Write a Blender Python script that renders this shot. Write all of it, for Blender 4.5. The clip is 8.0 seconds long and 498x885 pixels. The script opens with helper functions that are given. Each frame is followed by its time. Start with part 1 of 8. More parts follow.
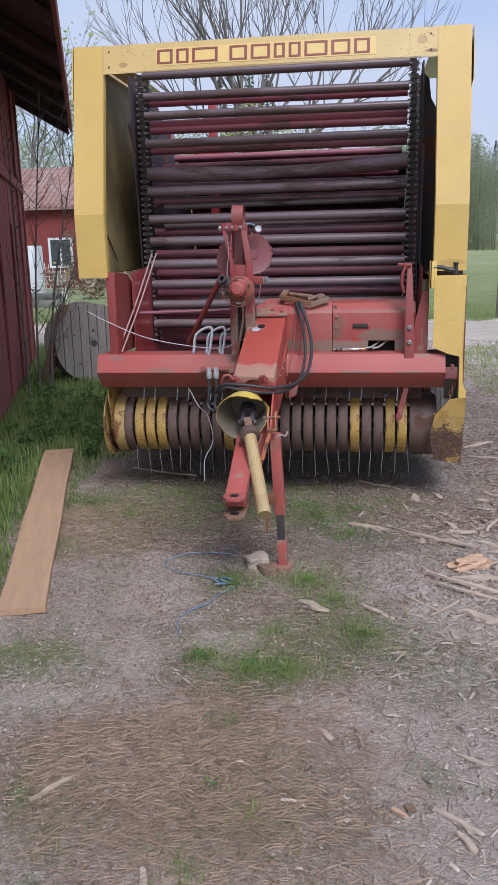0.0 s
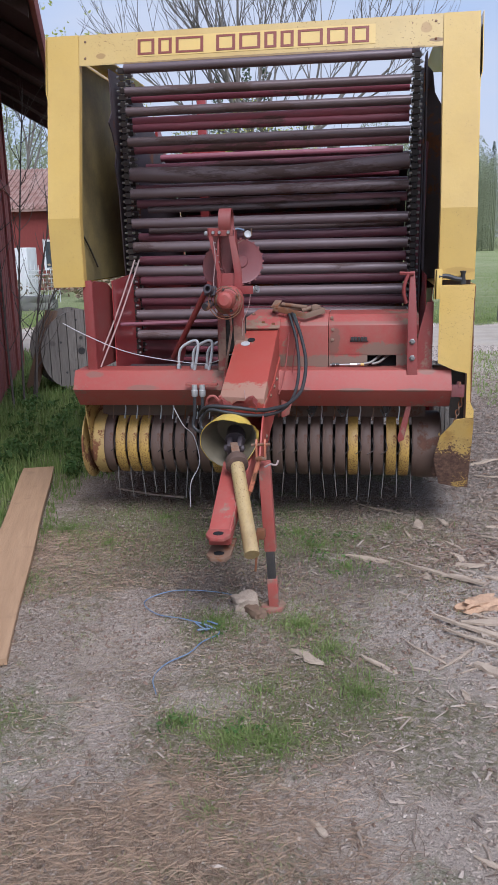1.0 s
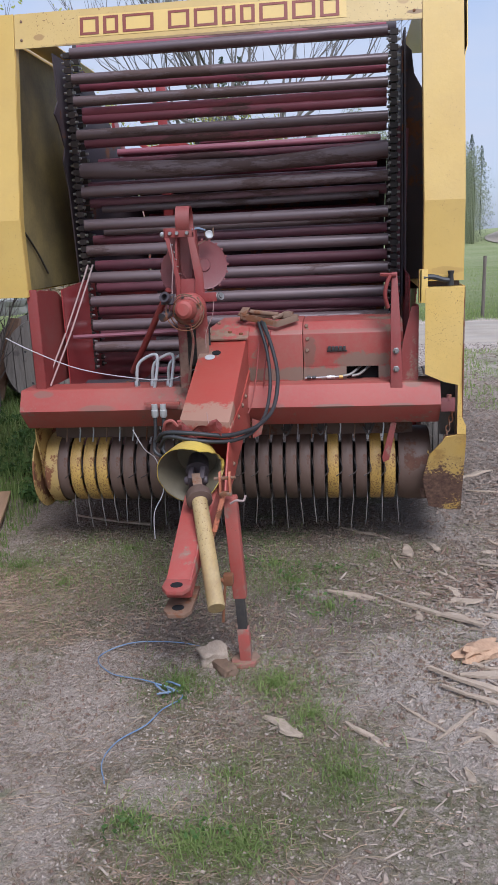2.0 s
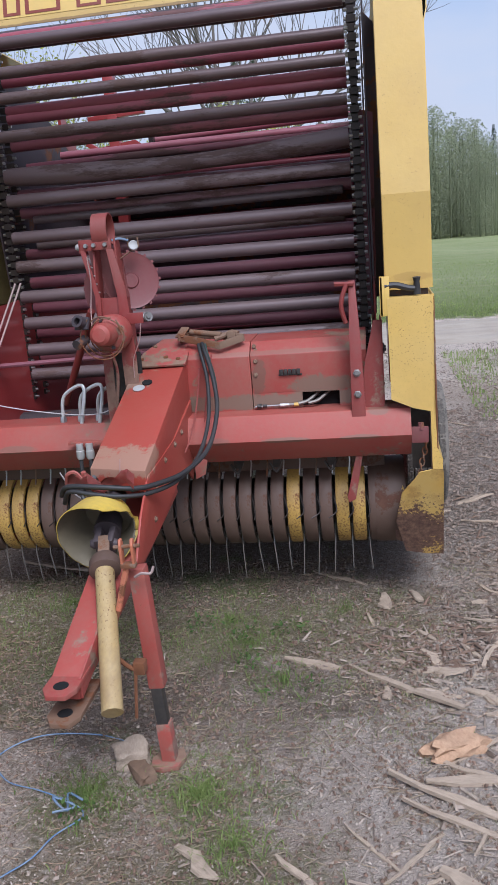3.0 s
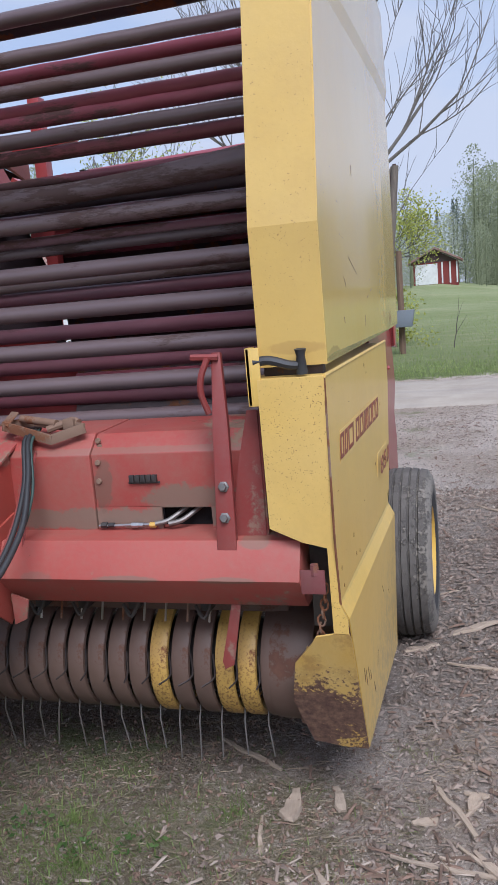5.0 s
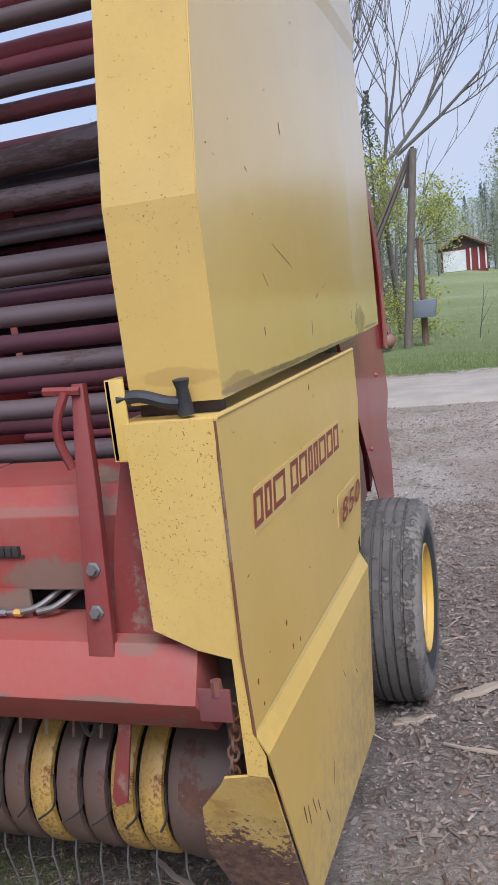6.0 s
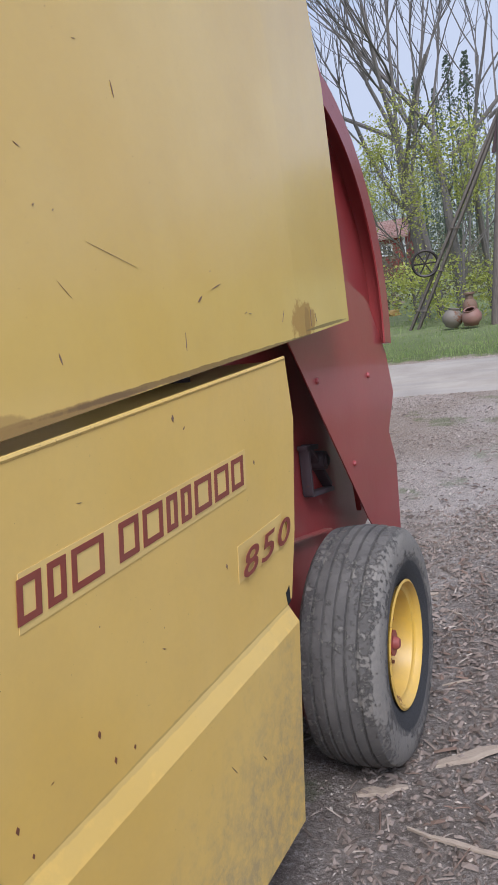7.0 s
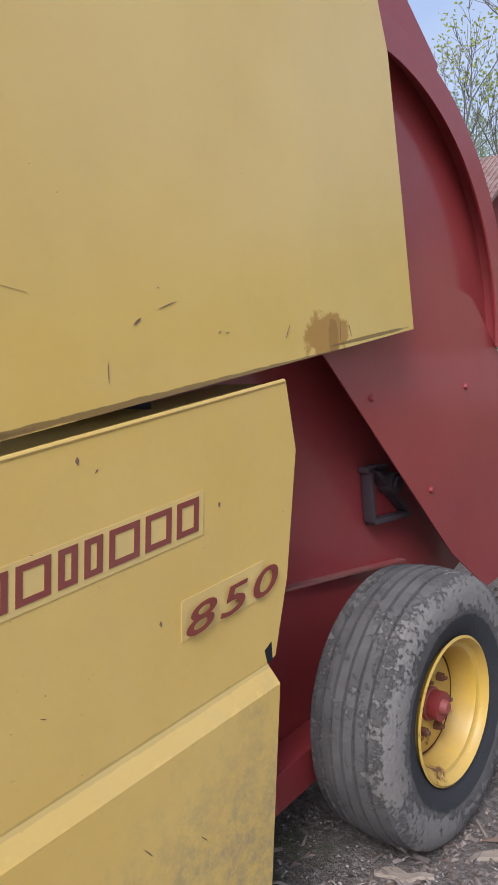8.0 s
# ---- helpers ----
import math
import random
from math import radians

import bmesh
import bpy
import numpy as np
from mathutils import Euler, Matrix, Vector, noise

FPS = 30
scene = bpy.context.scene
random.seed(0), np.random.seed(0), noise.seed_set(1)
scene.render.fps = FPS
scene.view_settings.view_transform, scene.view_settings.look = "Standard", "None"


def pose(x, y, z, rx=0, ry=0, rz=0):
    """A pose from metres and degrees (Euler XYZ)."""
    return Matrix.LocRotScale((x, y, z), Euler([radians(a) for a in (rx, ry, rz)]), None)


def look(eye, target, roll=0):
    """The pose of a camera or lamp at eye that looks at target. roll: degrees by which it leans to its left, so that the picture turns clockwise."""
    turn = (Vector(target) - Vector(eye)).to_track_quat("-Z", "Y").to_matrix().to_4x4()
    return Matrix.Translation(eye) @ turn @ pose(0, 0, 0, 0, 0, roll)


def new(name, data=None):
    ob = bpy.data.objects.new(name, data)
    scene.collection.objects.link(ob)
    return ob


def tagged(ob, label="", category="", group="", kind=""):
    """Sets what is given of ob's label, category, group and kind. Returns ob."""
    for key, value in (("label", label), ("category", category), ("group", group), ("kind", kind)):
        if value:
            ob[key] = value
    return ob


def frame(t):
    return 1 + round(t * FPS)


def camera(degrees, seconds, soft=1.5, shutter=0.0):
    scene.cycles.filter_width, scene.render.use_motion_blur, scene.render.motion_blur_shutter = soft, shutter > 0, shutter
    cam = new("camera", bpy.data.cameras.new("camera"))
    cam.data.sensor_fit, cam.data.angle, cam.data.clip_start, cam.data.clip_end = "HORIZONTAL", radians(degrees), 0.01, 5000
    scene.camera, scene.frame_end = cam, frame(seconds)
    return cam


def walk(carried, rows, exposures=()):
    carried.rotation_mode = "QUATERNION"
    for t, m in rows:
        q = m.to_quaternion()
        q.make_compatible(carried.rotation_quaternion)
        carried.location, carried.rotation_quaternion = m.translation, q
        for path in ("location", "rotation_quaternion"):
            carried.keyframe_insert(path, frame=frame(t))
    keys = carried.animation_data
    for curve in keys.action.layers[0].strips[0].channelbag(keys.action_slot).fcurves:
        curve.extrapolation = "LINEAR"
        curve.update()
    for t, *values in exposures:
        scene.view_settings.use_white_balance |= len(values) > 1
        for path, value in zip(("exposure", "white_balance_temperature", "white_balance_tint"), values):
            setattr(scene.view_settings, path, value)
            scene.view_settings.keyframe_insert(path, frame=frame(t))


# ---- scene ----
cam = camera(34.8, 8.0, soft=1.05)
PATH = [
    (0, (0.01, 0.033, 1.641), (-0.268, 1.956, 1.166), -1.3),
    (0.5, (-0.007, 0.189, 1.644), (-0.285, 2.113, 1.172), -1.2),
    (1, (0.007, 0.45, 1.673), (-0.267, 2.374, 1.2), -1.3),
    (1.2, (0.007, 0.536, 1.679), (-0.266, 2.459, 1.203), -1.3),
    (2.3, (0.078, 1.147, 1.689), (-0.146, 3.075, 1.207), -3.2),
    (2.5, (0.136, 1.285, 1.676), (-0.09, 3.212, 1.191), -3.7),
    (3, (0.36, 1.605, 1.7), (0.047, 3.523, 1.227), -4.8),
    (3.5, (0.525, 1.859, 1.707), (0.175, 3.777, 1.261), -5.1),
    (4, (0.675, 2.199, 1.725), (0.318, 4.126, 1.328), -3.6),
    (4.2, (0.741, 2.313, 1.717), (0.37, 4.242, 1.342), -3.6),
    (5.3, (1.051, 3.086, 1.654), (0.465, 4.968, 1.316), -5.4),
    (5.5, (1.059, 3.251, 1.653), (0.472, 5.132, 1.312), -5.6),
    (6, (1.139, 3.578, 1.665), (0.514, 5.445, 1.313), -6.7),
    (6.5, (1.347, 3.896, 1.657), (0.575, 5.705, 1.295), -7.7),
    (7, (1.496, 4.204, 1.665), (0.637, 5.97, 1.285), -8.1),
    (7.5, (1.636, 4.517, 1.705), (0.652, 6.208, 1.286), -8.5),
    (8, (1.851, 4.776, 1.7), (0.522, 6.218, 1.309), -7.5),
]
walk(cam, [(t, look(eye, target, roll)) for t, eye, target, roll in PATH], [(0, 0.75, 5450, 14), (8, 0.75, 5450, 14)])


# ---- light ----
world = bpy.data.worlds.new("sky")
scene.world = world
world.use_nodes = True
wn, wl = world.node_tree.nodes, world.node_tree.links
sky = wn.new("ShaderNodeTexSky")
sky.sky_type, sky.sun_disc = "NISHITA", False
sky.sun_elevation, sky.sun_rotation = radians(51), radians(153)
sky.air_density, sky.dust_density, sky.ozone_density = 1.0, 2.5, 1.0
w_co = wn.new("ShaderNodeTexCoord")
w_map = wn.new("ShaderNodeMapping")
w_map.inputs["Scale"].default_value = (1.0, 1.0, 3.2)
w_noise = wn.new("ShaderNodeTexNoise")
w_noise.inputs["Scale"].default_value = 1.6
w_noise.inputs["Detail"].default_value = 5.0
w_ramp = wn.new("ShaderNodeValToRGB")
w_ramp.color_ramp.elements[0].position, w_ramp.color_ramp.elements[1].position = 0.32, 0.64
w_mix = wn.new("ShaderNodeMix")
w_mix.data_type = "RGBA"
w_mix.inputs["B"].default_value = (3.95, 4.05, 4.3, 1)
w_bg = wn["Background"]
w_bg.inputs["Strength"].default_value = 0.099
wl.new(w_co.outputs["Generated"], w_map.inputs["Vector"])
wl.new(w_map.outputs["Vector"], w_noise.inputs["Vector"])
wl.new(w_noise.outputs["Fac"], w_ramp.inputs["Fac"])
wl.new(w_ramp.outputs["Color"], w_mix.inputs["Factor"])
wl.new(sky.outputs["Color"], w_mix.inputs["A"])
wl.new(w_mix.outputs["Result"], w_bg.inputs["Color"])
sun = new("sun", bpy.data.lights.new("sun", "SUN"))
sun.data.energy, sun.data.angle, sun.data.color = 2.05, radians(30), (1.0, 0.965, 0.91)
sun.matrix_world = look((4, -7.8, 11), (0, 0, 0))


# ---- materials ----
def nodes_of(name):
    m = bpy.data.materials.new(name)
    m.use_nodes = True
    return m, m.node_tree.nodes, m.node_tree.links, m.node_tree.nodes["Principled BSDF"]


def co(n, l, scale=(1, 1, 1), kind="Object"):
    t, mp = n.new("ShaderNodeTexCoord"), n.new("ShaderNodeMapping")
    mp.inputs["Scale"].default_value = scale
    l.new(t.outputs[kind], mp.inputs["Vector"])
    return mp.outputs["Vector"]


def noise_of(n, l, vec, scale, detail=4.0, rough=0.55):
    t = n.new("ShaderNodeTexNoise")
    t.inputs["Scale"].default_value, t.inputs["Detail"].default_value, t.inputs["Roughness"].default_value = scale, detail, rough
    l.new(vec, t.inputs["Vector"])
    return t.outputs["Fac"]


def step_of(n, l, fac, lo, hi):
    r = n.new("ShaderNodeMapRange")
    r.inputs["From Min"].default_value, r.inputs["From Max"].default_value = lo, hi
    l.new(fac, r.inputs["Value"])
    return r.outputs["Result"]


def mul(n, l, a, b, op="MULTIPLY"):
    m = n.new("ShaderNodeMath")
    m.operation = op
    for i, v in enumerate((a, b)):
        if isinstance(v, (int, float)):
            m.inputs[i].default_value = v
        else:
            l.new(v, m.inputs[i])
    return m.outputs["Value"]


def blend(n, l, fac, a, b):
    m = n.new("ShaderNodeMix")
    m.data_type = "RGBA"
    for key, v in (("A", a), ("B", b)):
        if isinstance(v, tuple):
            m.inputs[key].default_value = (*v, 1)
        else:
            l.new(v, m.inputs[key])
    if isinstance(fac, (int, float)):
        m.inputs["Factor"].default_value = fac
    else:
        l.new(fac, m.inputs["Factor"])
    return m.outputs["Result"]


def bump_of(n, l, b, height, strength, dist=0.01):
    u = n.new("ShaderNodeBump")
    u.inputs["Strength"].default_value, u.inputs["Distance"].default_value = strength, dist
    l.new(height, u.inputs["Height"])
    l.new(u.outputs["Normal"], b.inputs["Normal"])


def paint(name, col, faded, rough=0.4, rust=0.0, rust_col=(0.09, 0.035, 0.015), dirt=0.0, dirt_col=(0.22, 0.17, 0.12), speck=0.0,
          stretch=(1, 1, 1), coat=0.0, big=1.3, metal=0.0, stains=(), mud=0.0, relief=0.35, grain=85):
    """Old paint: faded in clouds, dirt films, rust blotches and chips."""
    m, n, l, b = nodes_of(name)
    v = co(n, l, stretch)
    c = blend(n, l, step_of(n, l, noise_of(n, l, v, big, 5), 0.35, 0.7), col, faded)
    r = rough
    if dirt:
        d = mul(n, l, step_of(n, l, noise_of(n, l, v, 3.1, 8, 0.65), 0.45, 0.75), dirt)
        c = blend(n, l, d, c, dirt_col)
        fine = mul(n, l, step_of(n, l, noise_of(n, l, v, 60, 3), 0.4, 0.8), dirt * 0.35)
        c = blend(n, l, fine, c, dirt_col)
    if rust:
        f = mul(n, l, noise_of(n, l, v, 15, 10, 0.72), step_of(n, l, noise_of(n, l, v, 1.7, 3), 0.2, 0.8), "ADD")
        f = step_of(n, l, f, 1.32 - rust, 1.40 - rust)
        c = blend(n, l, f, c, blend(n, l, noise_of(n, l, v, 30, 3), rust_col, tuple(min(1, 2.6 * q) for q in rust_col)))
        r = mul(n, l, mul(n, l, f, 0.45), rough, "ADD")
    if speck:
        s = step_of(n, l, noise_of(n, l, v, grain, 4, 0.6), 0.80 - 0.1 * speck, 0.825 - 0.1 * speck)
        s = mul(n, l, s, step_of(n, l, noise_of(n, l, v, 2.3, 3), 0.42, 0.62))
        c = blend(n, l, mul(n, l, s, 0.85), c, (0.13, 0.055, 0.02))
    if stains or mud:
        sp = n.new("ShaderNodeSeparateXYZ")
        l.new(co(n, l), sp.inputs["Vector"])
        ragged = mul(n, l, mul(n, l, noise_of(n, l, v, 17, 7, 0.7), -0.5, "ADD"), 3.4)
        for y0, z0, ry, rz, col_s, much, *ax in stains:
            dy = mul(n, l, mul(n, l, sp.outputs[ax[0] if ax else "Y"], -y0, "ADD"), 1 / ry)
            dz = mul(n, l, mul(n, l, sp.outputs["Z"], -z0, "ADD"), 1 / rz)
            q = mul(n, l, mul(n, l, mul(n, l, dy, dy), mul(n, l, dz, dz), "ADD"), mul(n, l, ragged, 1.0 if rz > 0.03 else 0.5), "ADD")
            c = blend(n, l, mul(n, l, step_of(n, l, q, 1.0, 0.6), much), c, col_s)
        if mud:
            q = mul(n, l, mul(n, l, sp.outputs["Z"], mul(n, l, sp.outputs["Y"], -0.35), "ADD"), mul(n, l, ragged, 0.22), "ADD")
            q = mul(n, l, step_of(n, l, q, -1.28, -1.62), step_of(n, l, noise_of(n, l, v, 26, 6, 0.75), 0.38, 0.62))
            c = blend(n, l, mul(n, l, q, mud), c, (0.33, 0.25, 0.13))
    l.new(c, b.inputs["Base Color"])
    if isinstance(r, (int, float)):
        b.inputs["Roughness"].default_value = r
    else:
        l.new(r, b.inputs["Roughness"])
    b.inputs["Metallic"].default_value = metal
    b.inputs["Coat Weight"].default_value = coat
    b.inputs["Coat Roughness"].default_value = 0.10
    h = mul(n, l, noise_of(n, l, v, 2.2, 3), mul(n, l, noise_of(n, l, v, 45, 4), 0.12), "ADD")
    bump_of(n, l, b, h, relief, 0.012)
    return m


YELLOW = paint("yellow_panel_paint", (0.66, 0.425, 0.092), (0.70, 0.480, 0.138), 0.24, dirt=0.08, speck=0.7, coat=0.55, relief=0.16,
               stains=((6.415, 1.545, 0.095, 0.062, (0.40, 0.20, 0.04), 0.9), (6.44, 1.535, 0.022, 0.050, (0.27, 0.13, 0.03), 0.6), (5.25, 1.496, 0.30, 0.013, (0.21, 0.11, 0.035), 0.75),
                       (5.9, 1.500, 0.75, 0.008, (0.15, 0.08, 0.03), 0.8), (5.1, 1.505, 0.10, 0.022, (0.34, 0.20, 0.06), 0.6), (6.62, 1.516, 0.2, 0.006, (0.15, 0.08, 0.03), 0.8)))
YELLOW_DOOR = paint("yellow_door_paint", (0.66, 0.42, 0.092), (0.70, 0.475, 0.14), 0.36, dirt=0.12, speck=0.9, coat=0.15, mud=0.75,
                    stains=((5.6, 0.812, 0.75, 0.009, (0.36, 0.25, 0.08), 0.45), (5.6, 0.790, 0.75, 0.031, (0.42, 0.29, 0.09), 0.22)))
YELLOW_FACE = paint("yellow_chipped_face", (0.62, 0.40, 0.092), (0.67, 0.46, 0.145), 0.42, dirt=0.30, dirt_col=(0.36, 0.23, 0.08), speck=1.75, grain=170)
def rust_eaten():
    """Yellow paint that rust has eaten away across its lower half."""
    m, n, l, b = nodes_of("yellow_foot_paint")
    v = co(n, l)
    sp = n.new("ShaderNodeSeparateXYZ")
    l.new(v, sp.inputs["Vector"])
    d = mul(n, l, mul(n, l, sp.outputs["Z"], -0.395, "ADD"), 1 / 0.15)
    f = mul(n, l, mul(n, l, d, d), -0.42)
    f = mul(n, l, f, mul(n, l, mul(n, l, noise_of(n, l, v, 9, 5, 0.6), noise_of(n, l, v, 75, 5, 0.7), "ADD"), 2.0), "ADD")
    f = step_of(n, l, f, 1.55, 1.75)
    y = blend(n, l, step_of(n, l, noise_of(n, l, v, 6, 5), 0.35, 0.7), (0.58, 0.35, 0.075), (0.60, 0.42, 0.14))
    brown = blend(n, l, step_of(n, l, noise_of(n, l, v, 40, 6, 0.7), 0.35, 0.65), (0.075, 0.036, 0.028), (0.20, 0.115, 0.07))
    y = blend(n, l, mul(n, l, step_of(n, l, noise_of(n, l, v, 13, 8, 0.7), 0.5, 0.62), 0.5), y, (0.30, 0.16, 0.05))
    l.new(blend(n, l, f, y, brown), b.inputs["Base Color"])
    l.new(mul(n, l, mul(n, l, f, 0.35), 0.45, "ADD"), b.inputs["Roughness"])
    bump_of(n, l, b, mul(n, l, f, noise_of(n, l, v, 60, 5), "ADD"), 0.3, 0.006)
    return m


def tyre_rubber():
    """Worn dark rubber with a crust of dried pale mud on tread and shoulder."""
    m, n, l, b = nodes_of("dusty_tyre_rubber")
    v = co(n, l)
    sp = n.new("ShaderNodeSeparateXYZ")
    l.new(v, sp.inputs["Vector"])
    dy, dz = mul(n, l, sp.outputs["Y"], -6.672, "ADD"), mul(n, l, sp.outputs["Z"], -0.402, "ADD")
    r = mul(n, l, mul(n, l, mul(n, l, dy, dy), mul(n, l, dz, dz), "ADD"), 0.5, "POWER")
    rubber = blend(n, l, step_of(n, l, noise_of(n, l, v, 7, 6, 0.65), 0.35, 0.65), (0.092, 0.081, 0.069), (0.145, 0.128, 0.108))
    ring = step_of(n, l, mul(n, l, r, mul(n, l, noise_of(n, l, v, 22, 5), 0.02), "ADD"), 0.298, 0.290)
    rubber = blend(n, l, mul(n, l, ring, 0.9), rubber, (0.027, 0.026, 0.026))
    crust = mul(n, l, mul(n, l, noise_of(n, l, v, 5, 6, 0.6), 0.55), mul(n, l, noise_of(n, l, v, 48, 8, 0.75), 0.75), "ADD")
    shoulder = mul(n, l, step_of(n, l, r, 0.28, 0.32), step_of(n, l, r, 0.415, 0.375))
    crust = mul(n, l, crust, mul(n, l, shoulder, 0.15), "ADD")
    crust = mul(n, l, step_of(n, l, crust, 0.715, 0.77), step_of(n, l, r, 0.27, 0.30))
    dust = blend(n, l, noise_of(n, l, v, 50, 5, 0.7), (0.17, 0.150, 0.125), (0.31, 0.270, 0.22))
    l.new(blend(n, l, mul(n, l, crust, 0.9), rubber, dust), b.inputs["Base Color"])
    b.inputs["Roughness"].default_value = 0.85
    h = mul(n, l, mul(n, l, crust, 0.8), mul(n, l, noise_of(n, l, v, 70, 6, 0.75), 0.5), "ADD")
    bump_of(n, l, b, h, 0.8, 0.012)
    return m


YELLOW_FOOT = rust_eaten()
YELLOW_POST = paint("yellow_post_paint", (0.56, 0.36, 0.083), (0.60, 0.41, 0.12), 0.44, dirt=0.22, dirt_col=(0.34, 0.22, 0.09), speck=1.4, grain=130,
                    stains=((0.54, 1.535, 0.09, 0.02, (0.36, 0.21, 0.06), 0.4, "X"),))
YELLOW_CROSS = paint("yellow_cross_paint", (0.54, 0.36, 0.11), (0.59, 0.43, 0.175), 0.42, dirt=0.3, speck=1.7, dirt_col=(0.36, 0.24, 0.10),
                     stains=((0.34, 2.80, 0.035, 0.03, (0.30, 0.15, 0.06), 0.5, "X"), (0.40, 2.735, 0.05, 0.012, (0.16, 0.08, 0.04), 0.8, "X"), (-1.46, 2.75, 0.03, 0.016, (0.26, 0.13, 0.05), 0.6, "X"), (-0.5, 2.703, 1.0, 0.010, (0.16, 0.09, 0.045), 0.7, "X")))
OLIVE_SHADE_GRIME = paint("shaded_grimy_inside", (0.46, 0.34, 0.12), (0.24, 0.185, 0.085), 0.6, dirt=0.5, dirt_col=(0.05, 0.045, 0.04), big=2.2)
YELLOW_RUSTY = paint("yellow_paint_rusting", (0.50, 0.32, 0.075), (0.42, 0.29, 0.11), 0.55, rust=0.36, dirt=0.6, dirt_col=(0.20, 0.13, 0.07), speck=2.2, grain=110)
YELLOW_RING = paint("yellow_worn_band", (0.54, 0.335, 0.065), (0.42, 0.255, 0.07), 0.5, rust=0.20, grain=120, dirt=0.6, dirt_col=(0.26, 0.16, 0.07), speck=2.6, big=5)
YELLOW_WHEEL = paint("wheel_yellow", (0.66, 0.40, 0.05), (0.60, 0.38, 0.09), 0.42, rust=0.10, dirt=0.45, dirt_col=(0.36, 0.25, 0.10), speck=0.8, big=6)
BELL_YELLOW = paint("bell_plastic", (0.64, 0.44, 0.05), (0.56, 0.40, 0.10), 0.45, dirt=0.7, dirt_col=(0.26, 0.21, 0.10), big=6)
RED_DEEP = paint("red_deep_paint", (0.214, 0.029, 0.025), (0.251, 0.050, 0.040), 0.55, speck=0.9, rust=0.10, rust_col=(0.12, 0.07, 0.05), dirt=0.5, dirt_col=(0.19, 0.11, 0.085))
RED = paint("red_faded_paint", (0.318, 0.050, 0.038), (0.361, 0.082, 0.060), 0.62, speck=0.9, rust=0.10, rust_col=(0.13, 0.075, 0.055), dirt=0.5, dirt_col=(0.23, 0.15, 0.11))
RED_BEAM = paint("red_beam_paint", (0.318, 0.050, 0.038), (0.361, 0.082, 0.060), 0.62, speck=0.9, rust=0.10, rust_col=(0.13, 0.075, 0.055), dirt=0.5, dirt_col=(0.23, 0.15, 0.11),
                 stains=((-0.02, 0.885, 0.12, 0.014, (0.18, 0.115, 0.08), 0.75, "X"), (-1.25, 0.895, 0.10, 0.02, (0.18, 0.115, 0.08), 0.6, "X"), (0.30, 0.885, 0.09, 0.012, (0.18, 0.115, 0.08), 0.7, "X"), (0.38, 0.985, 0.05, 0.02, (0.17, 0.12, 0.08), 0.6, "X"), (-1.55, 0.97, 0.06, 0.02, (0.17, 0.11, 0.08), 0.6, "X"), (-0.32, 0.89, 0.06, 0.02, (0.17, 0.11, 0.08), 0.5, "X")))
RED_TONGUE = paint("red_tongue_paint", (0.335, 0.048, 0.032), (0.370, 0.072, 0.051), 0.5, rust=0.06, rust_col=(0.13, 0.08, 0.055), dirt=0.25, dirt_col=(0.30, 0.15, 0.10), speck=0.8,
                   stains=((4.27, 0.985, 0.19, 0.065, (0.33, 0.215, 0.145), 0.75), (5.06, 1.24, 0.05, 0.03, (0.26, 0.17, 0.12), 0.7)))
RED_COVER = paint("red_cover_paint", (0.318, 0.044, 0.034), (0.361, 0.080, 0.064), 0.5, rust=0.16, rust_col=(0.12, 0.075, 0.05), dirt=0.5, dirt_col=(0.24, 0.17, 0.12),
                  stains=((5.09, 1.03, 3.0, 0.035, (0.20, 0.145, 0.105), 0.9), (5.12, 1.245, 3.0, 0.010, (0.20, 0.14, 0.10), 0.4), (0.12, 1.09, 0.16, 0.05, (0.20, 0.14, 0.10), 0.85, "X"), (-0.14, 1.13, 0.035, 0.10, (0.17, 0.10, 0.07), 0.7, "X")))
RED_DUSTY = paint("red_dusty_paint", (0.292, 0.044, 0.036), (0.344, 0.080, 0.064), 0.6, rust=0.2, rust_col=(0.12, 0.075, 0.05), dirt=0.85, dirt_col=(0.24, 0.17, 0.12))
RED_PANEL = paint("red_side_sheet", (0.27, 0.028, 0.027), (0.33, 0.046, 0.042), 0.46, coat=0.45, dirt=0.15, dirt_col=(0.25, 0.09, 0.08))
RED_DARK = paint("red_old_tube", (0.32, 0.065, 0.090), (0.21, 0.098, 0.118), 0.40, rust=0.22, rust_col=(0.07, 0.035, 0.032), dirt=0.3, dirt_col=(0.15, 0.09, 0.085), stretch=(0.25, 1, 1))
BAR_STEEL = paint("worn_brown_bar", (0.118, 0.083, 0.086), (0.19, 0.138, 0.138), 0.36, rust=0.28, rust_col=(0.055, 0.034, 0.030), dirt=0.25, dirt_col=(0.22, 0.15, 0.13), stretch=(0.22, 1, 1), metal=0.2)
BAND_BROWN = paint("brown_worn_band", (0.088, 0.050, 0.036), (0.140, 0.088, 0.064), 0.58, rust=0.2, rust_col=(0.06, 0.028, 0.018), dirt=0.4, dirt_col=(0.15, 0.105, 0.08))
CHAIN_BLACK = paint("oily_chain", (0.025, 0.020, 0.020), (0.05, 0.038, 0.034), 0.45, dirt=0.2, metal=0.5)
# near-black: chamber shade put into the sheets' colour; also for greasy fittings
INNER_DARK = paint("dark_inner_metal", (0.045, 0.036, 0.040), (0.08, 0.052, 0.055), 0.6, rust=0.2, dirt=0.3, dirt_col=(0.10, 0.07, 0.06))
OLIVE_DARK = paint("dark_olive_plastic", (0.15, 0.125, 0.08), (0.22, 0.18, 0.105), 0.6, dirt=0.4, dirt_col=(0.05, 0.045, 0.04))
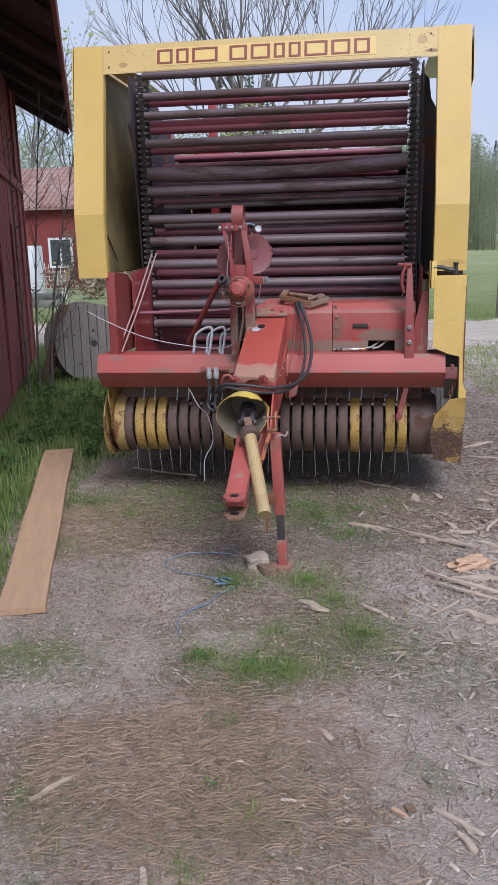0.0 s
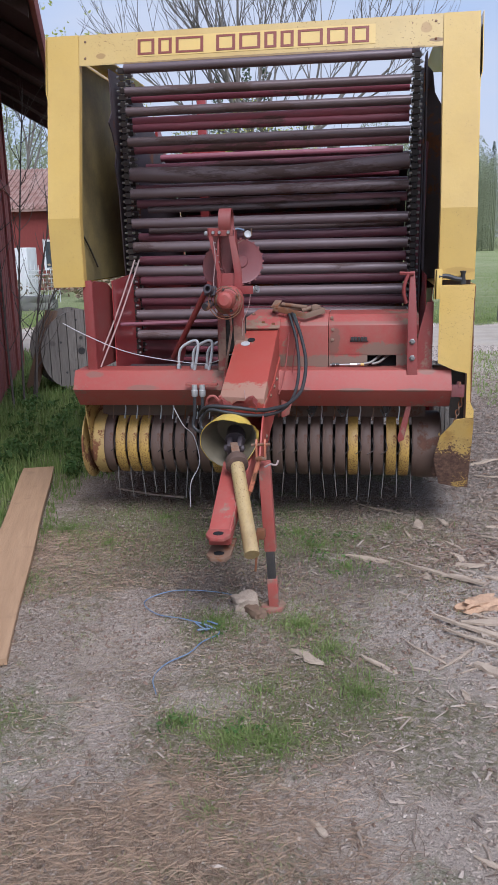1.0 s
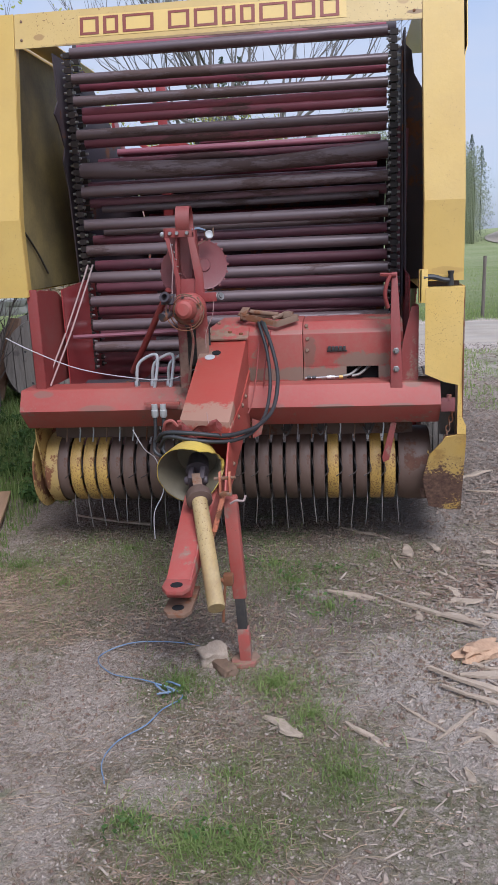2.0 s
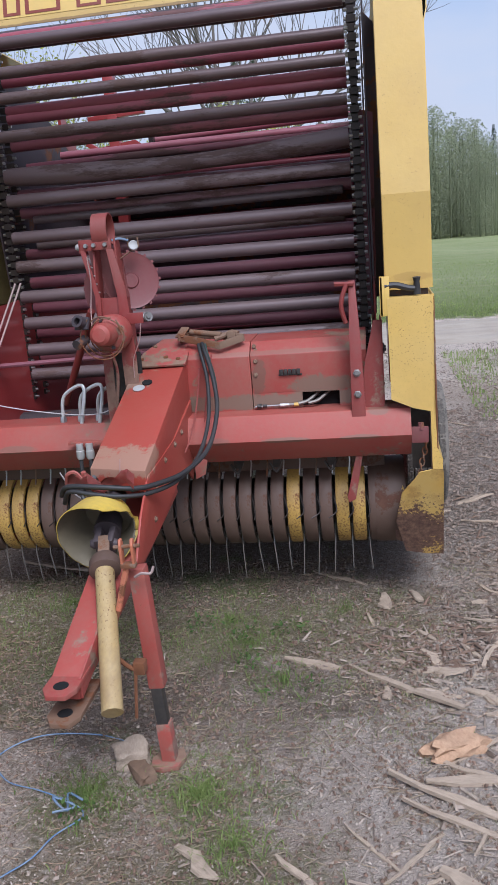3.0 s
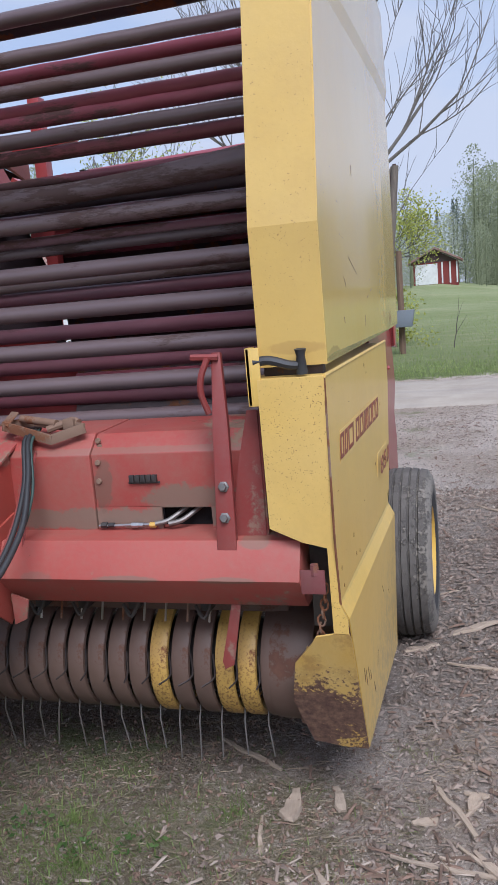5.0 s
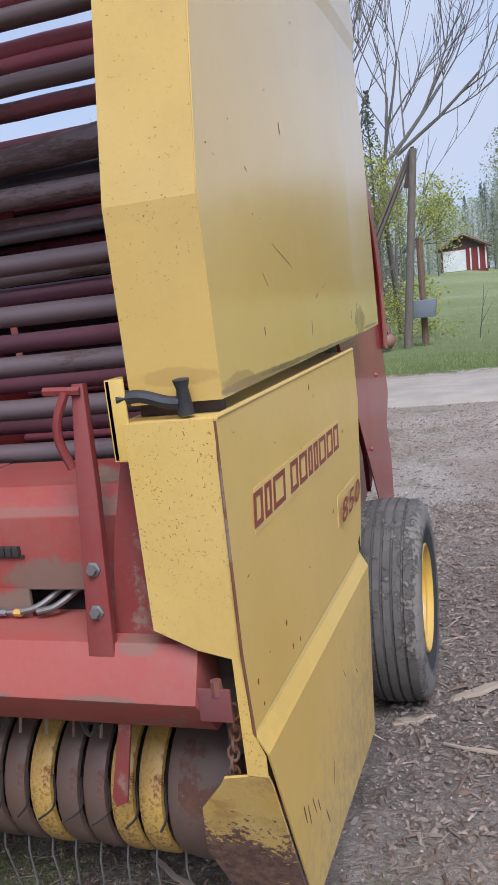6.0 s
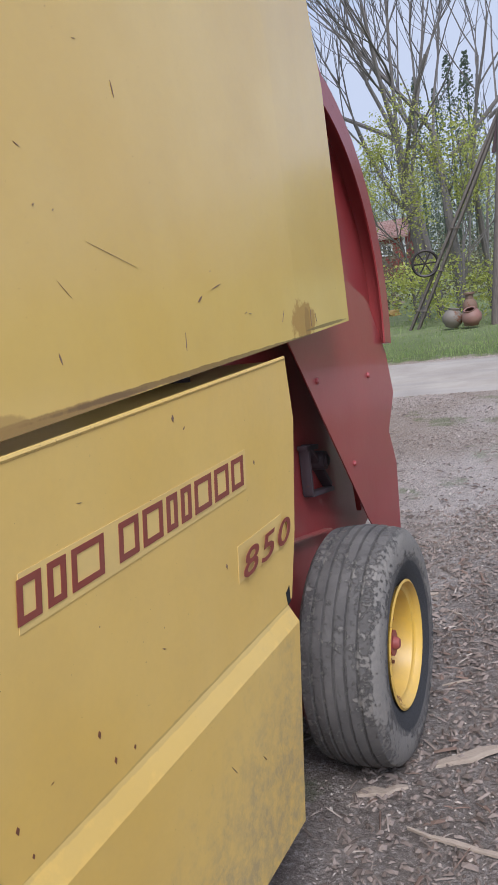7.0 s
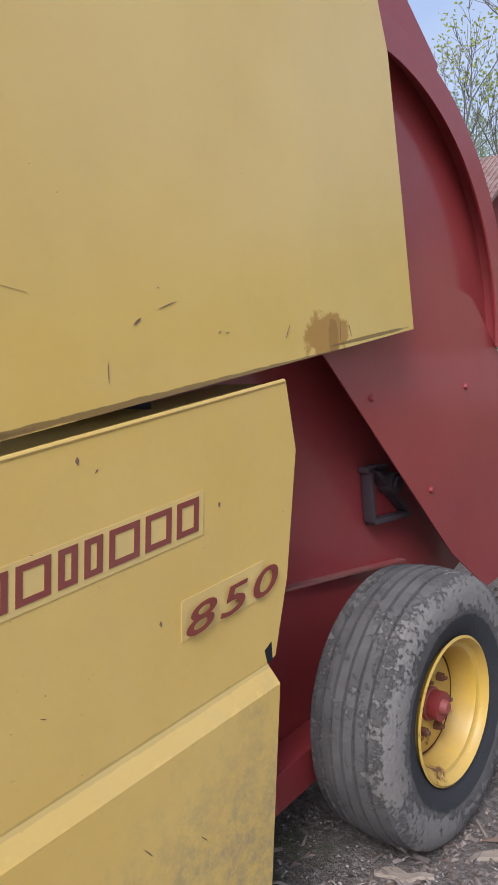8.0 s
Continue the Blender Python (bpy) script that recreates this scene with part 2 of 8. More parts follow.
DISC_PAINT = paint("dull_disc_paint", (0.185, 0.044, 0.044), (0.15, 0.058, 0.054), 0.5, rust=0.12, dirt=0.4, dirt_col=(0.17, 0.12, 0.10))
ORANGE_ROD = paint("orange_red_rod", (0.52, 0.14, 0.06), (0.46, 0.17, 0.10), 0.5, rust=0.12, dirt=0.3)
GREY_TAG = paint("worn_grey_tag", (0.42, 0.42, 0.41), (0.34, 0.33, 0.32), 0.45, dirt=0.4)
RUSTY = paint("rusty_steel", (0.16, 0.085, 0.05), (0.24, 0.15, 0.10), 0.75, rust=0.3, dirt=0.5)
STEEL = paint("bright_steel", (0.45, 0.44, 0.43), (0.55, 0.54, 0.52), 0.35, dirt=0.3, metal=0.9)
ZINC = paint("bright_zinc", (0.62, 0.62, 0.60), (0.52, 0.51, 0.49), 0.35, dirt=0.3, metal=0.35)
TINE = paint("dull_tine_wire", (0.26, 0.25, 0.24), (0.16, 0.14, 0.12), 0.5, dirt=0.3, metal=0.6)
PTO = paint("ochre_plastic_tube", (0.38, 0.26, 0.10), (0.44, 0.32, 0.15), 0.55, rust=0.03, dirt=1.0, dirt_col=(0.20, 0.13, 0.075), speck=2.0, big=9, stretch=(1.6, 0.8, 1.6))
RUBBER = paint("black_rubber", (0.020, 0.020, 0.021), (0.032, 0.032, 0.033), 0.55, dirt=0.25, dirt_col=(0.12, 0.10, 0.085))
TYRE = tyre_rubber()
DECAL_RED = paint("decal_brown_red", (0.20, 0.035, 0.022), (0.25, 0.06, 0.035), 0.5, dirt=0.2)
DECAL_PALE = paint("decal_pale_backing", (0.67, 0.455, 0.135), (0.70, 0.49, 0.165), 0.4, dirt=0.15)
# near-black for added pieces that stand for the shade inside holes and slots
VOID, _n, _l, _b = nodes_of("dark_hole")
_b.inputs["Base Color"].default_value = (0.006, 0.005, 0.005, 1)
_b.inputs["Roughness"].default_value = 1.0
BLACK = paint("black_paint", (0.022, 0.020, 0.020), (0.034, 0.031, 0.030), 0.5, dirt=0.3)
BLUE_ROPE = paint("blue_plastic_twine", (0.085, 0.165, 0.30), (0.20, 0.26, 0.33), 0.6, dirt=0.8, dirt_col=(0.2, 0.2, 0.2), big=20)
PALE_TWINE = paint("pale_twine", (0.55, 0.52, 0.50), (0.45, 0.42, 0.42), 0.8, dirt=0.2)
HOSE_GREEN = paint("green_black_hose", (0.03, 0.06, 0.05), (0.05, 0.09, 0.075), 0.5, dirt=0.2)
PIPE_PINK = paint("dusty_thin_pipe", (0.33, 0.20, 0.18), (0.28, 0.23, 0.21), 0.5, dirt=0.3)
WHITE = paint("white_paint_old", (0.72, 0.72, 0.70), (0.62, 0.62, 0.60), 0.6, dirt=0.25)


def wood(name, a, b_, grain=(6, 6, 0.6), rough=0.75, dark=(0.05, 0.03, 0.02), knots=0.25, kind="Object", turn=0.0):
    m, n, l, b = nodes_of(name)
    v = co(n, l, grain, kind)
    if turn:
        first, along = n.new("ShaderNodeMapping"), v.node
        first.inputs["Rotation"].default_value = (0, 0, radians(turn))
        l.new(along.inputs["Vector"].links[0].from_socket, first.inputs["Vector"])
        l.new(first.outputs["Vector"], along.inputs["Vector"])
    g = noise_of(n, l, v, 4.0, 8, 0.7)
    c = blend(n, l, step_of(n, l, g, 0.3, 0.7), a, b_)
    info = n.new("ShaderNodeObjectInfo")
    c = blend(n, l, mul(n, l, info.outputs["Random"], 0.4), c, tuple(0.6 * q for q in a))
    k = step_of(n, l, noise_of(n, l, co(n, l, (1, 1, 1), kind), 7, 5, 0.6), 0.62, 0.72)
    c = blend(n, l, mul(n, l, k, knots), c, dark)
    l.new(c, b.inputs["Base Color"])
    b.inputs["Roughness"].default_value = rough
    bump_of(n, l, b, noise_of(n, l, v, 12, 6, 0.7), 0.5, 0.006)
    return m


BARN_WOOD = wood("red_ochre_boards", (0.33, 0.080, 0.066), (0.18, 0.055, 0.050), (14, 14, 0.8), 0.85, (0.03, 0.015, 0.012), 0.6)
BARN_DARK = wood("weathered_dark_boards", (0.10, 0.062, 0.058), (0.055, 0.038, 0.038), (10, 2, 10), 0.9)
HOUSE_RED = wood("house_red_boards", (0.23, 0.042, 0.033), (0.16, 0.032, 0.027), (8, 8, 0.5), 0.85, (0.05, 0.02, 0.02), 0.2)
PLANK_WOOD = wood("sawn_plank_wood", (0.47, 0.295, 0.165), (0.33, 0.195, 0.105), (9, 0.55, 9), 0.7, (0.17, 0.095, 0.055), 0.35, turn=-17.7)
PALE_WOOD = wood("pale_broken_wood", (0.45, 0.36, 0.27), (0.27, 0.20, 0.145), (30, 8, 30), 0.85, (0.08, 0.05, 0.035), 0.4)
GREY_WOOD = wood("weathered_grey_wood", (0.20, 0.165, 0.13), (0.10, 0.08, 0.065), (9, 9, 0.9), 0.85)
SPOOL_WOOD = wood("spool_boards", (0.25, 0.215, 0.18), (0.12, 0.102, 0.088), (9, 9, 1.0), 0.85, (0.04, 0.03, 0.025), 0.5)
CHIP_WOOD = wood("split_wood", (0.50, 0.39, 0.285), (0.28, 0.21, 0.15), (30, 5, 30), 0.85, (0.08, 0.05, 0.035), 0.4)
CHIP_ORANGE = wood("fresh_orange_bark", (0.56, 0.37, 0.23), (0.36, 0.20, 0.115), (26, 9, 26), 0.9, (0.16, 0.08, 0.05), 0.7)
CHIP_YELLOW = wood("fresh_yellow_log", (0.55, 0.36, 0.10), (0.40, 0.23, 0.07), (6, 14, 14), 0.85, (0.12, 0.06, 0.03), 0.5)
BARK = wood("tree_bark", (0.21, 0.185, 0.16), (0.125, 0.108, 0.095), (9, 9, 2.0), 0.9)
TWIG = wood("twig_bark", (0.12, 0.10, 0.085), (0.08, 0.065, 0.055), (20, 20, 6), 0.9)


BROWN_PLANK = wood("brown_old_plank", (0.20, 0.125, 0.075), (0.12, 0.075, 0.05), (9, 9, 0.9), 0.85)
STONE_DARK = paint("dark_mossy_stone", (0.10, 0.095, 0.085), (0.16, 0.15, 0.13), 0.9, dirt=0.5, dirt_col=(0.09, 0.11, 0.05))
POT_BEIGE = paint("beige_glazed_clay", (0.20, 0.17, 0.13), (0.15, 0.125, 0.09), 0.6, rust=0.2, dirt=0.4)
POT_RED = paint("rusty_red_clay", (0.26, 0.12, 0.085), (0.20, 0.10, 0.08), 0.6, dirt=0.4)
BLUE_GREY = paint("blue_grey_metal", (0.13, 0.15, 0.175), (0.18, 0.20, 0.22), 0.5, dirt=0.3)


def leafy(name, a, b_, scale=3.0, through_light=0.0, rough=0.6, gloss=0.2):
    m, n, l, b = nodes_of(name)
    geo = n.new("ShaderNodeNewGeometry")
    c = blend(n, l, geo.outputs["Random Per Island"], a, b_)
    c = blend(n, l, mul(n, l, step_of(n, l, noise_of(n, l, co(n, l), scale, 3), 0.4, 0.7), 0.6), c, tuple(0.55 * q for q in a))
    l.new(c, b.inputs["Base Color"])
    b.inputs["Roughness"].default_value = rough
    b.inputs["Specular IOR Level"].default_value = gloss
    thin, both = n.new("ShaderNodeBsdfTranslucent"), n.new("ShaderNodeMixShader")
    l.new(c, thin.inputs["Color"])
    both.inputs["Fac"].default_value = through_light
    l.new(b.outputs["BSDF"], both.inputs[1])
    l.new(thin.outputs["BSDF"], both.inputs[2])
    l.new(both.outputs["Shader"], n["Material Output"].inputs["Surface"])
    return m


GRASS = leafy("grass_blades", (0.16, 0.24, 0.06), (0.31, 0.35, 0.125), 1.5, 0.4)
# brighter copy of GRASS with the sunlight on the verge in its colour
VERGE_GRASS = leafy("sunlit_verge_blades", (0.27, 0.37, 0.10), (0.42, 0.46, 0.18), 0.6, 0.45)
OLIVE_GRASS = leafy("olive_short_grass", (0.25, 0.29, 0.10), (0.42, 0.39, 0.20), 1.5, 0.4)
WEED = leafy("weed_leaves", (0.085, 0.16, 0.045), (0.16, 0.23, 0.07), 2.0, 0.45)
DRY_GRASS = leafy("dry_grass_blades", (0.36, 0.28, 0.18), (0.17, 0.125, 0.08), 2.0)
SPRING_LEAF = leafy("spring_leaves", (0.52, 0.52, 0.12), (0.38, 0.42, 0.11), 0.8, 0.45)
# far leaves, paled so that the haze of distance is in their colour
HAZY_LEAF = leafy("hazy_forest_leaves", (0.29, 0.32, 0.19), (0.34, 0.36, 0.225), 0.08, 0.45)
BRUSH_LEAF = leafy("brown_brush", (0.17, 0.15, 0.10), (0.24, 0.22, 0.13), 0.6, 0.45)
FIR_LEAF = leafy("fir_needles", (0.11, 0.135, 0.09), (0.145, 0.17, 0.115), 0.5, 0.45)
CHIP_STUFF = leafy("chip_litter", (0.46, 0.375, 0.30), (0.22, 0.165, 0.125), 2.0, 0.0, 0.95, 0.05)
STRAW = leafy("trodden_straw", (0.46, 0.32, 0.215), (0.13, 0.085, 0.06), 2.0, 0.0, 0.95, 0.05)
CHIP_BROWN = leafy("brown_litter", (0.25, 0.165, 0.12), (0.14, 0.095, 0.07), 2.0, 0.0, 0.95, 0.05)
STONE_STUFF = leafy("gravel_stones", (0.50, 0.42, 0.345), (0.30, 0.24, 0.19), 2.0, 0.0, 0.95, 0.05)
BARK_STUFF = leafy("bark_litter", (0.32, 0.25, 0.20), (0.105, 0.077, 0.059), 2.0, 0.0, 0.95, 0.05)


def ground_material():
    m, n, l, b = nodes_of("yard_ground")
    v = co(n, l)
    sep = n.new("ShaderNodeSeparateXYZ")
    l.new(v, sep.inputs["Vector"])
    X, Y = sep.outputs["X"], sep.outputs["Y"]
    big, mid, fine = noise_of(n, l, v, 0.55, 5), noise_of(n, l, v, 2.6, 7, 0.62), noise_of(n, l, v, 34, 6, 0.7)
    grit = noise_of(n, l, v, 150, 4, 0.75)
    dirt = blend(n, l, step_of(n, l, mid, 0.35, 0.66), (0.56, 0.425, 0.33), (0.78, 0.63, 0.52))
    dirt = blend(n, l, mul(n, l, step_of(n, l, fine, 0.47, 0.57), 0.55), dirt, (0.28, 0.205, 0.142))
    crumbs = noise_of(n, l, v, 62, 5, 0.72)
    dirt = blend(n, l, mul(n, l, step_of(n, l, crumbs, 0.57, 0.61), 0.6), dirt, (0.76, 0.66, 0.55))
    dirt = blend(n, l, mul(n, l, step_of(n, l, crumbs, 0.41, 0.37), 0.65), dirt, (0.17, 0.125, 0.088))
    dirt = blend(n, l, mul(n, l, step_of(n, l, grit, 0.56, 0.66), 0.7), dirt, (0.74, 0.64, 0.54))
    dirt = blend(n, l, mul(n, l, step_of(n, l, grit, 0.44, 0.36), 0.7), dirt, (0.20, 0.148, 0.105))
    for sc, much in ((55, 0.5), (140, 0.55)):
        cell = n.new("ShaderNodeTexVoronoi")
        cell.inputs["Scale"].default_value = sc
        l.new(v, cell.inputs["Vector"])
        tone = n.new("ShaderNodeSeparateColor")
        l.new(cell.outputs["Color"], tone.inputs["Color"])
        dirt = blend(n, l, mul(n, l, step_of(n, l, tone.outputs["Red"], 0.6, 1.0), much), dirt, (0.25, 0.185, 0.130))
        dirt = blend(n, l, mul(n, l, step_of(n, l, tone.outputs["Green"], 0.78, 1.0), much), dirt, (0.74, 0.64, 0.54))

    def spot(x0, y0, rx, ry, soft=0.55, wild=2.2):
        ex, ey = mul(n, l, mul(n, l, X, -x0, "ADD"), 1 / rx), mul(n, l, mul(n, l, Y, -y0, "ADD"), 1 / ry)
        q = mul(n, l, mul(n, l, ex, ex), mul(n, l, ey, ey), "ADD")
        q = mul(n, l, q, mul(n, l, mul(n, l, noise_of(n, l, v, 3.4, 8, 0.68), -0.5, "ADD"), wild * 2), "ADD")
        return step_of(n, l, q, 1.15, 1.15 - soft)

    # paler to the right, where the wood was split
    dirt = blend(n, l, mul(n, l, step_of(n, l, mul(n, l, X, mid, "ADD"), 0.0, 1.0), 0.72), dirt, (0.78, 0.67, 0.575))
    # brown matted litter, here and there and thick in one place
    straw = blend(n, l, step_of(n, l, fine, 0.38, 0.62), (0.24, 0.165, 0.108), (0.48, 0.355, 0.245))
    dirt = blend(n, l, mul(n, l, step_of(n, l, mul(n, l, big, mul(n, l, mid, 0.4), "ADD"), 0.66, 0.78), 0.55), dirt, straw)
    dirt = blend(n, l, mul(n, l, spot(-0.55, 2.22, 0.72, 0.42), 0.85), dirt, straw)
    # moss and short sward on the brown soil before the pickup
    moss = blend(n, l, step_of(n, l, fine, 0.38, 0.62), (0.145, 0.128, 0.058), (0.30, 0.25, 0.14))
    dirt = blend(n, l, mul(n, l, spot(-0.75, 5.0, 1.5, 0.62), 0.80), dirt, moss)
    dirt = blend(n, l, mul(n, l, spot(-0.35, 3.15, 0.55, 0.55), 0.55), dirt, moss)
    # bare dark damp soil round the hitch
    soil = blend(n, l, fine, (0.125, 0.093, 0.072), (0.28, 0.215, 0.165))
    dirt = blend(n, l, mul(n, l, spot(-0.80, 4.28, 0.52, 0.30, 0.45, 1.2), 0.85), dirt, soil)
    dirt = blend(n, l, mul(n, l, spot(0.20, 4.35, 0.26, 0.20, 0.6, 2.0), 0.6), dirt, soil)
    dirt = blend(n, l, mul(n, l, spot(-0.15, 4.35, 0.50, 0.42, 0.6, 2.4), 0.6), dirt, soil)
    # shade under the baler put into the ground colour, in the soil tones
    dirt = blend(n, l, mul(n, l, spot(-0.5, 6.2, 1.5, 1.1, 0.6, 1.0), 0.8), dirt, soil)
    # trodden pale dust
    pale = blend(n, l, step_of(n, l, grit, 0.40, 0.62), (0.56, 0.44, 0.345), (0.82, 0.68, 0.57))
    for q4 in ((-1.03, 2.90, 0.22, 0.30), (-1.25, 2.60, 0.20, 0.16), (-0.55, 3.12, 0.17, 0.12), (-0.14, 2.60, 0.20, 0.12), (-1.0, 3.5, 0.25, 0.2), (0.55, 2.2, 0.85, 0.85), (0.5, 3.2, 0.45, 0.4), (-0.2, 1.7, 0.5, 0.25)):
        dirt = blend(n, l, mul(n, l, spot(*q4), 0.68), dirt, pale)
    # dark leaf soil beside and behind the wheel
    side = mul(n, l, step_of(n, l, mul(n, l, X, mul(n, l, mid, 0.9), "ADD"), 0.75, 1.2), step_of(n, l, Y, 4.9, 6.2))
    side = mul(n, l, mul(n, l, side, step_of(n, l, Y, 10.5, 8.0)), 0.85)
    dirt = blend(n, l, side, dirt, blend(n, l, step_of(n, l, fine, 0.35, 0.65), (0.16, 0.127, 0.10), (0.36, 0.295, 0.24)))
    # crumbs, bark flecks and pale grit over all of it
    fleck = noise_of(n, l, co(n, l, (1, 1.35, 1)), 42, 6, 0.72)
    dirt = blend(n, l, mul(n, l, step_of(n, l, fleck, 0.56, 0.63), 0.48), dirt, (0.135, 0.098, 0.074))
    dirt = blend(n, l, mul(n, l, step_of(n, l, fleck, 0.47, 0.39), 0.55), dirt, (0.68, 0.57, 0.48))
    speck = noise_of(n, l, v, 210, 3, 0.7)
    dirt = blend(n, l, mul(n, l, step_of(n, l, speck, 0.58, 0.66), 0.6), dirt, (0.76, 0.66, 0.57))
    dirt = blend(n, l, mul(n, l, step_of(n, l, speck, 0.42, 0.35), 0.50), dirt, (0.11, 0.082, 0.062))
    for q4 in ((0.05, 3.2, 0.42, 0.35), (-0.40, 2.85, 0.40, 0.22), (-0.25, 3.75, 0.35, 0.22), (-1.35, 2.85, 0.35, 0.25), (-0.2, 2.05, 0.35, 0.3), (0.35, 2.9, 0.3, 0.25), (-0.62, 3.7, 0.2, 0.2), (-1.3, 4.4, 0.35, 0.5)):
        dirt = blend(n, l, mul(n, l, mul(n, l, spot(*q4), step_of(n, l, fine, 0.40, 0.55)), 0.55), dirt, (0.165, 0.165, 0.065))
    # turf
    turf = blend(n, l, step_of(n, l, fine, 0.35, 0.65), (0.11, 0.155, 0.045), (0.225, 0.265, 0.095))
    turf = blend(n, l, mul(n, l, step_of(n, l, mid, 0.45, 0.75), 0.5), turf, (0.20, 0.17, 0.10))
    edge = mul(n, l, mul(n, l, mid, -0.5, "ADD"), 1.8)
    left = step_of(n, l, mul(n, l, mul(n, l, X, edge, "ADD"), mul(n, l, Y, 0.17), "ADD"), -1.18, -1.5)
    field = step_of(n, l, mul(n, l, Y, edge, "ADD"), 17.7, 18.1)
    rightside = mul(n, l, step_of(n, l, mul(n, l, X, edge, "ADD"), 1.75, 2.5), step_of(n, l, mul(n, l, Y, edge, "ADD"), 8.6, 9.8))
    rightside = mul(n, l, rightside, step_of(n, l, mul(n, l, Y, edge, "ADD"), 13.2, 12.4))
    patch = mul(n, l, step_of(n, l, noise_of(n, l, v, 1.25, 8, 0.7), 0.55, 0.62), 0.6)
    patch = mul(n, l, patch, step_of(n, l, X, 0.9, 0.2))
    near = mul(n, l, left, step_of(n, l, Y, 13.4, 12.6))
    mask = mul(n, l, mul(n, l, near, field, "MAXIMUM"), mul(n, l, rightside, patch, "MAXIMUM"), "MAXIMUM")
    # brighter meadow far off
    meadow = blend(n, l, step_of(n, l, noise_of(n, l, v, 0.09, 4), 0.35, 0.65), (0.23, 0.27, 0.11), (0.31, 0.33, 0.17))
    meadow = blend(n, l, mul(n, l, step_of(n, l, noise_of(n, l, co(n, l, (0.35, 1, 1)), 0.8, 7, 0.7), 0.52, 0.66), 0.6), meadow, (0.40, 0.37, 0.22))
    meadow = blend(n, l, mul(n, l, step_of(n, l, noise_of(n, l, v, 2.2, 7, 0.7), 0.55, 0.66), 0.4), meadow, (0.14, 0.19, 0.06))
    turf = blend(n, l, step_of(n, l, Y, 17.5, 24.0), turf, meadow)
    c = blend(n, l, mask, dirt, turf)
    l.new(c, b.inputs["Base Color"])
    b.inputs["Roughness"].default_value = 0.95
    b.inputs["Specular IOR Level"].default_value = 0.08
    h = mul(n, l, mul(n, l, mul(n, l, fine, 0.9), mul(n, l, crumbs, 0.6), "ADD"), mul(n, l, grit, 0.4), "ADD")
    h = mul(n, l, h, mul(n, l, fleck, -0.7), "ADD")
    bump_of(n, l, b, h, 1.0, 0.045)
    return m


def road_material():
    m, n, l, b = nodes_of("gravel_road")
    v = co(n, l)
    c = blend(n, l, step_of(n, l, noise_of(n, l, v, 1.1, 7, 0.65), 0.35, 0.65), (0.33, 0.275, 0.215), (0.43, 0.365, 0.29))
    c = blend(n, l, mul(n, l, step_of(n, l, noise_of(n, l, co(n, l, (0.15, 1, 1)), 2.2, 4), 0.5, 0.7), 0.5), c, (0.24, 0.215, 0.195))
    l.new(c, b.inputs["Base Color"])
    b.inputs["Roughness"].default_value = 0.95
    bump_of(n, l, b, noise_of(n, l, v, 40, 5), 0.6, 0.02)
    return m


GROUND, ROAD = ground_material(), road_material()


def tiles_material():
    m, n, l, b = nodes_of("old_clay_roof")
    v = co(n, l)
    c = blend(n, l, step_of(n, l, noise_of(n, l, v, 1.2, 6, 0.7), 0.35, 0.7), (0.22, 0.115, 0.09), (0.32, 0.22, 0.18))
    l.new(c, b.inputs["Base Color"])
    b.inputs["Roughness"].default_value = 0.9
    return m


CLAY = tiles_material()
GLASS, _n, _l, _b = nodes_of("window_glass")
_b.inputs["Base Color"].default_value = (0.05, 0.06, 0.065, 1)
_b.inputs["Roughness"].default_value = 0.06


# ---- mesh tools ----
def part(name, bm, material, parent=None, label="", smooth=True):
    """Links a bmesh built in world places as one mesh under a thing or a part."""
    me = bpy.data.meshes.new(name)
    bm.normal_update()
    bm.to_mesh(me)
    bm.free()
    me.materials.append(material)
    if smooth:
        me.shade_smooth()
        me.set_sharp_from_angle(angle=radians(38))
    ob = new(name, me)
    if parent is not None:
        ob.parent = parent
        base = parent
        m = Matrix.Identity(4)
        while base is not None:
            m = base.matrix_basis @ m if base.parent is None else m
            base = base.parent
        ob.matrix_parent_inverse = m.inverted() if parent.parent is None else Matrix.Identity(4)
    if label:
        ob["label"] = label
    return ob


def thing(name, place, label, category, group="", kind=""):
    ob = new(name)
    ob.empty_display_size = 0.2
    ob.matrix_basis = Matrix.Translation(place)
    return tagged(ob, label, category, group, kind)


def box(bm, x0, x1, y0, y1, z0, z1, bev=0.0, m=None):
    vs = [bm.verts.new((x, y, z)) for x in (x0, x1) for y in (y0, y1) for z in (z0, z1)]
    fs = [bm.faces.new([vs[i] for i in q]) for q in ((0, 1, 3, 2), (4, 6, 7, 5), (0, 4, 5, 1), (2, 3, 7, 6), (0, 2, 6, 4), (1, 5, 7, 3))]
    if m is not None:
        bmesh.ops.transform(bm, matrix=m, verts=vs)
    if bev:
        bmesh.ops.bevel(bm, geom=list({e for f in fs for e in f.edges}), offset=bev, segments=2, profile=0.6, affect="EDGES")
    return bm


def prism(bm, pts, axis, a, b, bev=0.0):
    """Extrudes a polygon along an axis; pts are the two other coordinates in order."""
    def at(p, q):
        return {"x": (q, p[0], p[1]), "y": (p[0], q, p[1]), "z": (p[0], p[1], q)}[axis]
    lo, hi = [bm.verts.new(at(p, a)) for p in pts], [bm.verts.new(at(p, b)) for p in pts]
    k = len(pts)
    fs = [bm.faces.new(lo), bm.faces.new(hi[::-1])]
    fs += [bm.faces.new((lo[(i + 1) % k], lo[i], hi[i], hi[(i + 1) % k])) for i in range(k)]
    if bev:
        bmesh.ops.bevel(bm, geom=list({e for f in fs for e in f.edges}), offset=bev, segments=2, profile=0.6, affect="EDGES")
    bmesh.ops.recalc_face_normals(bm, faces=bm.faces)
    return bm


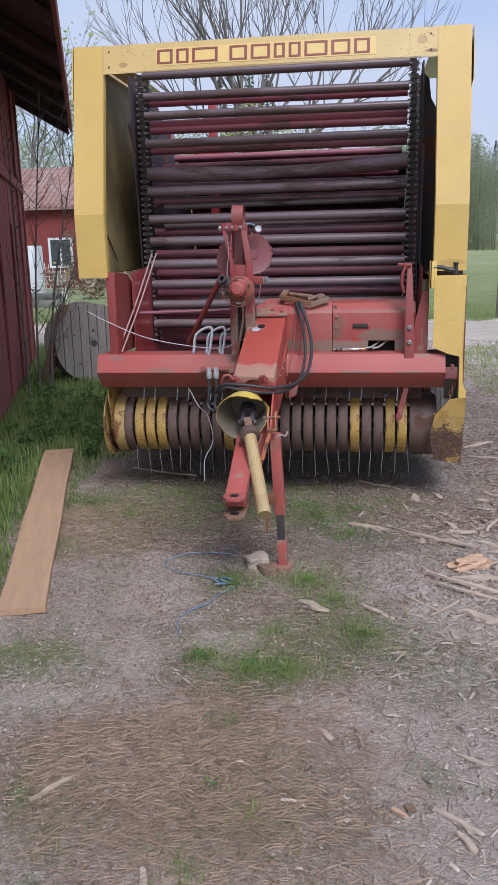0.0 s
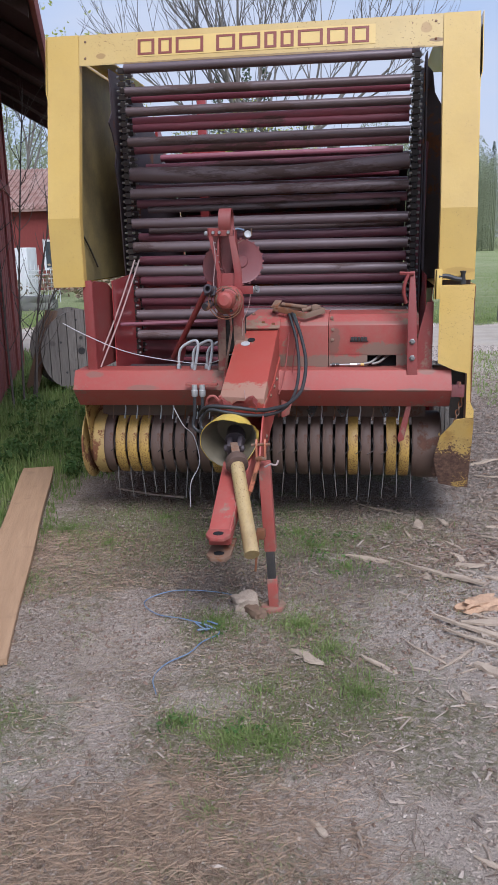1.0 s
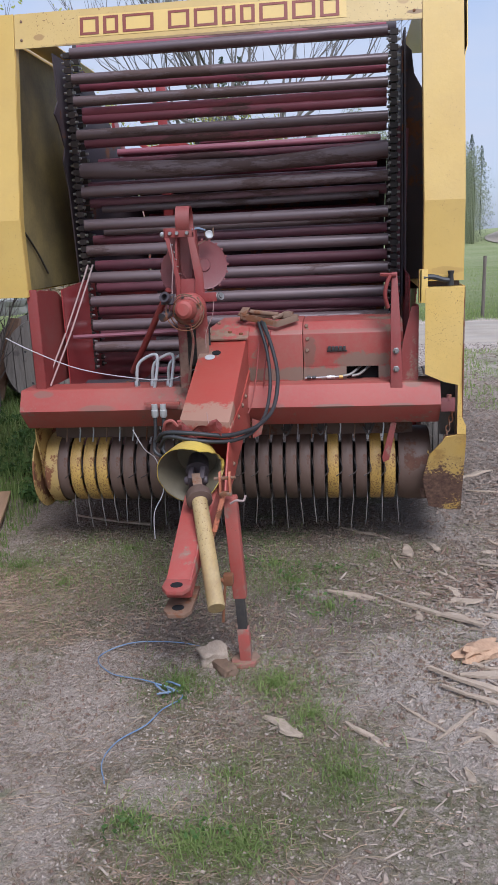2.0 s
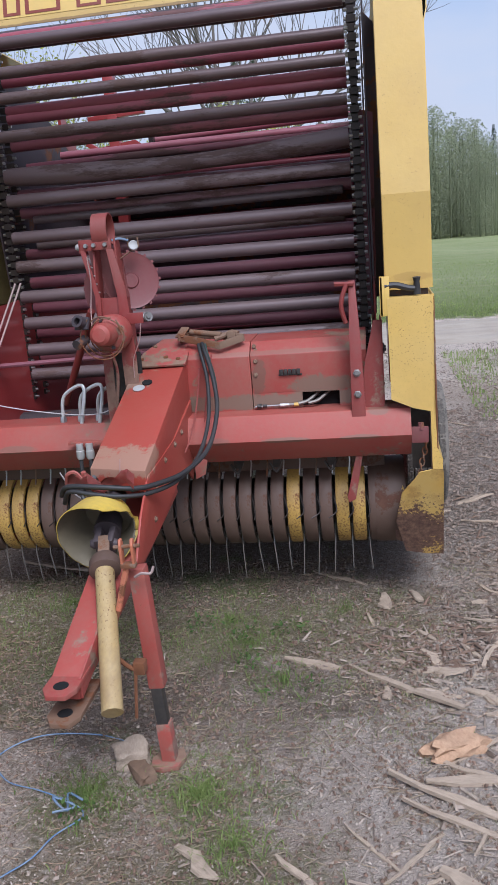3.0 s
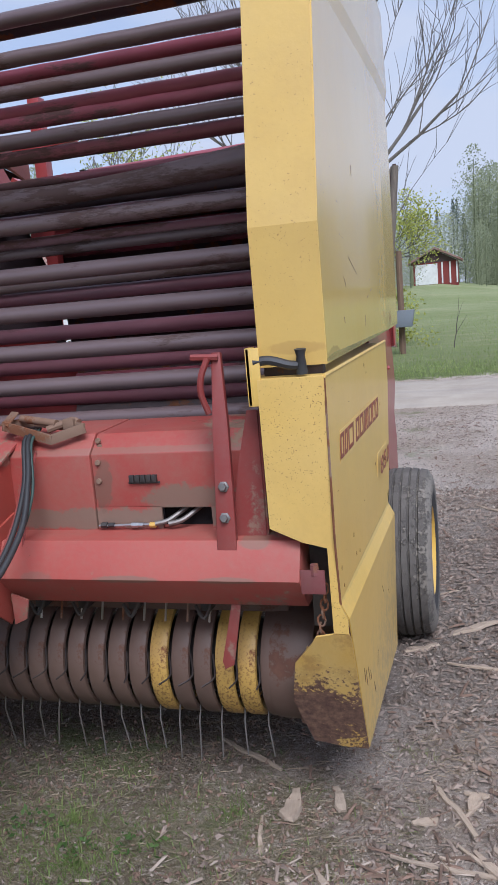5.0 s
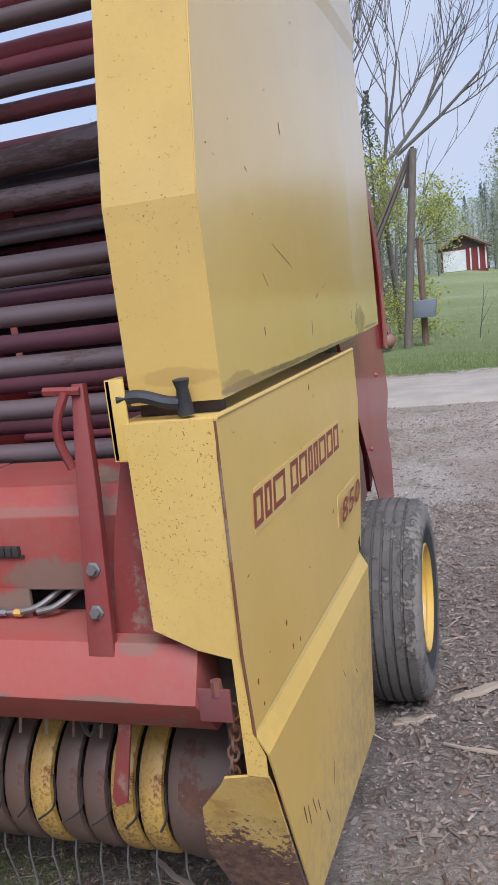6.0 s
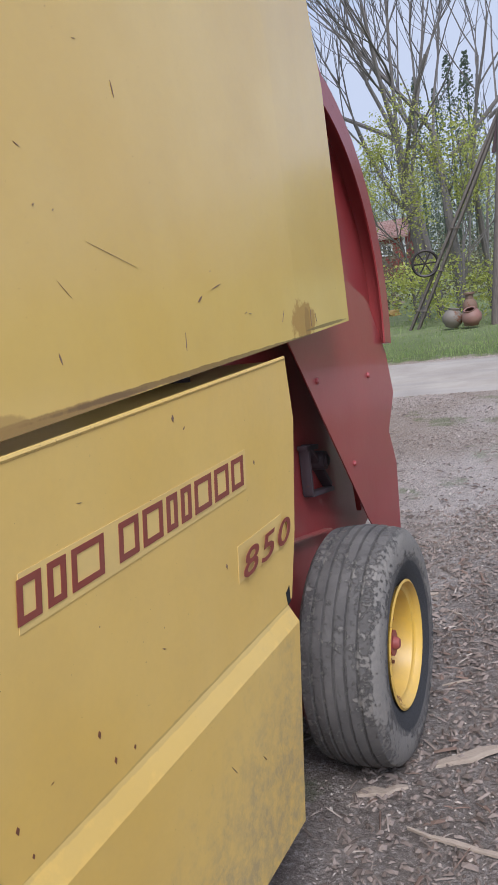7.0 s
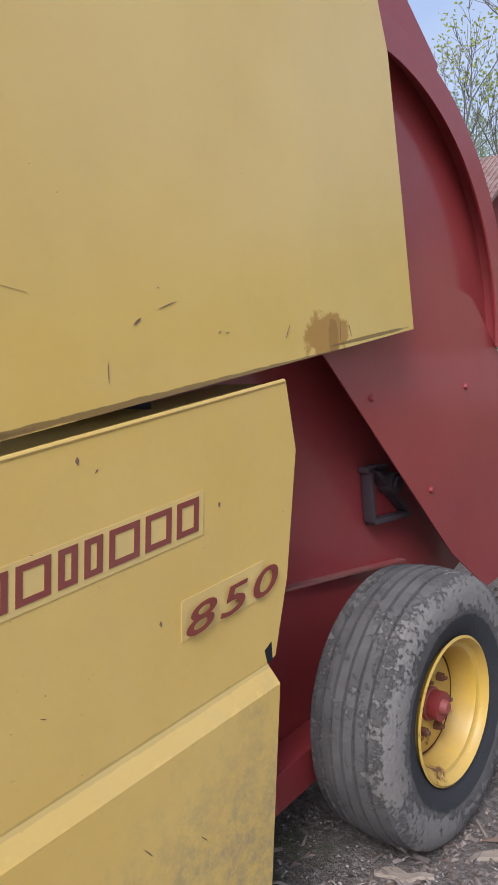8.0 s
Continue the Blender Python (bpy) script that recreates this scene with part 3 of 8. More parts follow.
def sweep(bm, pts, rad, seg=8, cap=True):
    """A tube along a line of points; rad is one radius or one for each point."""
    pts = [Vector(p) for p in pts]
    rings, side = [], None
    for i, p in enumerate(pts):
        d = (pts[min(i + 1, len(pts) - 1)] - pts[max(i - 1, 0)]).normalized()
        if side is None:
            side = d.orthogonal().normalized()
        side = (side - d * side.dot(d)).normalized()
        up = d.cross(side)
        r = rad[i] if isinstance(rad, (list, tuple)) else rad
        rings.append([bm.verts.new(p + r * (math.cos(a) * side + math.sin(a) * up)) for a in (2 * math.pi * k / seg for k in range(seg))])
    for u, w in zip(rings, rings[1:]):
        for k in range(seg):
            bm.faces.new((u[k], u[(k + 1) % seg], w[(k + 1) % seg], w[k]))
    if cap:
        bm.faces.new(rings[0][::-1])
        bm.faces.new(rings[-1])
    return bm


def curve_pts(pts, n=8):
    """Catmull-Rom through the points."""
    P = [Vector(p) for p in pts]
    P = [2 * P[0] - P[1]] + P + [2 * P[-1] - P[-2]]
    out = []
    for i in range(1, len(P) - 2):
        for k in range(n):
            t = k / n
            a, b, c, d = P[i - 1], P[i], P[i + 1], P[i + 2]
            out.append(0.5 * ((2 * b) + (c - a) * t + (2 * a - 5 * b + 4 * c - d) * t * t + (3 * b - a - 3 * c + d) * t ** 3))
    return out + [P[-2]]


def lathe(bm, prof, seg, m):
    """Turns a profile of (radius, height) round z, then places it by m."""
    rings = []
    for r, h in prof:
        rings.append([bm.verts.new(m @ Vector((r * math.cos(a), r * math.sin(a), h))) for a in (2 * math.pi * k / seg for k in range(seg))])
    for u, w in zip(rings, rings[1:]):
        for k in range(seg):
            bm.faces.new((u[k], u[(k + 1) % seg], w[(k + 1) % seg], w[k]))
    bmesh.ops.recalc_face_normals(bm, faces=bm.faces)
    return bm


def axis_to(p, d):
    return Matrix.Translation(p) @ Vector(d).to_track_quat("Z", "Y").to_matrix().to_4x4()


def sheet(bm, rows, thick, axis="x"):
    """A bent metal sheet: rows of (z at the front, z at the back, x, y front, y back), with thickness towards -thick on x."""
    outer, inner = [], []
    for z0, z1, x, y0, y1 in rows:
        outer.append([bm.verts.new((x, y0 + (y1 - y0) * k / 4, z0 + (z1 - z0) * k / 4)) for k in range(5)])
        inner.append([bm.verts.new((x - thick, y0 + (y1 - y0) * k / 4, z0 + (z1 - z0) * k / 4)) for k in range(5)])
    for g in (outer, inner):
        for u, w in zip(g, g[1:]):
            for k in range(4):
                bm.faces.new((u[k], u[k + 1], w[k + 1], w[k]))
    for u, w in ((outer[0], inner[0]), (outer[-1], inner[-1])):
        for k in range(4):
            bm.faces.new((u[k], u[k + 1], w[k + 1], w[k]))
    for k in (0, 4):
        for i in range(len(rows) - 1):
            bm.faces.new((outer[i][k], outer[i + 1][k], inner[i + 1][k], inner[i][k]))
    bmesh.ops.recalc_face_normals(bm, faces=bm.faces)
    return bm


B = bmesh.new


def cloud_mesh(name, verts, faces, material, label, category, kind="stuff"):
    me = bpy.data.meshes.new(name)
    me.from_pydata(verts, [], faces)
    me.materials.append(material)
    return tagged(new(name, me), label, category, kind=kind)


def plate_between(bm, p, q, w, th, bev=0.002):
    """A flat bar from p to q, w wide across x and th thick."""
    p, q = Vector(p), Vector(q)
    d = q - p
    m = Matrix.Translation(p) @ d.to_track_quat("Z", "Y").to_matrix().to_4x4()
    box(bm, -w / 2, w / 2, -th / 2, th / 2, 0, d.length, bev, m)
    return bm


# ---- setting ----
def spaced(lo, a, b, hi, step, grow=1.16):
    """Grid lines: even from a to b, then ever wider out to lo and hi."""
    mid = list(np.arange(a, b + step / 2, step))
    out, s, q = [], step, a
    while q > lo:
        s *= grow
        q -= s
        out.append(q)
    up, s, q = [], step, b
    while q < hi:
        s *= grow
        q += s
        up.append(q)
    return out[::-1] + mid + up


def land(x, y):
    """Height of the ground."""
    rise = 0.9 * min(1.0, max(0.0, (y - 40) / 120)) + 4.0 * min(1.0, max(0.0, (x - 16) / 50)) * min(1.0, max(0.0, (y - 80) / 110))
    rise += 1.6 * min(1.0, max(0.0, (y - 45) / 40)) * min(1.0, max(0.0, (8 - x) / 10))
    bank = 0.05 * min(1.0, max(0.0, (y - 17.3) / 1.0))
    if -8 < x < 8 and -3 < y < 19:
        v = Vector((x, y, 0))
        f = min(1.0, max(0.0, (12.8 - y) / 2.0)) if y < 17.3 else 0.6
        bank += f * (0.020 * noise.noise(v * 0.9) + 0.012 * noise.noise(v * 3.1) + 0.008 * noise.noise(v * 9.0) + 0.005 * noise.noise(v * 21.0))
    return rise + bank


def make_ground():
    xs, ys = spaced(-700, -2.6, 2.4, 700, 0.028), spaced(-60, 0.7, 7.6, 900, 0.028)
    verts = [(x, y, land(x, y)) for y in ys for x in xs]
    w = len(xs)
    faces = [(j * w + i, j * w + i + 1, (j + 1) * w + i + 1, (j + 1) * w + i) for j in range(len(ys) - 1) for i in range(w - 1)]
    g = cloud_mesh("ground", verts, faces, GROUND, "trampled dirt yard with patchy grass and a meadow beyond", "ground", "structure")
    g.data.shade_smooth()


make_ground()


def make_road():
    verts, faces = [], []
    xs = [-90 + 1.0 * i for i in range(181)]
    for i, x in enumerate(xs):
        wob = 0.18 * noise.noise(Vector((x * 0.6, 0, 3.3)))
        wob2 = 0.18 * noise.noise(Vector((x * 0.6, 9, 3.3)))
        for y, z in ((14.15 + wob, -0.03), (14.45 + wob, 0.025), (15.8, 0.06), (17.4 + wob2, 0.03), (17.75 + wob2, -0.03)):
            verts.append((x, y, z + land(x, 15.0)))
        if i:
            for k in range(4):
                a = (i - 1) * 5 + k
                faces.append((a, a + 5, a + 6, a + 1))
    r = cloud_mesh("road", verts, faces, ROAD, "pale gravel farm road crossing behind the machine", "road", "structure")
    r.data.shade_smooth()
    verts, faces = [], []
    for i in range(31):
        y = 95 + 5 * i
        x = 21 + 0.16 * i + 0.011 * i * i * 3.0
        for dx in (-1.6, 1.6):
            verts.append((x + dx, y, land(x + dx, y) + 0.12))
        if i:
            faces.append((2 * i - 2, 2 * i - 1, 2 * i + 1, 2 * i))
    cloud_mesh("road", verts, faces, ROAD, "distant pale track climbing towards the woods", "road", "structure")


make_road()

# ---- round baler ----
XR, XL, CX = 0.655, -1.775, -0.565     # outer faces and middle of the machine
baler = thing("round_baler", (CX, 6.3, 0), "old yellow and red chain-and-bar round baler parked on dirt", "baler")


LEAN = 0.205


def front_y(z):
    """The front edge of the upper cover: upright, then leaning back above its fold."""
    return 4.996 - 0.006 * (z - 1.485) / 0.376 if z < 1.865 else 4.99 + LEAN * (z - 1.865)


def toe_in(bm, much=0.034):
    """The right side sheets stand slightly nearer to the middle at their front edge."""
    for v in bm.verts:
        v.co.x -= much * min(1.0, max(0.0, 1 - (v.co.y - 4.95) / 1.35))
    return bm


def upper_cover(xo, inward, name_post, zb):
    s = 1 if inward < 0 else -1
    bm = B()
    rows = [(zb, zb + 0.022, xo, front_y(zb), 6.842), (1.865, 1.865, xo, front_y(1.865), 6.84), (2.26, 2.26, xo, front_y(2.26), 6.832),
            (2.52, 2.52, xo, front_y(2.52), 6.775), (2.565, 2.565, xo + s * 0.012, front_y(2.565), 6.76), (2.87, 2.87, xo + s * 0.012, front_y(2.87), 6.675)]
    sheet(bm, rows, 0.004 * s)
    if s > 0:
        toe_in(bm)
    side = part("side_panel", bm, YELLOW, baler, "sun-faded yellow sheet-metal side cover", smooth=False)
    # added inner sheet whose olive colour holds both grime and shade
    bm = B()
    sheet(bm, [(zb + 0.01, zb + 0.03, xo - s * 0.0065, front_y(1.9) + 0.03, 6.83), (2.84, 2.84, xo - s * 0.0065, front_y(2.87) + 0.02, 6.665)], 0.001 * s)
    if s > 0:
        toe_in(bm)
    part("liner", bm, OLIVE_SHADE_GRIME, side, "grimy inside of the cover, darkened for shade", smooth=False)
    # front flange with its fold, and the return lips
    bm = B()
    x0, x1 = (xo - 0.034 if s > 0 else xo), xo + inward
    pr = [(front_y(zb), zb), (front_y(1.865), 1.865), (front_y(2.87), 2.87), (front_y(2.87) + 0.006, 2.866), (front_y(1.865) + 0.006, 1.869), (front_y(zb) + 0.006, zb)]
    prism(bm, [(p[0] - 0.003, p[1]) for p in pr], "x", min(x0, x1), max(x0, x1) if s > 0 else x1)
    part("front_post", bm, YELLOW_POST, baler, "yellow folded front flange of the cover", smooth=False)
    bm = B()
    prism(bm, [(front_y(zb) + 0.004, zb + 0.002), (front_y(1.865) + 0.004, 1.865), (front_y(2.87) + 0.004, 2.865), (front_y(2.87) + 0.05, 2.865), (front_y(1.865) + 0.05, 1.865), (front_y(zb) + 0.05, zb + 0.002)],
          "x", x1 - 0.002, x1 + 0.002)
    part("lip", bm, YELLOW_POST, baler)
    bm = B()
    box(bm, min(x0, x1) + 0.004, max(x0, x1) - 0.008, front_y(2.87), 6.675, 2.862, 2.868)
    part("top_panel", bm, YELLOW, baler)
    return side


right_cover = upper_cover(XR, -0.225, "front_post", 1.485)
left_cover = upper_cover(XL, 0.185, "front_post", 1.478)

# cross panel over the mouth, with the maker's lettering as plain bars
bm = B()
prism(bm, [(front_y(2.70) - 0.004, 2.70), (front_y(2.868) - 0.004, 2.868), (front_y(2.868) + 0.22, 2.868), (front_y(2.868) + 0.22, 2.862), (front_y(2.86) + 0.003, 2.862), (front_y(2.70) + 0.003, 2.70)], "x", -1.586, 0.428)
cross = part("cross_panel", bm, YELLOW_CROSS, baler, "yellow cross panel with a pale maker's strip")
LEAN_M = Matrix.Translation((0, front_y(2.784) - 0.0045, 2.784)) @ Matrix.Rotation(-math.atan(LEAN), 4, "X")
bm = B()
box(bm, -1.252, 0.072, -0.0015, 0.0, -0.052, 0.052, m=LEAN_M)
strip = part("decal_strip", bm, DECAL_PALE, cross, "pale sticker strip")
x = -1.245
for w in (0.125, 0.105, 0.185, 0, 0.135, 0.145, 0.095, 0.1, 0.165, 0.14, 0.12):
    if not w:
        x += 0.05
        continue
    bm = B()
    for a, b, c, d in ((0, w - 0.028, 0.031, 0.043), (0, w - 0.028, -0.043, -0.031), (0, 0.017, -0.031, 0.031), (w - 0.045, w - 0.028, -0.031, 0.031)):
        box(bm, x + a, x + b, -0.0035, -0.0015, c, d, m=LEAN_M)
    part("decal_bar", bm, DECAL_RED, cross)
    x += w - 0.006
for xx in (-1.55, 0.39):
    for zz in (2.74, 2.83):
        bm = B()
        lathe(bm, [(0, 0.005), (0.004, 0.005), (0.007, 0.003), (0.007, 0)], 8, axis_to((xx, front_y(zz) - 0.004, zz), (0, -1, 0.25)))
        part("bolt", bm, RUSTY, baler)

# lower right door
bm = B()
sheet(bm, [(0.255, 0.245, XR + 0.022, 5.145, 5.925), (0.764, 0.764, XR + 0.022, 4.955, 6.055), (0.814, 0.814, XR, 4.948, 6.045), (0.824, 0.824, XR, 4.946, 6.075), (0.995, 0.995, XR, 4.934, 6.150),
           (1.291, 1.291, XR, 4.940, 6.238), (1.456, 1.461, XR, 4.945, 6.232)], 0.004)
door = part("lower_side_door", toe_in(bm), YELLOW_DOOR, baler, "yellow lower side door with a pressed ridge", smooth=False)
bm = B()
sweep(bm, [(XR - 0.001, 4.942, 1.452), (XR - 0.001, 4.936, 1.2), (XR - 0.001, 4.932, 0.995), (XR + 0.001, 4.945, 0.81)], 0.0035, 6)
part("edge_seam", toe_in(bm), RUSTY, door, "rust-dark front edge")
bm = B()
sweep(bm, [(XR - 0.003, 4.95, 1.457), (XR - 0.003, 5.6, 1.460), (XR - 0.003, 6.228, 1.462)], 0.006, 8)
part("rolled_edge", toe_in(bm), YELLOW_FACE, door)
bm = B()
box(bm, 0.445, XR - 0.004, 4.945, 6.22, 1.452, 1.458, 0.002)
part("door_top_lip", toe_in(bm), YELLOW_FACE, door)
bm = B()
prism(bm, [(6.040, 0.850), (6.066, 0.862), (6.062, 0.818), (6.044, 0.815)], "x", XR - 0.001, XR + 0.0012)
part("notch", toe_in(bm), VOID, door)
bm = B()
prism(bm, [(0.468, 1.457), (XR - 0.002, 1.457), (XR - 0.002, 0.818), (XR + 0.020, 0.768), (XR + 0.020, 0.724), (0.632, 0.726), (0.630, 0.978), (0.562, 0.994), (0.470, 1.035)], "y", 4.938, 4.944)
part("door_front", toe_in(bm), YELLOW_FACE, door, "chipped yellow front face with rust specks")
bm = B()
prism(bm, [(0.56, 0.68), (0.577, 0.71), (0.632, 0.7225), (XR + 0.021, 0.7225), (XR + 0.024, 0.70), (XR + 0.024, 0.235), (0.60, 0.24), (0.51, 0.26), (0.47, 0.44), (0.50, 0.60)], "y", -0.003, 0.003)
bmesh.ops.transform(bm, matrix=Matrix.Translation((0, 4.943, 0.722)) @ Matrix.Rotation(radians(21), 4, "X") @ Matrix.Translation((0, 0, -0.722)) @ Matrix.Diagonal((1, 1, 1.0, 1)), verts=bm.verts)
part("foot_shield", toe_in(bm), YELLOW_FOOT, baler, "rust-eaten yellow shield beside the pickup")
bm = B()
prism(bm, [(0.475, 0.60), (0.50, 0.53), (0.56, 0.38), (0.57, 0.31), (0.50, 0.315), (0.44, 0.34), (0.425, 0.45)], "y", 5.12, 5.126)
part("drum_guard", bm, YELLOW_FOOT, baler, "rust-eaten guard plate at the drum end")
bm = B()
box(bm, 0.405, 0.418, 4.94, 5.0, 1.384, 1.545, 0.003)
box(bm, 0.405, 0.445, 4.94, 4.946, 1.384, 1.545, 0.002)
part("bracket", bm, YELLOW, baler)
# added dark box, gives the gap between cover and door its shade
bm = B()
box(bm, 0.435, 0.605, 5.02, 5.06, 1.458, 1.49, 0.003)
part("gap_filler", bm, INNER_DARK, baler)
bm = B()
sweep(bm, curve_pts([(0.425, 4.95, 1.505), (0.47, 4.955, 1.507), (0.52, 4.96, 1.492), (0.548, 4.962, 1.488)]), 0.013, 8)
lathe(bm, [(0.0, 0.02), (0.017, 0.018), (0.012, 0.0), (0.017, -0.05), (0, -0.052)], 10, axis_to((0.556, 4.962, 1.515), (0, -0.1, 1)))
part("latch", bm, RUBBER, baler, "black rubber strap latch")

# red tailgate side with its curved rim
DC, DR = (6.75, 1.5), 0.91


def arc(r, a0, a1, n):
    return [(DC[0] + r * math.cos(radians(a0 + (a1 - a0) * i / n)), DC[1] + r * math.sin(radians(a0 + (a1 - a0) * i / n))) for i in range(n + 1)]


for xs, sgn in ((0.50, 1), (-1.63, -1)):
    bm = B()
    prism(bm, arc(DR, -60, 110, 36) + [(6.4, 2.3), (6.8, 1.45), (7.18, 0.9)], "x", xs - 0.02, xs + 0.0)
    part("tailgate_side", bm, RED_PANEL, baler, "dark red tailgate side sheet")
    bm = B()
    o, i_ = arc(DR + 0.03, -10, 108, 40), arc(DR - 0.012, -10, 108, 40)
    prism(bm, o + i_[::-1], "x", min(xs, xs + sgn * 0.07), max(xs, xs + sgn * 0.07))
    o, i_ = arc(DR - 0.0122, -10, 108, 40), arc(DR - 0.07, -10, 108, 40)
    prism(bm, o + i_[::-1], "x", min(xs + sgn * 0.063, xs + sgn * 0.07), max(xs + sgn * 0.063, xs + sgn * 0.07))
    rim = part("tailgate_rim", bm, RED_PANEL, baler, "curved red channel rim of the tailgate")
    bm = B()
    prism(bm, [(6.50, 1.53), (7.161, 0.685), (7.40, 0.47), (7.60, 0.47), (7.65, 0.80), (7.58, 0.96), (7.72, 1.11), (7.66, 1.30), (7.45, 1.55), (6.9, 1.75)], "x", min(xs + sgn * 0.045, xs + sgn * 0.04), max(xs + sgn * 0.045, xs + sgn * 0.04))
    part("gusset", bm, RED_PANEL, baler, "bent red corner sheet")
    for yy, zz in ((7.0, 1.6), (7.35, 1.246), (7.05, 0.95), (6.75, 1.32)):
        bm = B()
        lathe(bm, [(0, 0.010), (0.008, 0.010), (0.012, 0.003), (0.012, 0)], 8, axis_to((xs + sgn * 0.045, yy, zz), (sgn, 0, 0)))
        part("bolt", bm, RED_PANEL, baler)
    bm = B()
    prism(bm, [(7.05, 2.40), (7.02, 2.70), (7.06, 2.70), (7.42, 2.33), (7.38, 2.28)], "x", min(xs, xs - sgn * 0.02), max(xs, xs - sgn * 0.02))
    part("top_gusset", bm, RED_PANEL, baler)
    # inner frame wall behind the wheel
    bm = B()
    prism(bm, [(5.3, 0.45), (5.3, 1.50), (7.2, 1.62), (7.85, 1.3), (7.9, 0.62), (7.3, 0.46), (6.95, 0.42), (6.2, 0.30)], "x", min(xs - sgn * 0.115, xs - sgn * 0.109), max(xs - sgn * 0.115, xs - sgn * 0.109))
    part("frame_wall", bm, RED_PANEL, baler)
    bm = B()
    prism(bm, [(5.7, 0.97), (5.7, 0.978), (7.05, 0.688), (7.05, 0.680)], "x", min(xs - sgn * 0.109, xs - sgn * 0.075), max(xs - sgn * 0.109, xs - sgn * 0.075))
    part("ledge", bm, RED_DUSTY, baler, "dusty red ledge")
    bm = B()
    box(bm, xs - 0.10 if sgn > 0 else xs + 0.0, xs if sgn > 0 else xs + 0.10, 5.4, 6.45, 0.27, 0.38, 0.006)
    part("frame_rail", bm, RED_PANEL, baler)
bm = B()
sweep(bm, [(-1.86, 6.672, 0.402), (0.74, 6.672, 0.402)], 0.045, 12)
part("axle", bm, RED_PANEL, baler)
# hinge latch seen above the tyre
bm = B()
lathe(bm, [(0, 0.03), (0.020, 0.03), (0.022, 0.022), (0.036, 0.020), (0.038, -0.04), (0, -0.04)], 14, axis_to((0.43, 7.0, 0.98), (1, 0, 0)))
for pq in (((6.87, 0.88), (7.10, 0.84)), ((6.87, 0.88), (6.88, 1.06)), ((6.90, 1.06), (7.08, 0.86)), ((6.86, 1.06), (6.98, 1.04))):
    plate_between(bm, (0.415, *pq[0]), (0.415, *pq[1]), 0.04, 0.018)
part("tailgate_latch", bm, INNER_DARK, baler, "greasy tailgate latch")


def tyre_and_wheel(cx, sgn):
    """A ribbed implement tyre on a dished yellow rim; sgn tells the outer side."""
    m = Matrix.Translation((cx, 6.672, 0.402)) @ Matrix.Rotation(radians(90) * sgn, 4, "Y") @ Matrix.Diagonal((0.968, 0.968, 1, 1))
    bm = B()
    prof = [(0.205, -0.10), (0.235, -0.118), (0.29, -0.135), (0.345, -0.138), (0.385, -0.13), (0.408, -0.112)]
    for g in (-0.075, -0.037, 0.0, 0.037, 0.075):
        prof += [(0.422 - 1.3 * abs(g) ** 2, g - 0.006), (0.411 - 1.3 * abs(g) ** 2, g - 0.003), (0.411 - 1.3 * abs(g) ** 2, g + 0.003), (0.422 - 1.3 * abs(g) ** 2, g + 0.006)]
    prof += [(0.408, 0.112), (0.385, 0.13), (0.345, 0.138), (0.29, 0.135), (0.235, 0.118), (0.205, 0.10)]
    lathe(bm, prof, 56, m)
    wheel = part("wheel", B_rim(m), YELLOW_WHEEL, baler, "dished yellow steel wheel")
    part("tyre", bm, TYRE, wheel, "worn ribbed rubber tyre grey with dust")
    bm = B()
    lathe(bm, [(0.1585, 0.0275), (0.166, 0.0215), (0.1575, 0.0175)], 56, m)
    part("seam", bm, RUSTY, wheel, "rust line round the wheel disc")
    bm = B()
    lathe(bm, [(0.0, 0.100), (0.016, 0.099), (0.022, 0.092), (0.024, 0.075), (0.040, 0.078), (0.042, 0.05), (0.052, 0.046), (0.054, 0.034)], 18, m)
    part("hub", bm, RED, wheel, "red hub cap")
    for k in range(6):
        bm = B()
        a = radians(60 * k + 14)
        lathe(bm, [(0, 0.066), (0.007, 0.066), (0.008, 0.056), (0.014, 0.055), (0.015, 0.050), (0.015, 0.036)], 6, m @ Matrix.Translation((0.088 * math.cos(a), 0.088 * math.sin(a), 0)))
        part("wheel_nut", bm, RUSTY, wheel)


def B_rim(m):
    bm = B()
    lathe(bm, [(0.02, 0.036), (0.112, 0.036), (0.124, 0.028), (0.150, 0.028), (0.158, 0.022), (0.160, 0.010), (0.176, 0.008), (0.181, 0.018), (0.184, 0.086), (0.189, 0.097), (0.205, 0.102), (0.212, 0.119), (0.219, 0.127), (0.227, 0.123), (0.2, 0.10)], 56, m)
    lathe(bm, [(0.2, 0.10), (0.19, 0.0), (0.19, -0.08), (0.21, -0.10), (0.224, -0.118)], 48, m)
    return bm


tyre_and_wheel(0.660, 1)
tyre_and_wheel(-1.80, -1)


# apron of bars on two chains
def bar(name, x0, x1, y, z, r, material, sag=0.0, tilt=0.0):
    bm = B()
    n = 12
    sweep(bm, [(x0 + (x1 - x0) * i / n, y + 0.004 * math.sin(3 * i + 9 * z), z + tilt * (i / n - 0.5) - sag * math.sin(math.pi * i / n)) for i in range(n + 1)], r, 10)
    return part(name, bm, material, baler)


BX0, BX1 = -1.50, 0.30
FRONT_BARS = [(2.805, 0.030), (2.665, 0.030), (2.545, 0.030), (2.365, 0.030), (2.045, 0.033), (1.853, 0.033), (1.698, 0.034), (1.540, 0.034), (1.400, 0.034), (1.255, 0.034), (1.115, 0.034)]
REAR_BARS = [(2.865, 0.030), (2.650, 0.028), (2.510, 0.030), (2.470, 0.030), (2.335, 0.030), (2.080, 0.03), (1.985, 0.03), (1.765, 0.03), (1.61, 0.032), (1.475, 0.034), (1.33, 0.032), (1.19, 0.032)]
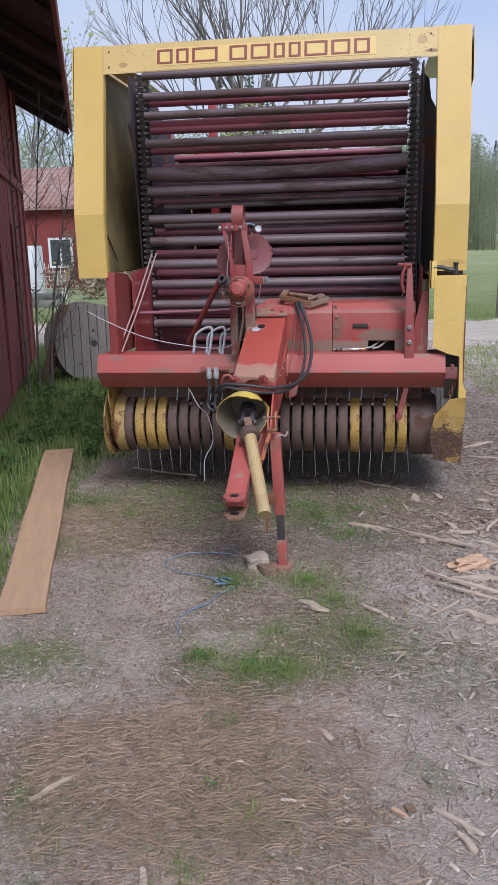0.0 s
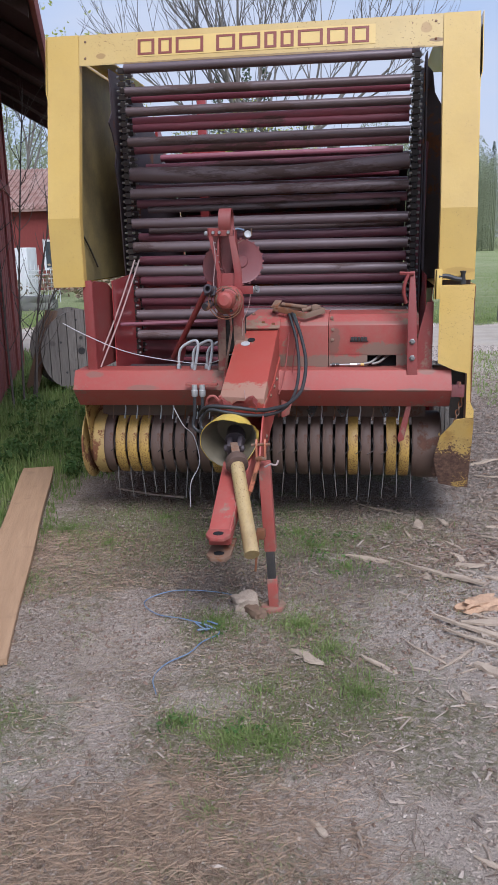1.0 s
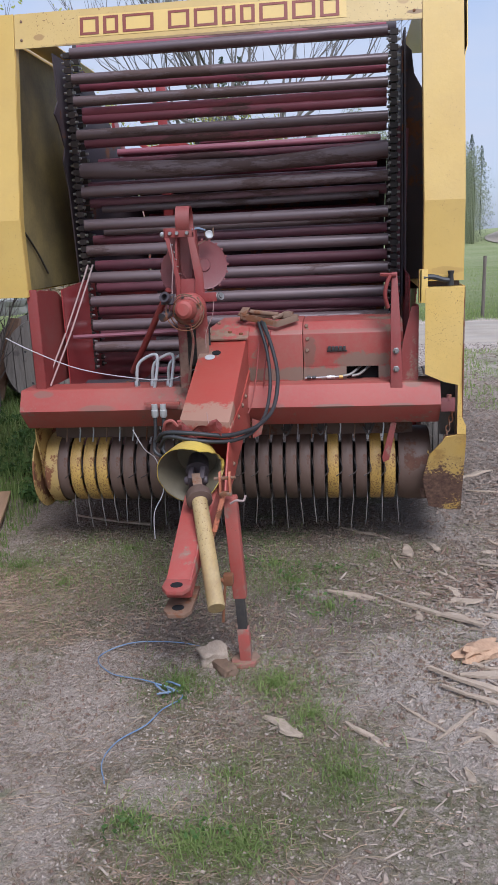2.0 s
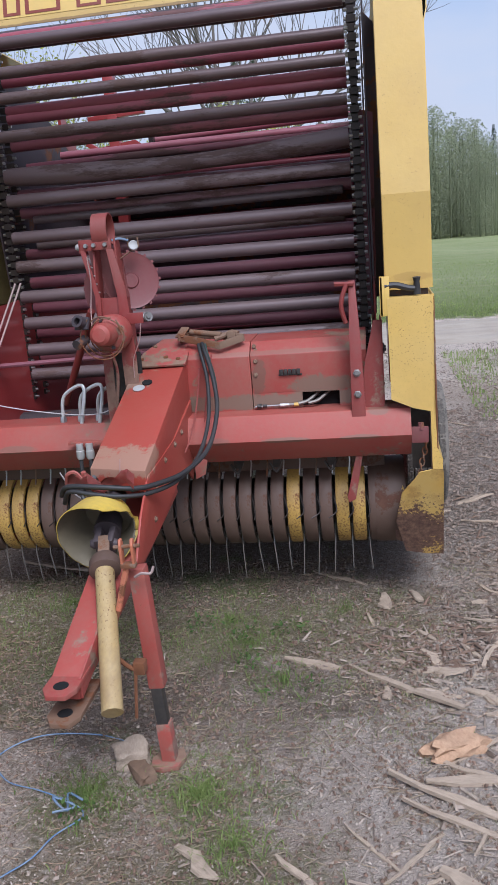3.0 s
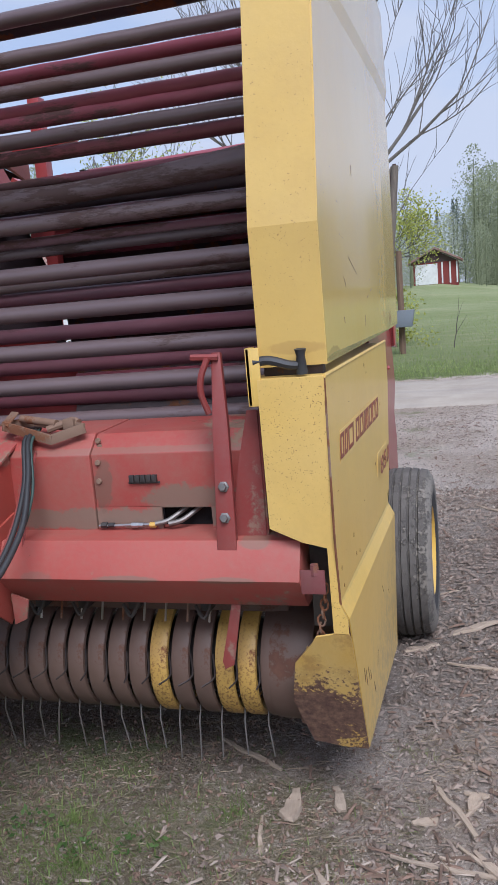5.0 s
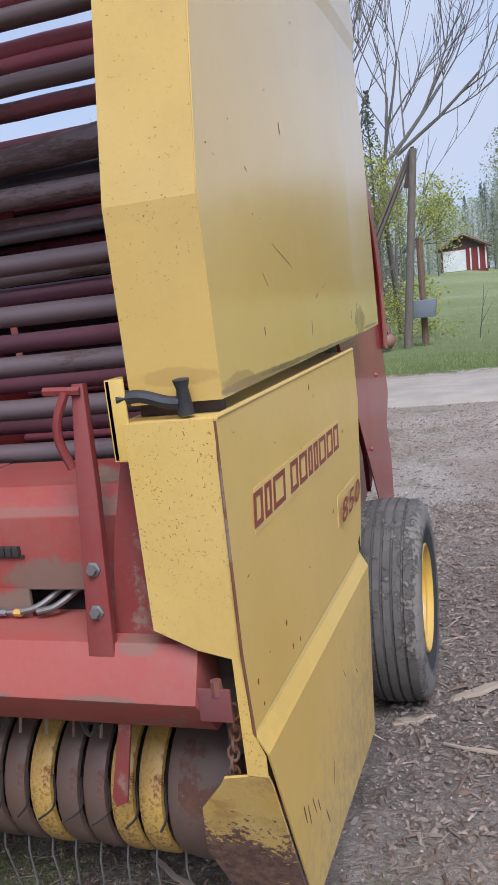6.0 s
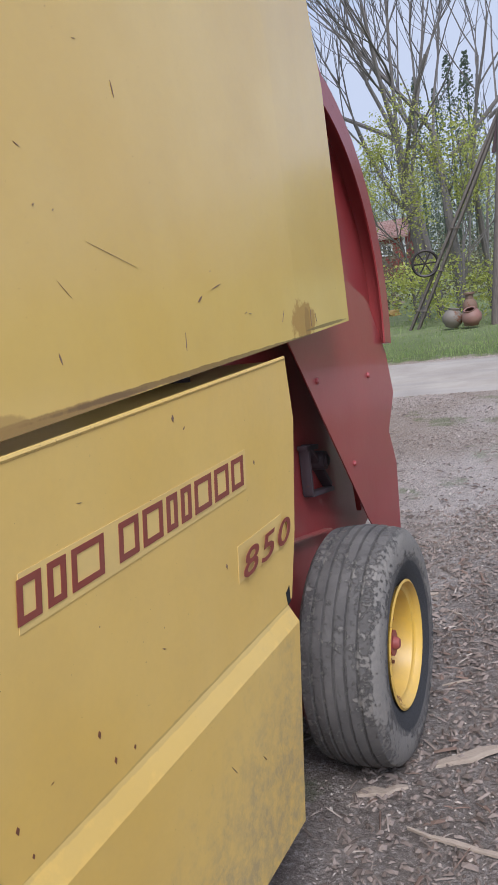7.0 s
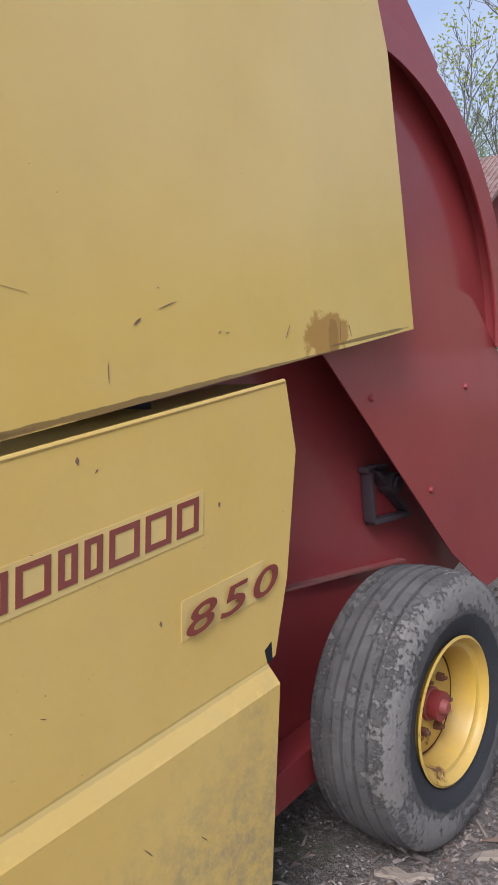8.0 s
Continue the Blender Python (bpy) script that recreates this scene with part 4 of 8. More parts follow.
for k, (z, r) in enumerate(FRONT_BARS):
    bar("apron_bar", BX0, BX1, 5.78, z, r, BAR_STEEL, tilt=0.006 * math.sin(5 * k))
for k, (z, r) in enumerate(REAR_BARS):
    bar("apron_bar", BX0, BX1, 5.93, z, r, RED_DARK, tilt=0.007 * math.sin(3 * k + 1))
for z, r in ((1.950, 0.022), (1.815, 0.022), (2.225, 0.019)):
    bar("guide_rod", BX0 + 0.08, BX1 - 0.045, 5.90, z, r, BAR_STEEL if z < 2.2 else RED_DARK, tilt=0.012)
# one bar has bent and twisted
bm = B()
sweep(bm, [(BX0 + (BX1 - BX0) * i / 16, 5.80, 2.165 - 0.020 * math.sin(math.pi * i / 16) + 0.028 * (i / 16) ** 3) for i in range(17)], [0.046 + 0.006 * math.sin(0.5 * i) for i in range(17)], 12)
part("apron_bar", bm, BAR_STEEL, baler, "bent and crushed apron bar")
# bars of the tailgate run, closing the chamber behind
for k in range(20):
    a = radians(96 - 9.2 * k)
    bar("apron_bar", BX0, BX1, DC[0] + 0.86 * math.cos(a), DC[1] + 0.86 * math.sin(a), 0.026, RED_DARK)
for xc in (BX0 - 0.02, BX1 + 0.035):
    for yy in (5.78, 5.93):
        bm = B()
        for k in range(46):
            z = 0.98 + 0.04 * k
            box(bm, xc - 0.016 - 0.006 * (k % 2), xc + 0.016 + 0.006 * (k % 2), yy - 0.014, yy + 0.014, z, z + 0.03)
        run = part("chain", bm, CHAIN_BLACK, baler, "oily black roller chain")
        # bright pins added to give the dark links their glints
        bm = B()
        for k in range(46):
            z = 0.995 + 0.04 * k
            sweep(bm, [(xc - 0.034, yy - 0.006, z), (xc + 0.034, yy - 0.006, z)], 0.0075, 6)
        part("pin_strip", bm, STEEL, run)["kind"] = "stuff"
# inner chamber walls, their near-black colour standing for the shade in the chamber
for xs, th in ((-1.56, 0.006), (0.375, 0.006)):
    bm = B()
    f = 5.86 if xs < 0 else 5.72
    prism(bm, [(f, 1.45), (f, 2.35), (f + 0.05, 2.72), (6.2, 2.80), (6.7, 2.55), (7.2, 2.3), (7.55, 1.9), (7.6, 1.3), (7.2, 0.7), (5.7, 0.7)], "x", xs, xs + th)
    part("chamber_wall", bm, INNER_DARK, baler, "chamber wall coloured near-black for shade")
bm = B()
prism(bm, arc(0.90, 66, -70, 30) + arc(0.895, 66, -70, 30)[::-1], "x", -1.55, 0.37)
part("tailgate_back", bm, INNER_DARK, baler, "rear sheet of the tailgate, coloured dark for shade")
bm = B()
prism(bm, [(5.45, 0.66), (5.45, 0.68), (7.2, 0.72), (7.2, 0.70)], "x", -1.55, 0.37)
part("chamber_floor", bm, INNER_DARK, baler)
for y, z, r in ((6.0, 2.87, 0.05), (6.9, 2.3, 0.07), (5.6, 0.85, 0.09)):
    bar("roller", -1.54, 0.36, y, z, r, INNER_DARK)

# red front frame: cross beam, side plates, boxed panel
bm = B()
prism(bm, [(4.915, 0.885), (4.968, 0.992), (5.16, 0.992), (5.16, 0.775), (5.015, 0.775)], "x", -1.675, 0.515, 0.004)
beam = part("cross_beam", bm, RED_BEAM, baler, "faded red main cross beam")
bm = B()
box(bm, 0.515, 0.585, 4.93, 4.938, 0.845, 0.915, 0.002)
lathe(bm, [(0, 0.03), (0.012, 0.03), (0.014, 0.0)], 8, axis_to((0.555, 4.94, 0.9), (0, 0, 1)))
part("lug", bm, DISC_PAINT, baler, "dull dark lug with a bolt")
for xs, sg in ((0.405, 1), (-1.555, -1)):
    bm = B()
    prism(bm, [(5.02, 0.99), (5.02, 1.36 if sg > 0 else 1.50), (5.06, 1.37 if sg > 0 else 1.51), (5.30, 1.36 if sg > 0 else 1.49), (5.9, 1.20), (5.9, 0.99)], "x", xs, xs + 0.006)
    part("side_plate", bm, RED_DEEP, baler, "red upright side plate")
    bm = B()
    if sg > 0:
        prism(bm, [(0.405, 0.99), (0.405, 1.365), (0.375, 1.365), (0.335, 1.2), (0.30, 0.99)], "y", 5.015, 5.021)
    else:
        box(bm, -1.605, -1.55, 5.01, 5.018, 0.99, 1.515, 0.002)
    part("plate_flange", bm, RED_DEEP, baler)
bm = B()
prism(bm, [(5.085, 0.99), (5.085, 1.236), (5.15, 1.295), (5.42, 1.30), (5.42, 0.99)], "x", -0.468, -0.175, 0.004)
part("gear_cover", bm, RED_COVER, baler, "red boxed cover, dusty along the base")
bm = B()
prism(bm, [(5.091, 1.06), (5.091, 1.236), (5.156, 1.293), (5.42, 1.298), (5.42, 1.06)], "x", -0.172, 0.34, 0.004)
prism(bm, [(5.091, 0.99), (5.091, 1.065), (5.10, 1.065), (5.10, 0.99)], "x", -0.172, 0.05)
prism(bm, [(5.091, 0.99), (5.091, 1.065), (5.10, 1.065), (5.10, 0.99)], "x", 0.215, 0.34)
cover = part("control_cover", bm, RED_COVER, baler, "dusty red sheet cover with peeling paint")
bm = B()
box(bm, 0.04, 0.23, 5.14, 5.16, 0.985, 1.07)
part("opening", bm, VOID, cover)
bm = B()
for k in range(5):
    box(bm, -0.045 + 0.019 * k, -0.029 + 0.019 * k, 5.078, 5.092, 1.145, 1.168, 0.002)
box(bm, -0.05, 0.055, 5.085, 5.092, 1.14, 1.146)
part("counter", bm, BLACK, cover, "small black counter window")
for o in (0.0, 0.045):
    bm = B()
    sweep(bm, curve_pts([(0.03 + o, 5.075, 1.013), (0.07 + o, 5.09, 1.02), (0.11 + o, 5.12, 1.045), (0.13 + o, 5.135, 1.06)]), 0.008, 8)
    part("hose_fitting", bm, TINE, baler, "short grey hose")
bm = B()
sweep(bm, [(-0.165, 5.078, 1.006), (0.035, 5.076, 1.012)], 0.0045, 8)
line_pipe = part("pressure_pipe", bm, STEEL, baler, "thin steel pipe along the cover")
for x, r, mat in ((-0.145, 0.010, BLACK), (-0.120, 0.008, BLACK), (-0.040, 0.009, STEEL), (-0.020, 0.008, STEEL), (0.022, 0.009, YELLOW_WHEEL)):
    bm = B()
    lathe(bm, [(0, -0.010), (r, -0.010), (r, 0.010), (0, 0.010)], 6, axis_to((x, 5.077, 1.009), (1, 0, 0)))
    part("pipe_nut", bm, mat, line_pipe)

# lever bar beside the cover
bm = B()
prism(bm, [(0.268, 0.965), (0.328, 0.965), (0.318, 1.32), (0.305, 1.54), (0.278, 1.54), (0.272, 1.32)], "y", 4.955, 4.975, 0.002)
bmesh.ops.transform(bm, matrix=Matrix.Translation((0, 4.96, 0.97)) @ Matrix.Rotation(radians(-8), 4, "X") @ Matrix.Translation((0, -4.96, -0.97)), verts=bm.verts)
lever = part("lever_bar", bm, RED_DEEP, baler, "upright red flat bar with two bolts")
for z in (1.06, 1.15):
    bm = B()
    lathe(bm, [(0, 0.016), (0.010, 0.016), (0.012, 0.013), (0.012, 0.006), (0.017, 0.004), (0.017, 0)], 6, axis_to((0.297, 4.955 + 0.14 * (z - 0.97), z), (0, -1, 0.1)))
    part("bolt", bm, TINE, lever, "dull steel bolt")
bm = B()
sweep(bm, curve_pts([(0.27, 5.02, 1.52), (0.25, 5.01, 1.47), (0.245, 5.01, 1.42), (0.26, 5.02, 1.36)]), [0.010] * 25, 8)
sweep(bm, [(0.30, 5.03, 1.52), (0.22, 5.02, 1.525)], 0.01, 6)
part("hook", bm, RED_DEEP, lever)

# pickup: stripper bands with tines between
PX0, PITCH = -1.545, 0.0758
YELLOW_BANDS = {1, 2, 3, 9, 20, 23, 24}


def band_bm():
    bm = B()
    prof = []
    for i in range(15):
        a = radians(80 + 165 * i / 14)
        prof.append((5.30 + 0.20 * math.cos(a), 0.485 + 0.20 * math.sin(a)))
    prof = [(5.75, 0.70)] + prof + [(5.42, 0.27)]
    across = [(-0.031, 0.016), (-0.029, 0.004), (-0.018, 0.0), (0.018, 0.0), (0.029, 0.004), (0.031, 0.016)]
    rows = []
    for i, (y, z) in enumerate(prof):
        a, b = prof[max(i - 1, 0)], prof[min(i + 1, len(prof) - 1)]
        t = Vector((b[0] - a[0], b[1] - a[1])).normalized()
        nrm = Vector((-t.y, t.x))
        if i < 3:
            nrm = Vector((0, 1)) if i == 0 else nrm
        if nrm.dot(Vector((y - 5.30, z - 0.485))) < 0:
            nrm = -nrm
        rows.append([bm.verts.new((u, y - nrm.x * d, z - nrm.y * d)) for u, d in across])
    for u, w in zip(rows, rows[1:]):
        for k in range(len(across) - 1):
            bm.faces.new((u[k], u[k + 1], w[k + 1], w[k]))
    bmesh.ops.recalc_face_normals(bm, faces=bm.faces)
    return bm


first = {}
for k in range(26):
    material = YELLOW_RING if k in YELLOW_BANDS else BAND_BROWN
    key = k in YELLOW_BANDS
    if key not in first:
        ob = part("stripper_band", band_bm(), material, baler)
        first[key] = ob
    else:
        ob = first[key].copy()
        scene.collection.objects.link(ob)
    ob.location = (PX0 + PITCH * k, 0, 0)
for k in range(25):
    bm = B()
    x = PX0 + PITCH * (k + 0.5)
    tw = 0.02 * math.sin(7.1 * k)
    sweep(bm, [(x, 5.2, 0.42), (x + tw * 0.4, 5.16, 0.30), (x + tw, 5.17 + 0.02 * math.sin(3 * k), 0.165 + 0.018 * math.sin(5 * k))], 0.0026, 5)
    part("tine", bm, TINE, baler)
    bm = B()
    sweep(bm, curve_pts([(x, 5.12, 0.56), (x + 0.012, 5.085, 0.50), (x - 0.01 + tw, 5.06, 0.475)], 4), 0.003, 5)
    part("tine", bm, CHAIN_BLACK, baler)
bm = B()
sweep(bm, [(PX0 - 0.05, 5.32, 0.48), (0.4, 5.32, 0.48)], 0.12, 16)
part("reel", bm, BLACK, baler)
bm = B()
box(bm, -1.6, 0.40, 5.22, 5.24, 0.67, 0.80)
part("wind_guard", bm, BAND_BROWN, baler)
for k in range(24):
    bm = B()
    x = PX0 + PITCH * (k + 0.5)
    sweep(bm, [(x, 5.14, 0.80), (x + 0.006, 5.13, 0.73), (x, 5.12, 0.67)], 0.004, 5)
    part("guard_rod", bm, STEEL if k % 3 else RUSTY, baler)
for k in (8, 13, 14.7, 16.8, 19.2, 22.5):
    bm = B()
    x = PX0 + PITCH * k
    box(bm, x - 0.018, x + 0.018, 5.10, 5.16, 0.715, 0.775, 0.005)
    sweep(bm, curve_pts([(x - 0.03, 5.09, 0.74), (x, 5.08, 0.70), (x + 0.03, 5.09, 0.76)], 4), 0.006, 5)
    part("clamp", bm, BLACK, baler)
# drum ends
bm = B()
m = axis_to((0.375, 5.30, 0.485), (1, 0, 0))
lathe(bm, [(0.202, -0.025), (0.205, 0.0), (0.205, 0.10), (0.198, 0.115), (0.0, 0.115)], 32, m)
part("drum_end", bm, BAND_BROWN, baler, "brown rusty drum end cover")
bm = B()
m = axis_to((-1.59, 5.30, 0.485), (-1, 0, 0))
lathe(bm, [(0.205, -0.02), (0.21, 0.0), (0.205, 0.05), (0.15, 0.09), (0.0, 0.10)], 32, m)
prism(bm, [(5.30 + 0.235 * math.cos(radians(a)), 0.485 + 0.235 * math.sin(radians(a))) for a in range(40, 310, 15)], "x", -1.705, -1.697)
part("drum_end", bm, YELLOW_RUSTY, baler, "rusty yellow drum end cover")
bm = B()
prism(bm, [(5.06, 0.70), (5.06, 0.80), (5.5, 0.80), (5.5, 0.30), (5.3, 0.28), (5.12, 0.5)], "x", -1.66, -1.652)
part("end_plate", bm, YELLOW_RUSTY, baler)
# black sheet closing the gap behind the hanging chain
bm = B()
box(bm, 0.52, 0.60, 5.05, 5.06, 0.70, 1.0)
part("end_plate", bm, BLACK, baler)

# tongue
bm = B()
A = [(-0.462, 5.10, 1.246), (-0.690, 5.10, 1.246), (-0.690, 4.33, 0.957), (-0.455, 4.25, 0.960)]
Bt = [(-0.462, 5.10, 0.99), (-0.690, 5.10, 0.99), (-0.690, 4.33, 0.88), (-0.455, 4.25, 0.88)]
a, b = [bm.verts.new(p) for p in A], [bm.verts.new(p) for p in Bt]
bm.faces.new(a), bm.faces.new(b[::-1])
for i in range(4):
    bm.faces.new((a[(i + 1) % 4], a[i], b[i], b[(i + 1) % 4]))
bmesh.ops.bevel(bm, geom=bm.edges[:], offset=0.006, segments=2, profile=0.6, affect="EDGES")
bmesh.ops.recalc_face_normals(bm, faces=bm.faces)
tongue = part("tongue", bm, RED_TONGUE, baler, "bright red boxed drawbar tongue, worn at its end")
bm = B()
lathe(bm, [(0, 0.002), (0.022, 0.002), (0.022, -0.002)], 20, axis_to((-0.60, 4.90, 1.175), (0, -0.35, 0.93)))
part("hole", bm, VOID, tongue, "round hole in the tongue")
bm = B()
lathe(bm, [(0, 0.0015), (0.026, 0.0015), (0.026, 0)], 20, axis_to((-0.628, 4.86, 1.1585), (0, -0.35, 0.93)))
part("sticker", bm, GREY_TAG, tongue, "worn grey oval tag")
bm = B()
prism(bm, [(-0.695, 0.0), (-0.45, 0.0), (-0.455, 0.20), (-0.49, 0.25), (-0.60, 0.25), (-0.665, 0.13)], "z", 0.0, 0.010, 0.002)
bmesh.ops.transform(bm, matrix=Matrix.Translation((0, 5.01, 1.222)) @ Matrix.Rotation(math.atan(0.38), 4, "X"), verts=bm.verts)
part("gusset_plate", bm, RED_DUSTY, tongue, "dusty gusset plate")
bm = B()
prism(bm, [(5.06, 1.06), (5.05, 0.80), (4.96, 0.715), (4.86, 0.80), (4.742, 0.793), (4.479, 0.741), (4.318, 0.694), (4.10, 0.673), (4.03, 0.70), (4.14, 0.83), (4.27, 0.935), (4.40, 0.94), (4.70, 0.965)], "x", -0.4605, -0.4525, 0.002)
web = part("side_plate", bm, RED_TONGUE, tongue, "red side plate bolted under the tongue")
for y, z in ((4.69, 0.945), (4.82, 0.965), (4.52, 0.925), (4.95, 0.90), (4.36, 0.86), (4.30, 0.76), (4.98, 0.79)):
    bm = B()
    lathe(bm, [(0, 0.008), (0.007, 0.008), (0.009, 0.004), (0.013, 0.003), (0.013, 0)], 6, axis_to((-0.4525, y, z), (1, 0, 0)))
    part("bolt", bm, RUSTY, web)
bm = B()
prism(bm, [(-0.44, 0.82), (-0.38, 0.80), (-0.395, 0.735), (-0.44, 0.715)], "y", 4.955, 4.963, 0.002)
part("stop_lug", bm, RED_DUSTY, tongue)
# lower drawbar down to the clevis
bm = B()
a = [(-0.630, 3.62, 0.497), (-0.540, 3.62, 0.497), (-0.540, 3.62, 0.435), (-0.630, 3.62, 0.435)]
b = [(-0.665, 4.75, 0.88), (-0.475, 4.75, 0.88), (-0.475, 4.75, 0.72), (-0.665, 4.75, 0.72)]
va, vb = [bm.verts.new(p) for p in a], [bm.verts.new(p) for p in b]
bm.faces.new(va), bm.faces.new(vb[::-1])
for i in range(4):
    bm.faces.new((va[(i + 1) % 4], va[i], vb[i], vb[(i + 1) % 4]))
bmesh.ops.recalc_face_normals(bm, faces=bm.faces)
bmesh.ops.bevel(bm, geom=bm.edges[:], offset=0.006, segments=2, profile=0.6, affect="EDGES")
part("drawbar", bm, RED, baler, "red drawbar with a forked hitch")
for z in (0.495, 0.405):
    bm = B()
    prism(bm, [(-0.630, 3.78), (-0.532, 3.78), (-0.527, 3.57), (-0.548, 3.53), (-0.608, 3.53), (-0.632, 3.57)], "z", z - 0.008, z + 0.008, 0.003)
    plate = part("hitch_plate", bm, RED_DUSTY if z > 0.45 else RUSTY, baler)
    bm = B()
    lathe(bm, [(0, 0.0095), (0.023, 0.0095), (0.023, 0.0)], 16, Matrix.Translation((-0.580, 3.585, z)))
    part("hole", bm, VOID, plate, "round pin hole")
bm = B()
prism(bm, [(3.62, 0.44), (3.62, 0.505), (4.20, 0.70), (4.20, 0.60)], "x", -0.540, -0.532, 0.002)
part("drawbar_cheek", bm, RED_DUSTY, baler, "dusty red side plate of the drawbar")

# bell and shaft
m = axis_to((-0.592, 4.28, 0.835), (-0.10, -0.90, -0.26))


def bell_wall(rads, grow_out):
    """A cone of plastic whose rim is torn away on one side."""
    bm = B()
    rings = []
    n = 48
    for r, h in rads:
        ring = []
        for k in range(n):
            a = 2 * math.pi * k / n
            torn = 1.0
            if h > 0.1:
                away = max(0.0, math.cos(a - radians(0)))
                torn = 1 - (0.50 * away ** 3 + 0.03 * noise.noise(Vector((3 * math.cos(a), 3 * math.sin(a), 1))) + 0.03 * math.sin(17 * a) * away) * (h - 0.1) / 0.12
            ring.append(bm.verts.new(m @ Vector(((r + grow_out) * math.cos(a), (r + grow_out) * math.sin(a), h * torn))))
        rings.append(ring)
    for u, w in zip(rings, rings[1:]):
        for k in range(n):
            bm.faces.new((u[k], u[(k + 1) % n], w[(k + 1) % n], w[k]))
    bmesh.ops.recalc_face_normals(bm, faces=bm.faces)
    return bm


bell = part("shaft_bell", bell_wall([(0.070, 0.05), (0.092, 0.07), (0.110, 0.12), (0.124, 0.18), (0.131, 0.215), (0.133, 0.220), (0.130, 0.221)], 0.0), BELL_YELLOW, baler, "dirty yellow plastic guard bell with a torn rim")
part("bell_inside", bell_wall([(0.01, 0.065), (0.088, 0.07), (0.106, 0.12), (0.120, 0.18), (0.130, 0.2205)], -0.0015), OLIVE_DARK, bell, "dark olive inside of the bell")
bm = B()
sweep(bm, [(-0.60, 4.35, 0.845), (-0.592, 4.20, 0.79), (-0.588, 4.15, 0.77)], [0.034, 0.046, 0.050], 14)
for o in (-0.026, 0.026):
    plate_m = axis_to((-0.588 + o, 4.17, 0.775), (0.05 - o, -0.85, -0.42))
    box(bm, -0.012, 0.012, -0.032, 0.032, 0.0, 0.090, 0.008, plate_m)
    lathe(bm, [(0, 0.012), (0.014, 0.010), (0.019, 0.0), (0.019, -0.008)], 12, axis_to((-0.586 + 1.5 * o, 4.105, 0.745), (1 if o > 0 else -1, 0, 0)))
part("shaft_joint", bm, INNER_DARK, baler, "greasy universal joint with two lugs")
bm = B()
for o in (-0.03, 0.03):
    box(bm, -0.020, 0.020, -0.008, 0.008, 0.0, 0.085, 0.005, axis_to((-0.566, 4.03, 0.708 + o), (-0.22, 0.85, 0.36)))
sweep(bm, [(-0.625, 4.112, 0.75), (-0.545, 4.108, 0.742)], 0.013, 10)
part("shaft_yoke", bm, RUSTY, baler, "rusty brown yoke")
bm = B()
sweep(bm, [(-0.571, 4.045, 0.718), (-0.566, 4.03, 0.708), (-0.556, 3.995, 0.69), (-0.553, 3.985, 0.686)], [0.040, 0.052, 0.054, 0.036], 18)
part("shaft_collar", bm, BAND_BROWN, baler)
bm = B()
sweep(bm, [(-0.555, 3.99, 0.69), (-0.44, 3.60, 0.405)], [0.033, 0.033], 18)
part("shaft_tube", bm, PTO, baler, "ochre plastic shaft guard tube")
# jack
bm = B()
box(bm, -0.027, 0.027, -0.027, 0.027, 0.0, 0.43, 0.006, Matrix.Translation((-0.397, 3.93, 0.30)) @ Matrix.Rotation(radians(-3), 4, "Y"))
jack = part("parking_jack", bm, RED, baler, "red telescopic parking jack")
bm = B()
box(bm, -0.019, 0.019, -0.019, 0.019, 0.0, 0.33, 0.004, Matrix.Translation((-0.385, 3.925, 0.02)) @ Matrix.Rotation(radians(-3), 4, "Y"))
part("jack_leg", bm, BLACK, jack)
bm = B()
box(bm, -0.024, 0.024, -0.024, 0.024, 0.0, 0.14, 0.004, Matrix.Translation((-0.383, 3.923, 0.025)) @ Matrix.Rotation(radians(-3), 4, "Y"))
part("jack_socket", bm, RED, jack)
bm = B()
prism(bm, [(-0.440, 3.875), (-0.40, 3.862), (-0.345, 3.88), (-0.328, 3.935), (-0.345, 3.975), (-0.42, 3.97), (-0.446, 3.92)], "z", 0.006, 0.026, 0.004)
part("foot_plate", bm, RED_DUSTY, jack, "dusty worn red foot plate")
bm = B()
sweep(bm, curve_pts([(-0.436, 3.875, 0.755), (-0.458, 3.87, 0.68), (-0.478, 3.865, 0.607)]), 0.0105, 8)
part("jack_handle", bm, ORANGE_ROD, jack, "orange-red upper handle rod")
bm = B()
sweep(bm, curve_pts([(-0.478, 3.865, 0.607), (-0.505, 3.86, 0.53), (-0.515, 3.86, 0.48), (-0.50, 3.86, 0.44), (-0.46, 3.865, 0.40), (-0.43, 3.88, 0.385)]), 0.008, 8)
sweep(bm, [(-0.445, 3.87, 0.41), (-0.452, 3.86, 0.33), (-0.462, 3.86, 0.22)], 0.006, 6)
box(bm, -0.455, -0.415, 3.86, 3.90, 0.375, 0.42, 0.006)
part("crank_rod", bm, RUSTY, jack)
for x in (-0.446, -0.408):
    bm = B()
    prism(bm, [(3.858, 0.765), (3.855, 0.83), (3.862, 0.848), (3.878, 0.848), (3.885, 0.83), (3.882, 0.765)], "x", x - 0.004, x + 0.004, 0.001)
    part("shackle", bm, ORANGE_ROD, jack)
bm = B()
box(bm, -0.452, -0.402, 3.856, 3.884, 0.752, 0.768, 0.004)
sweep(bm, [(-0.47, 3.87, 0.82), (-0.385, 3.87, 0.825)], 0.007, 8)
part("shackle_pin", bm, RUSTY, jack)
bm = B()
sweep(bm, curve_pts([(-0.41, 3.865, 0.72), (-0.385, 3.86, 0.735), (-0.36, 3.87, 0.73), (-0.35, 3.88, 0.75)], 4), 0.005, 6)
part("tie_wire", bm, PIPE_PINK, jack)

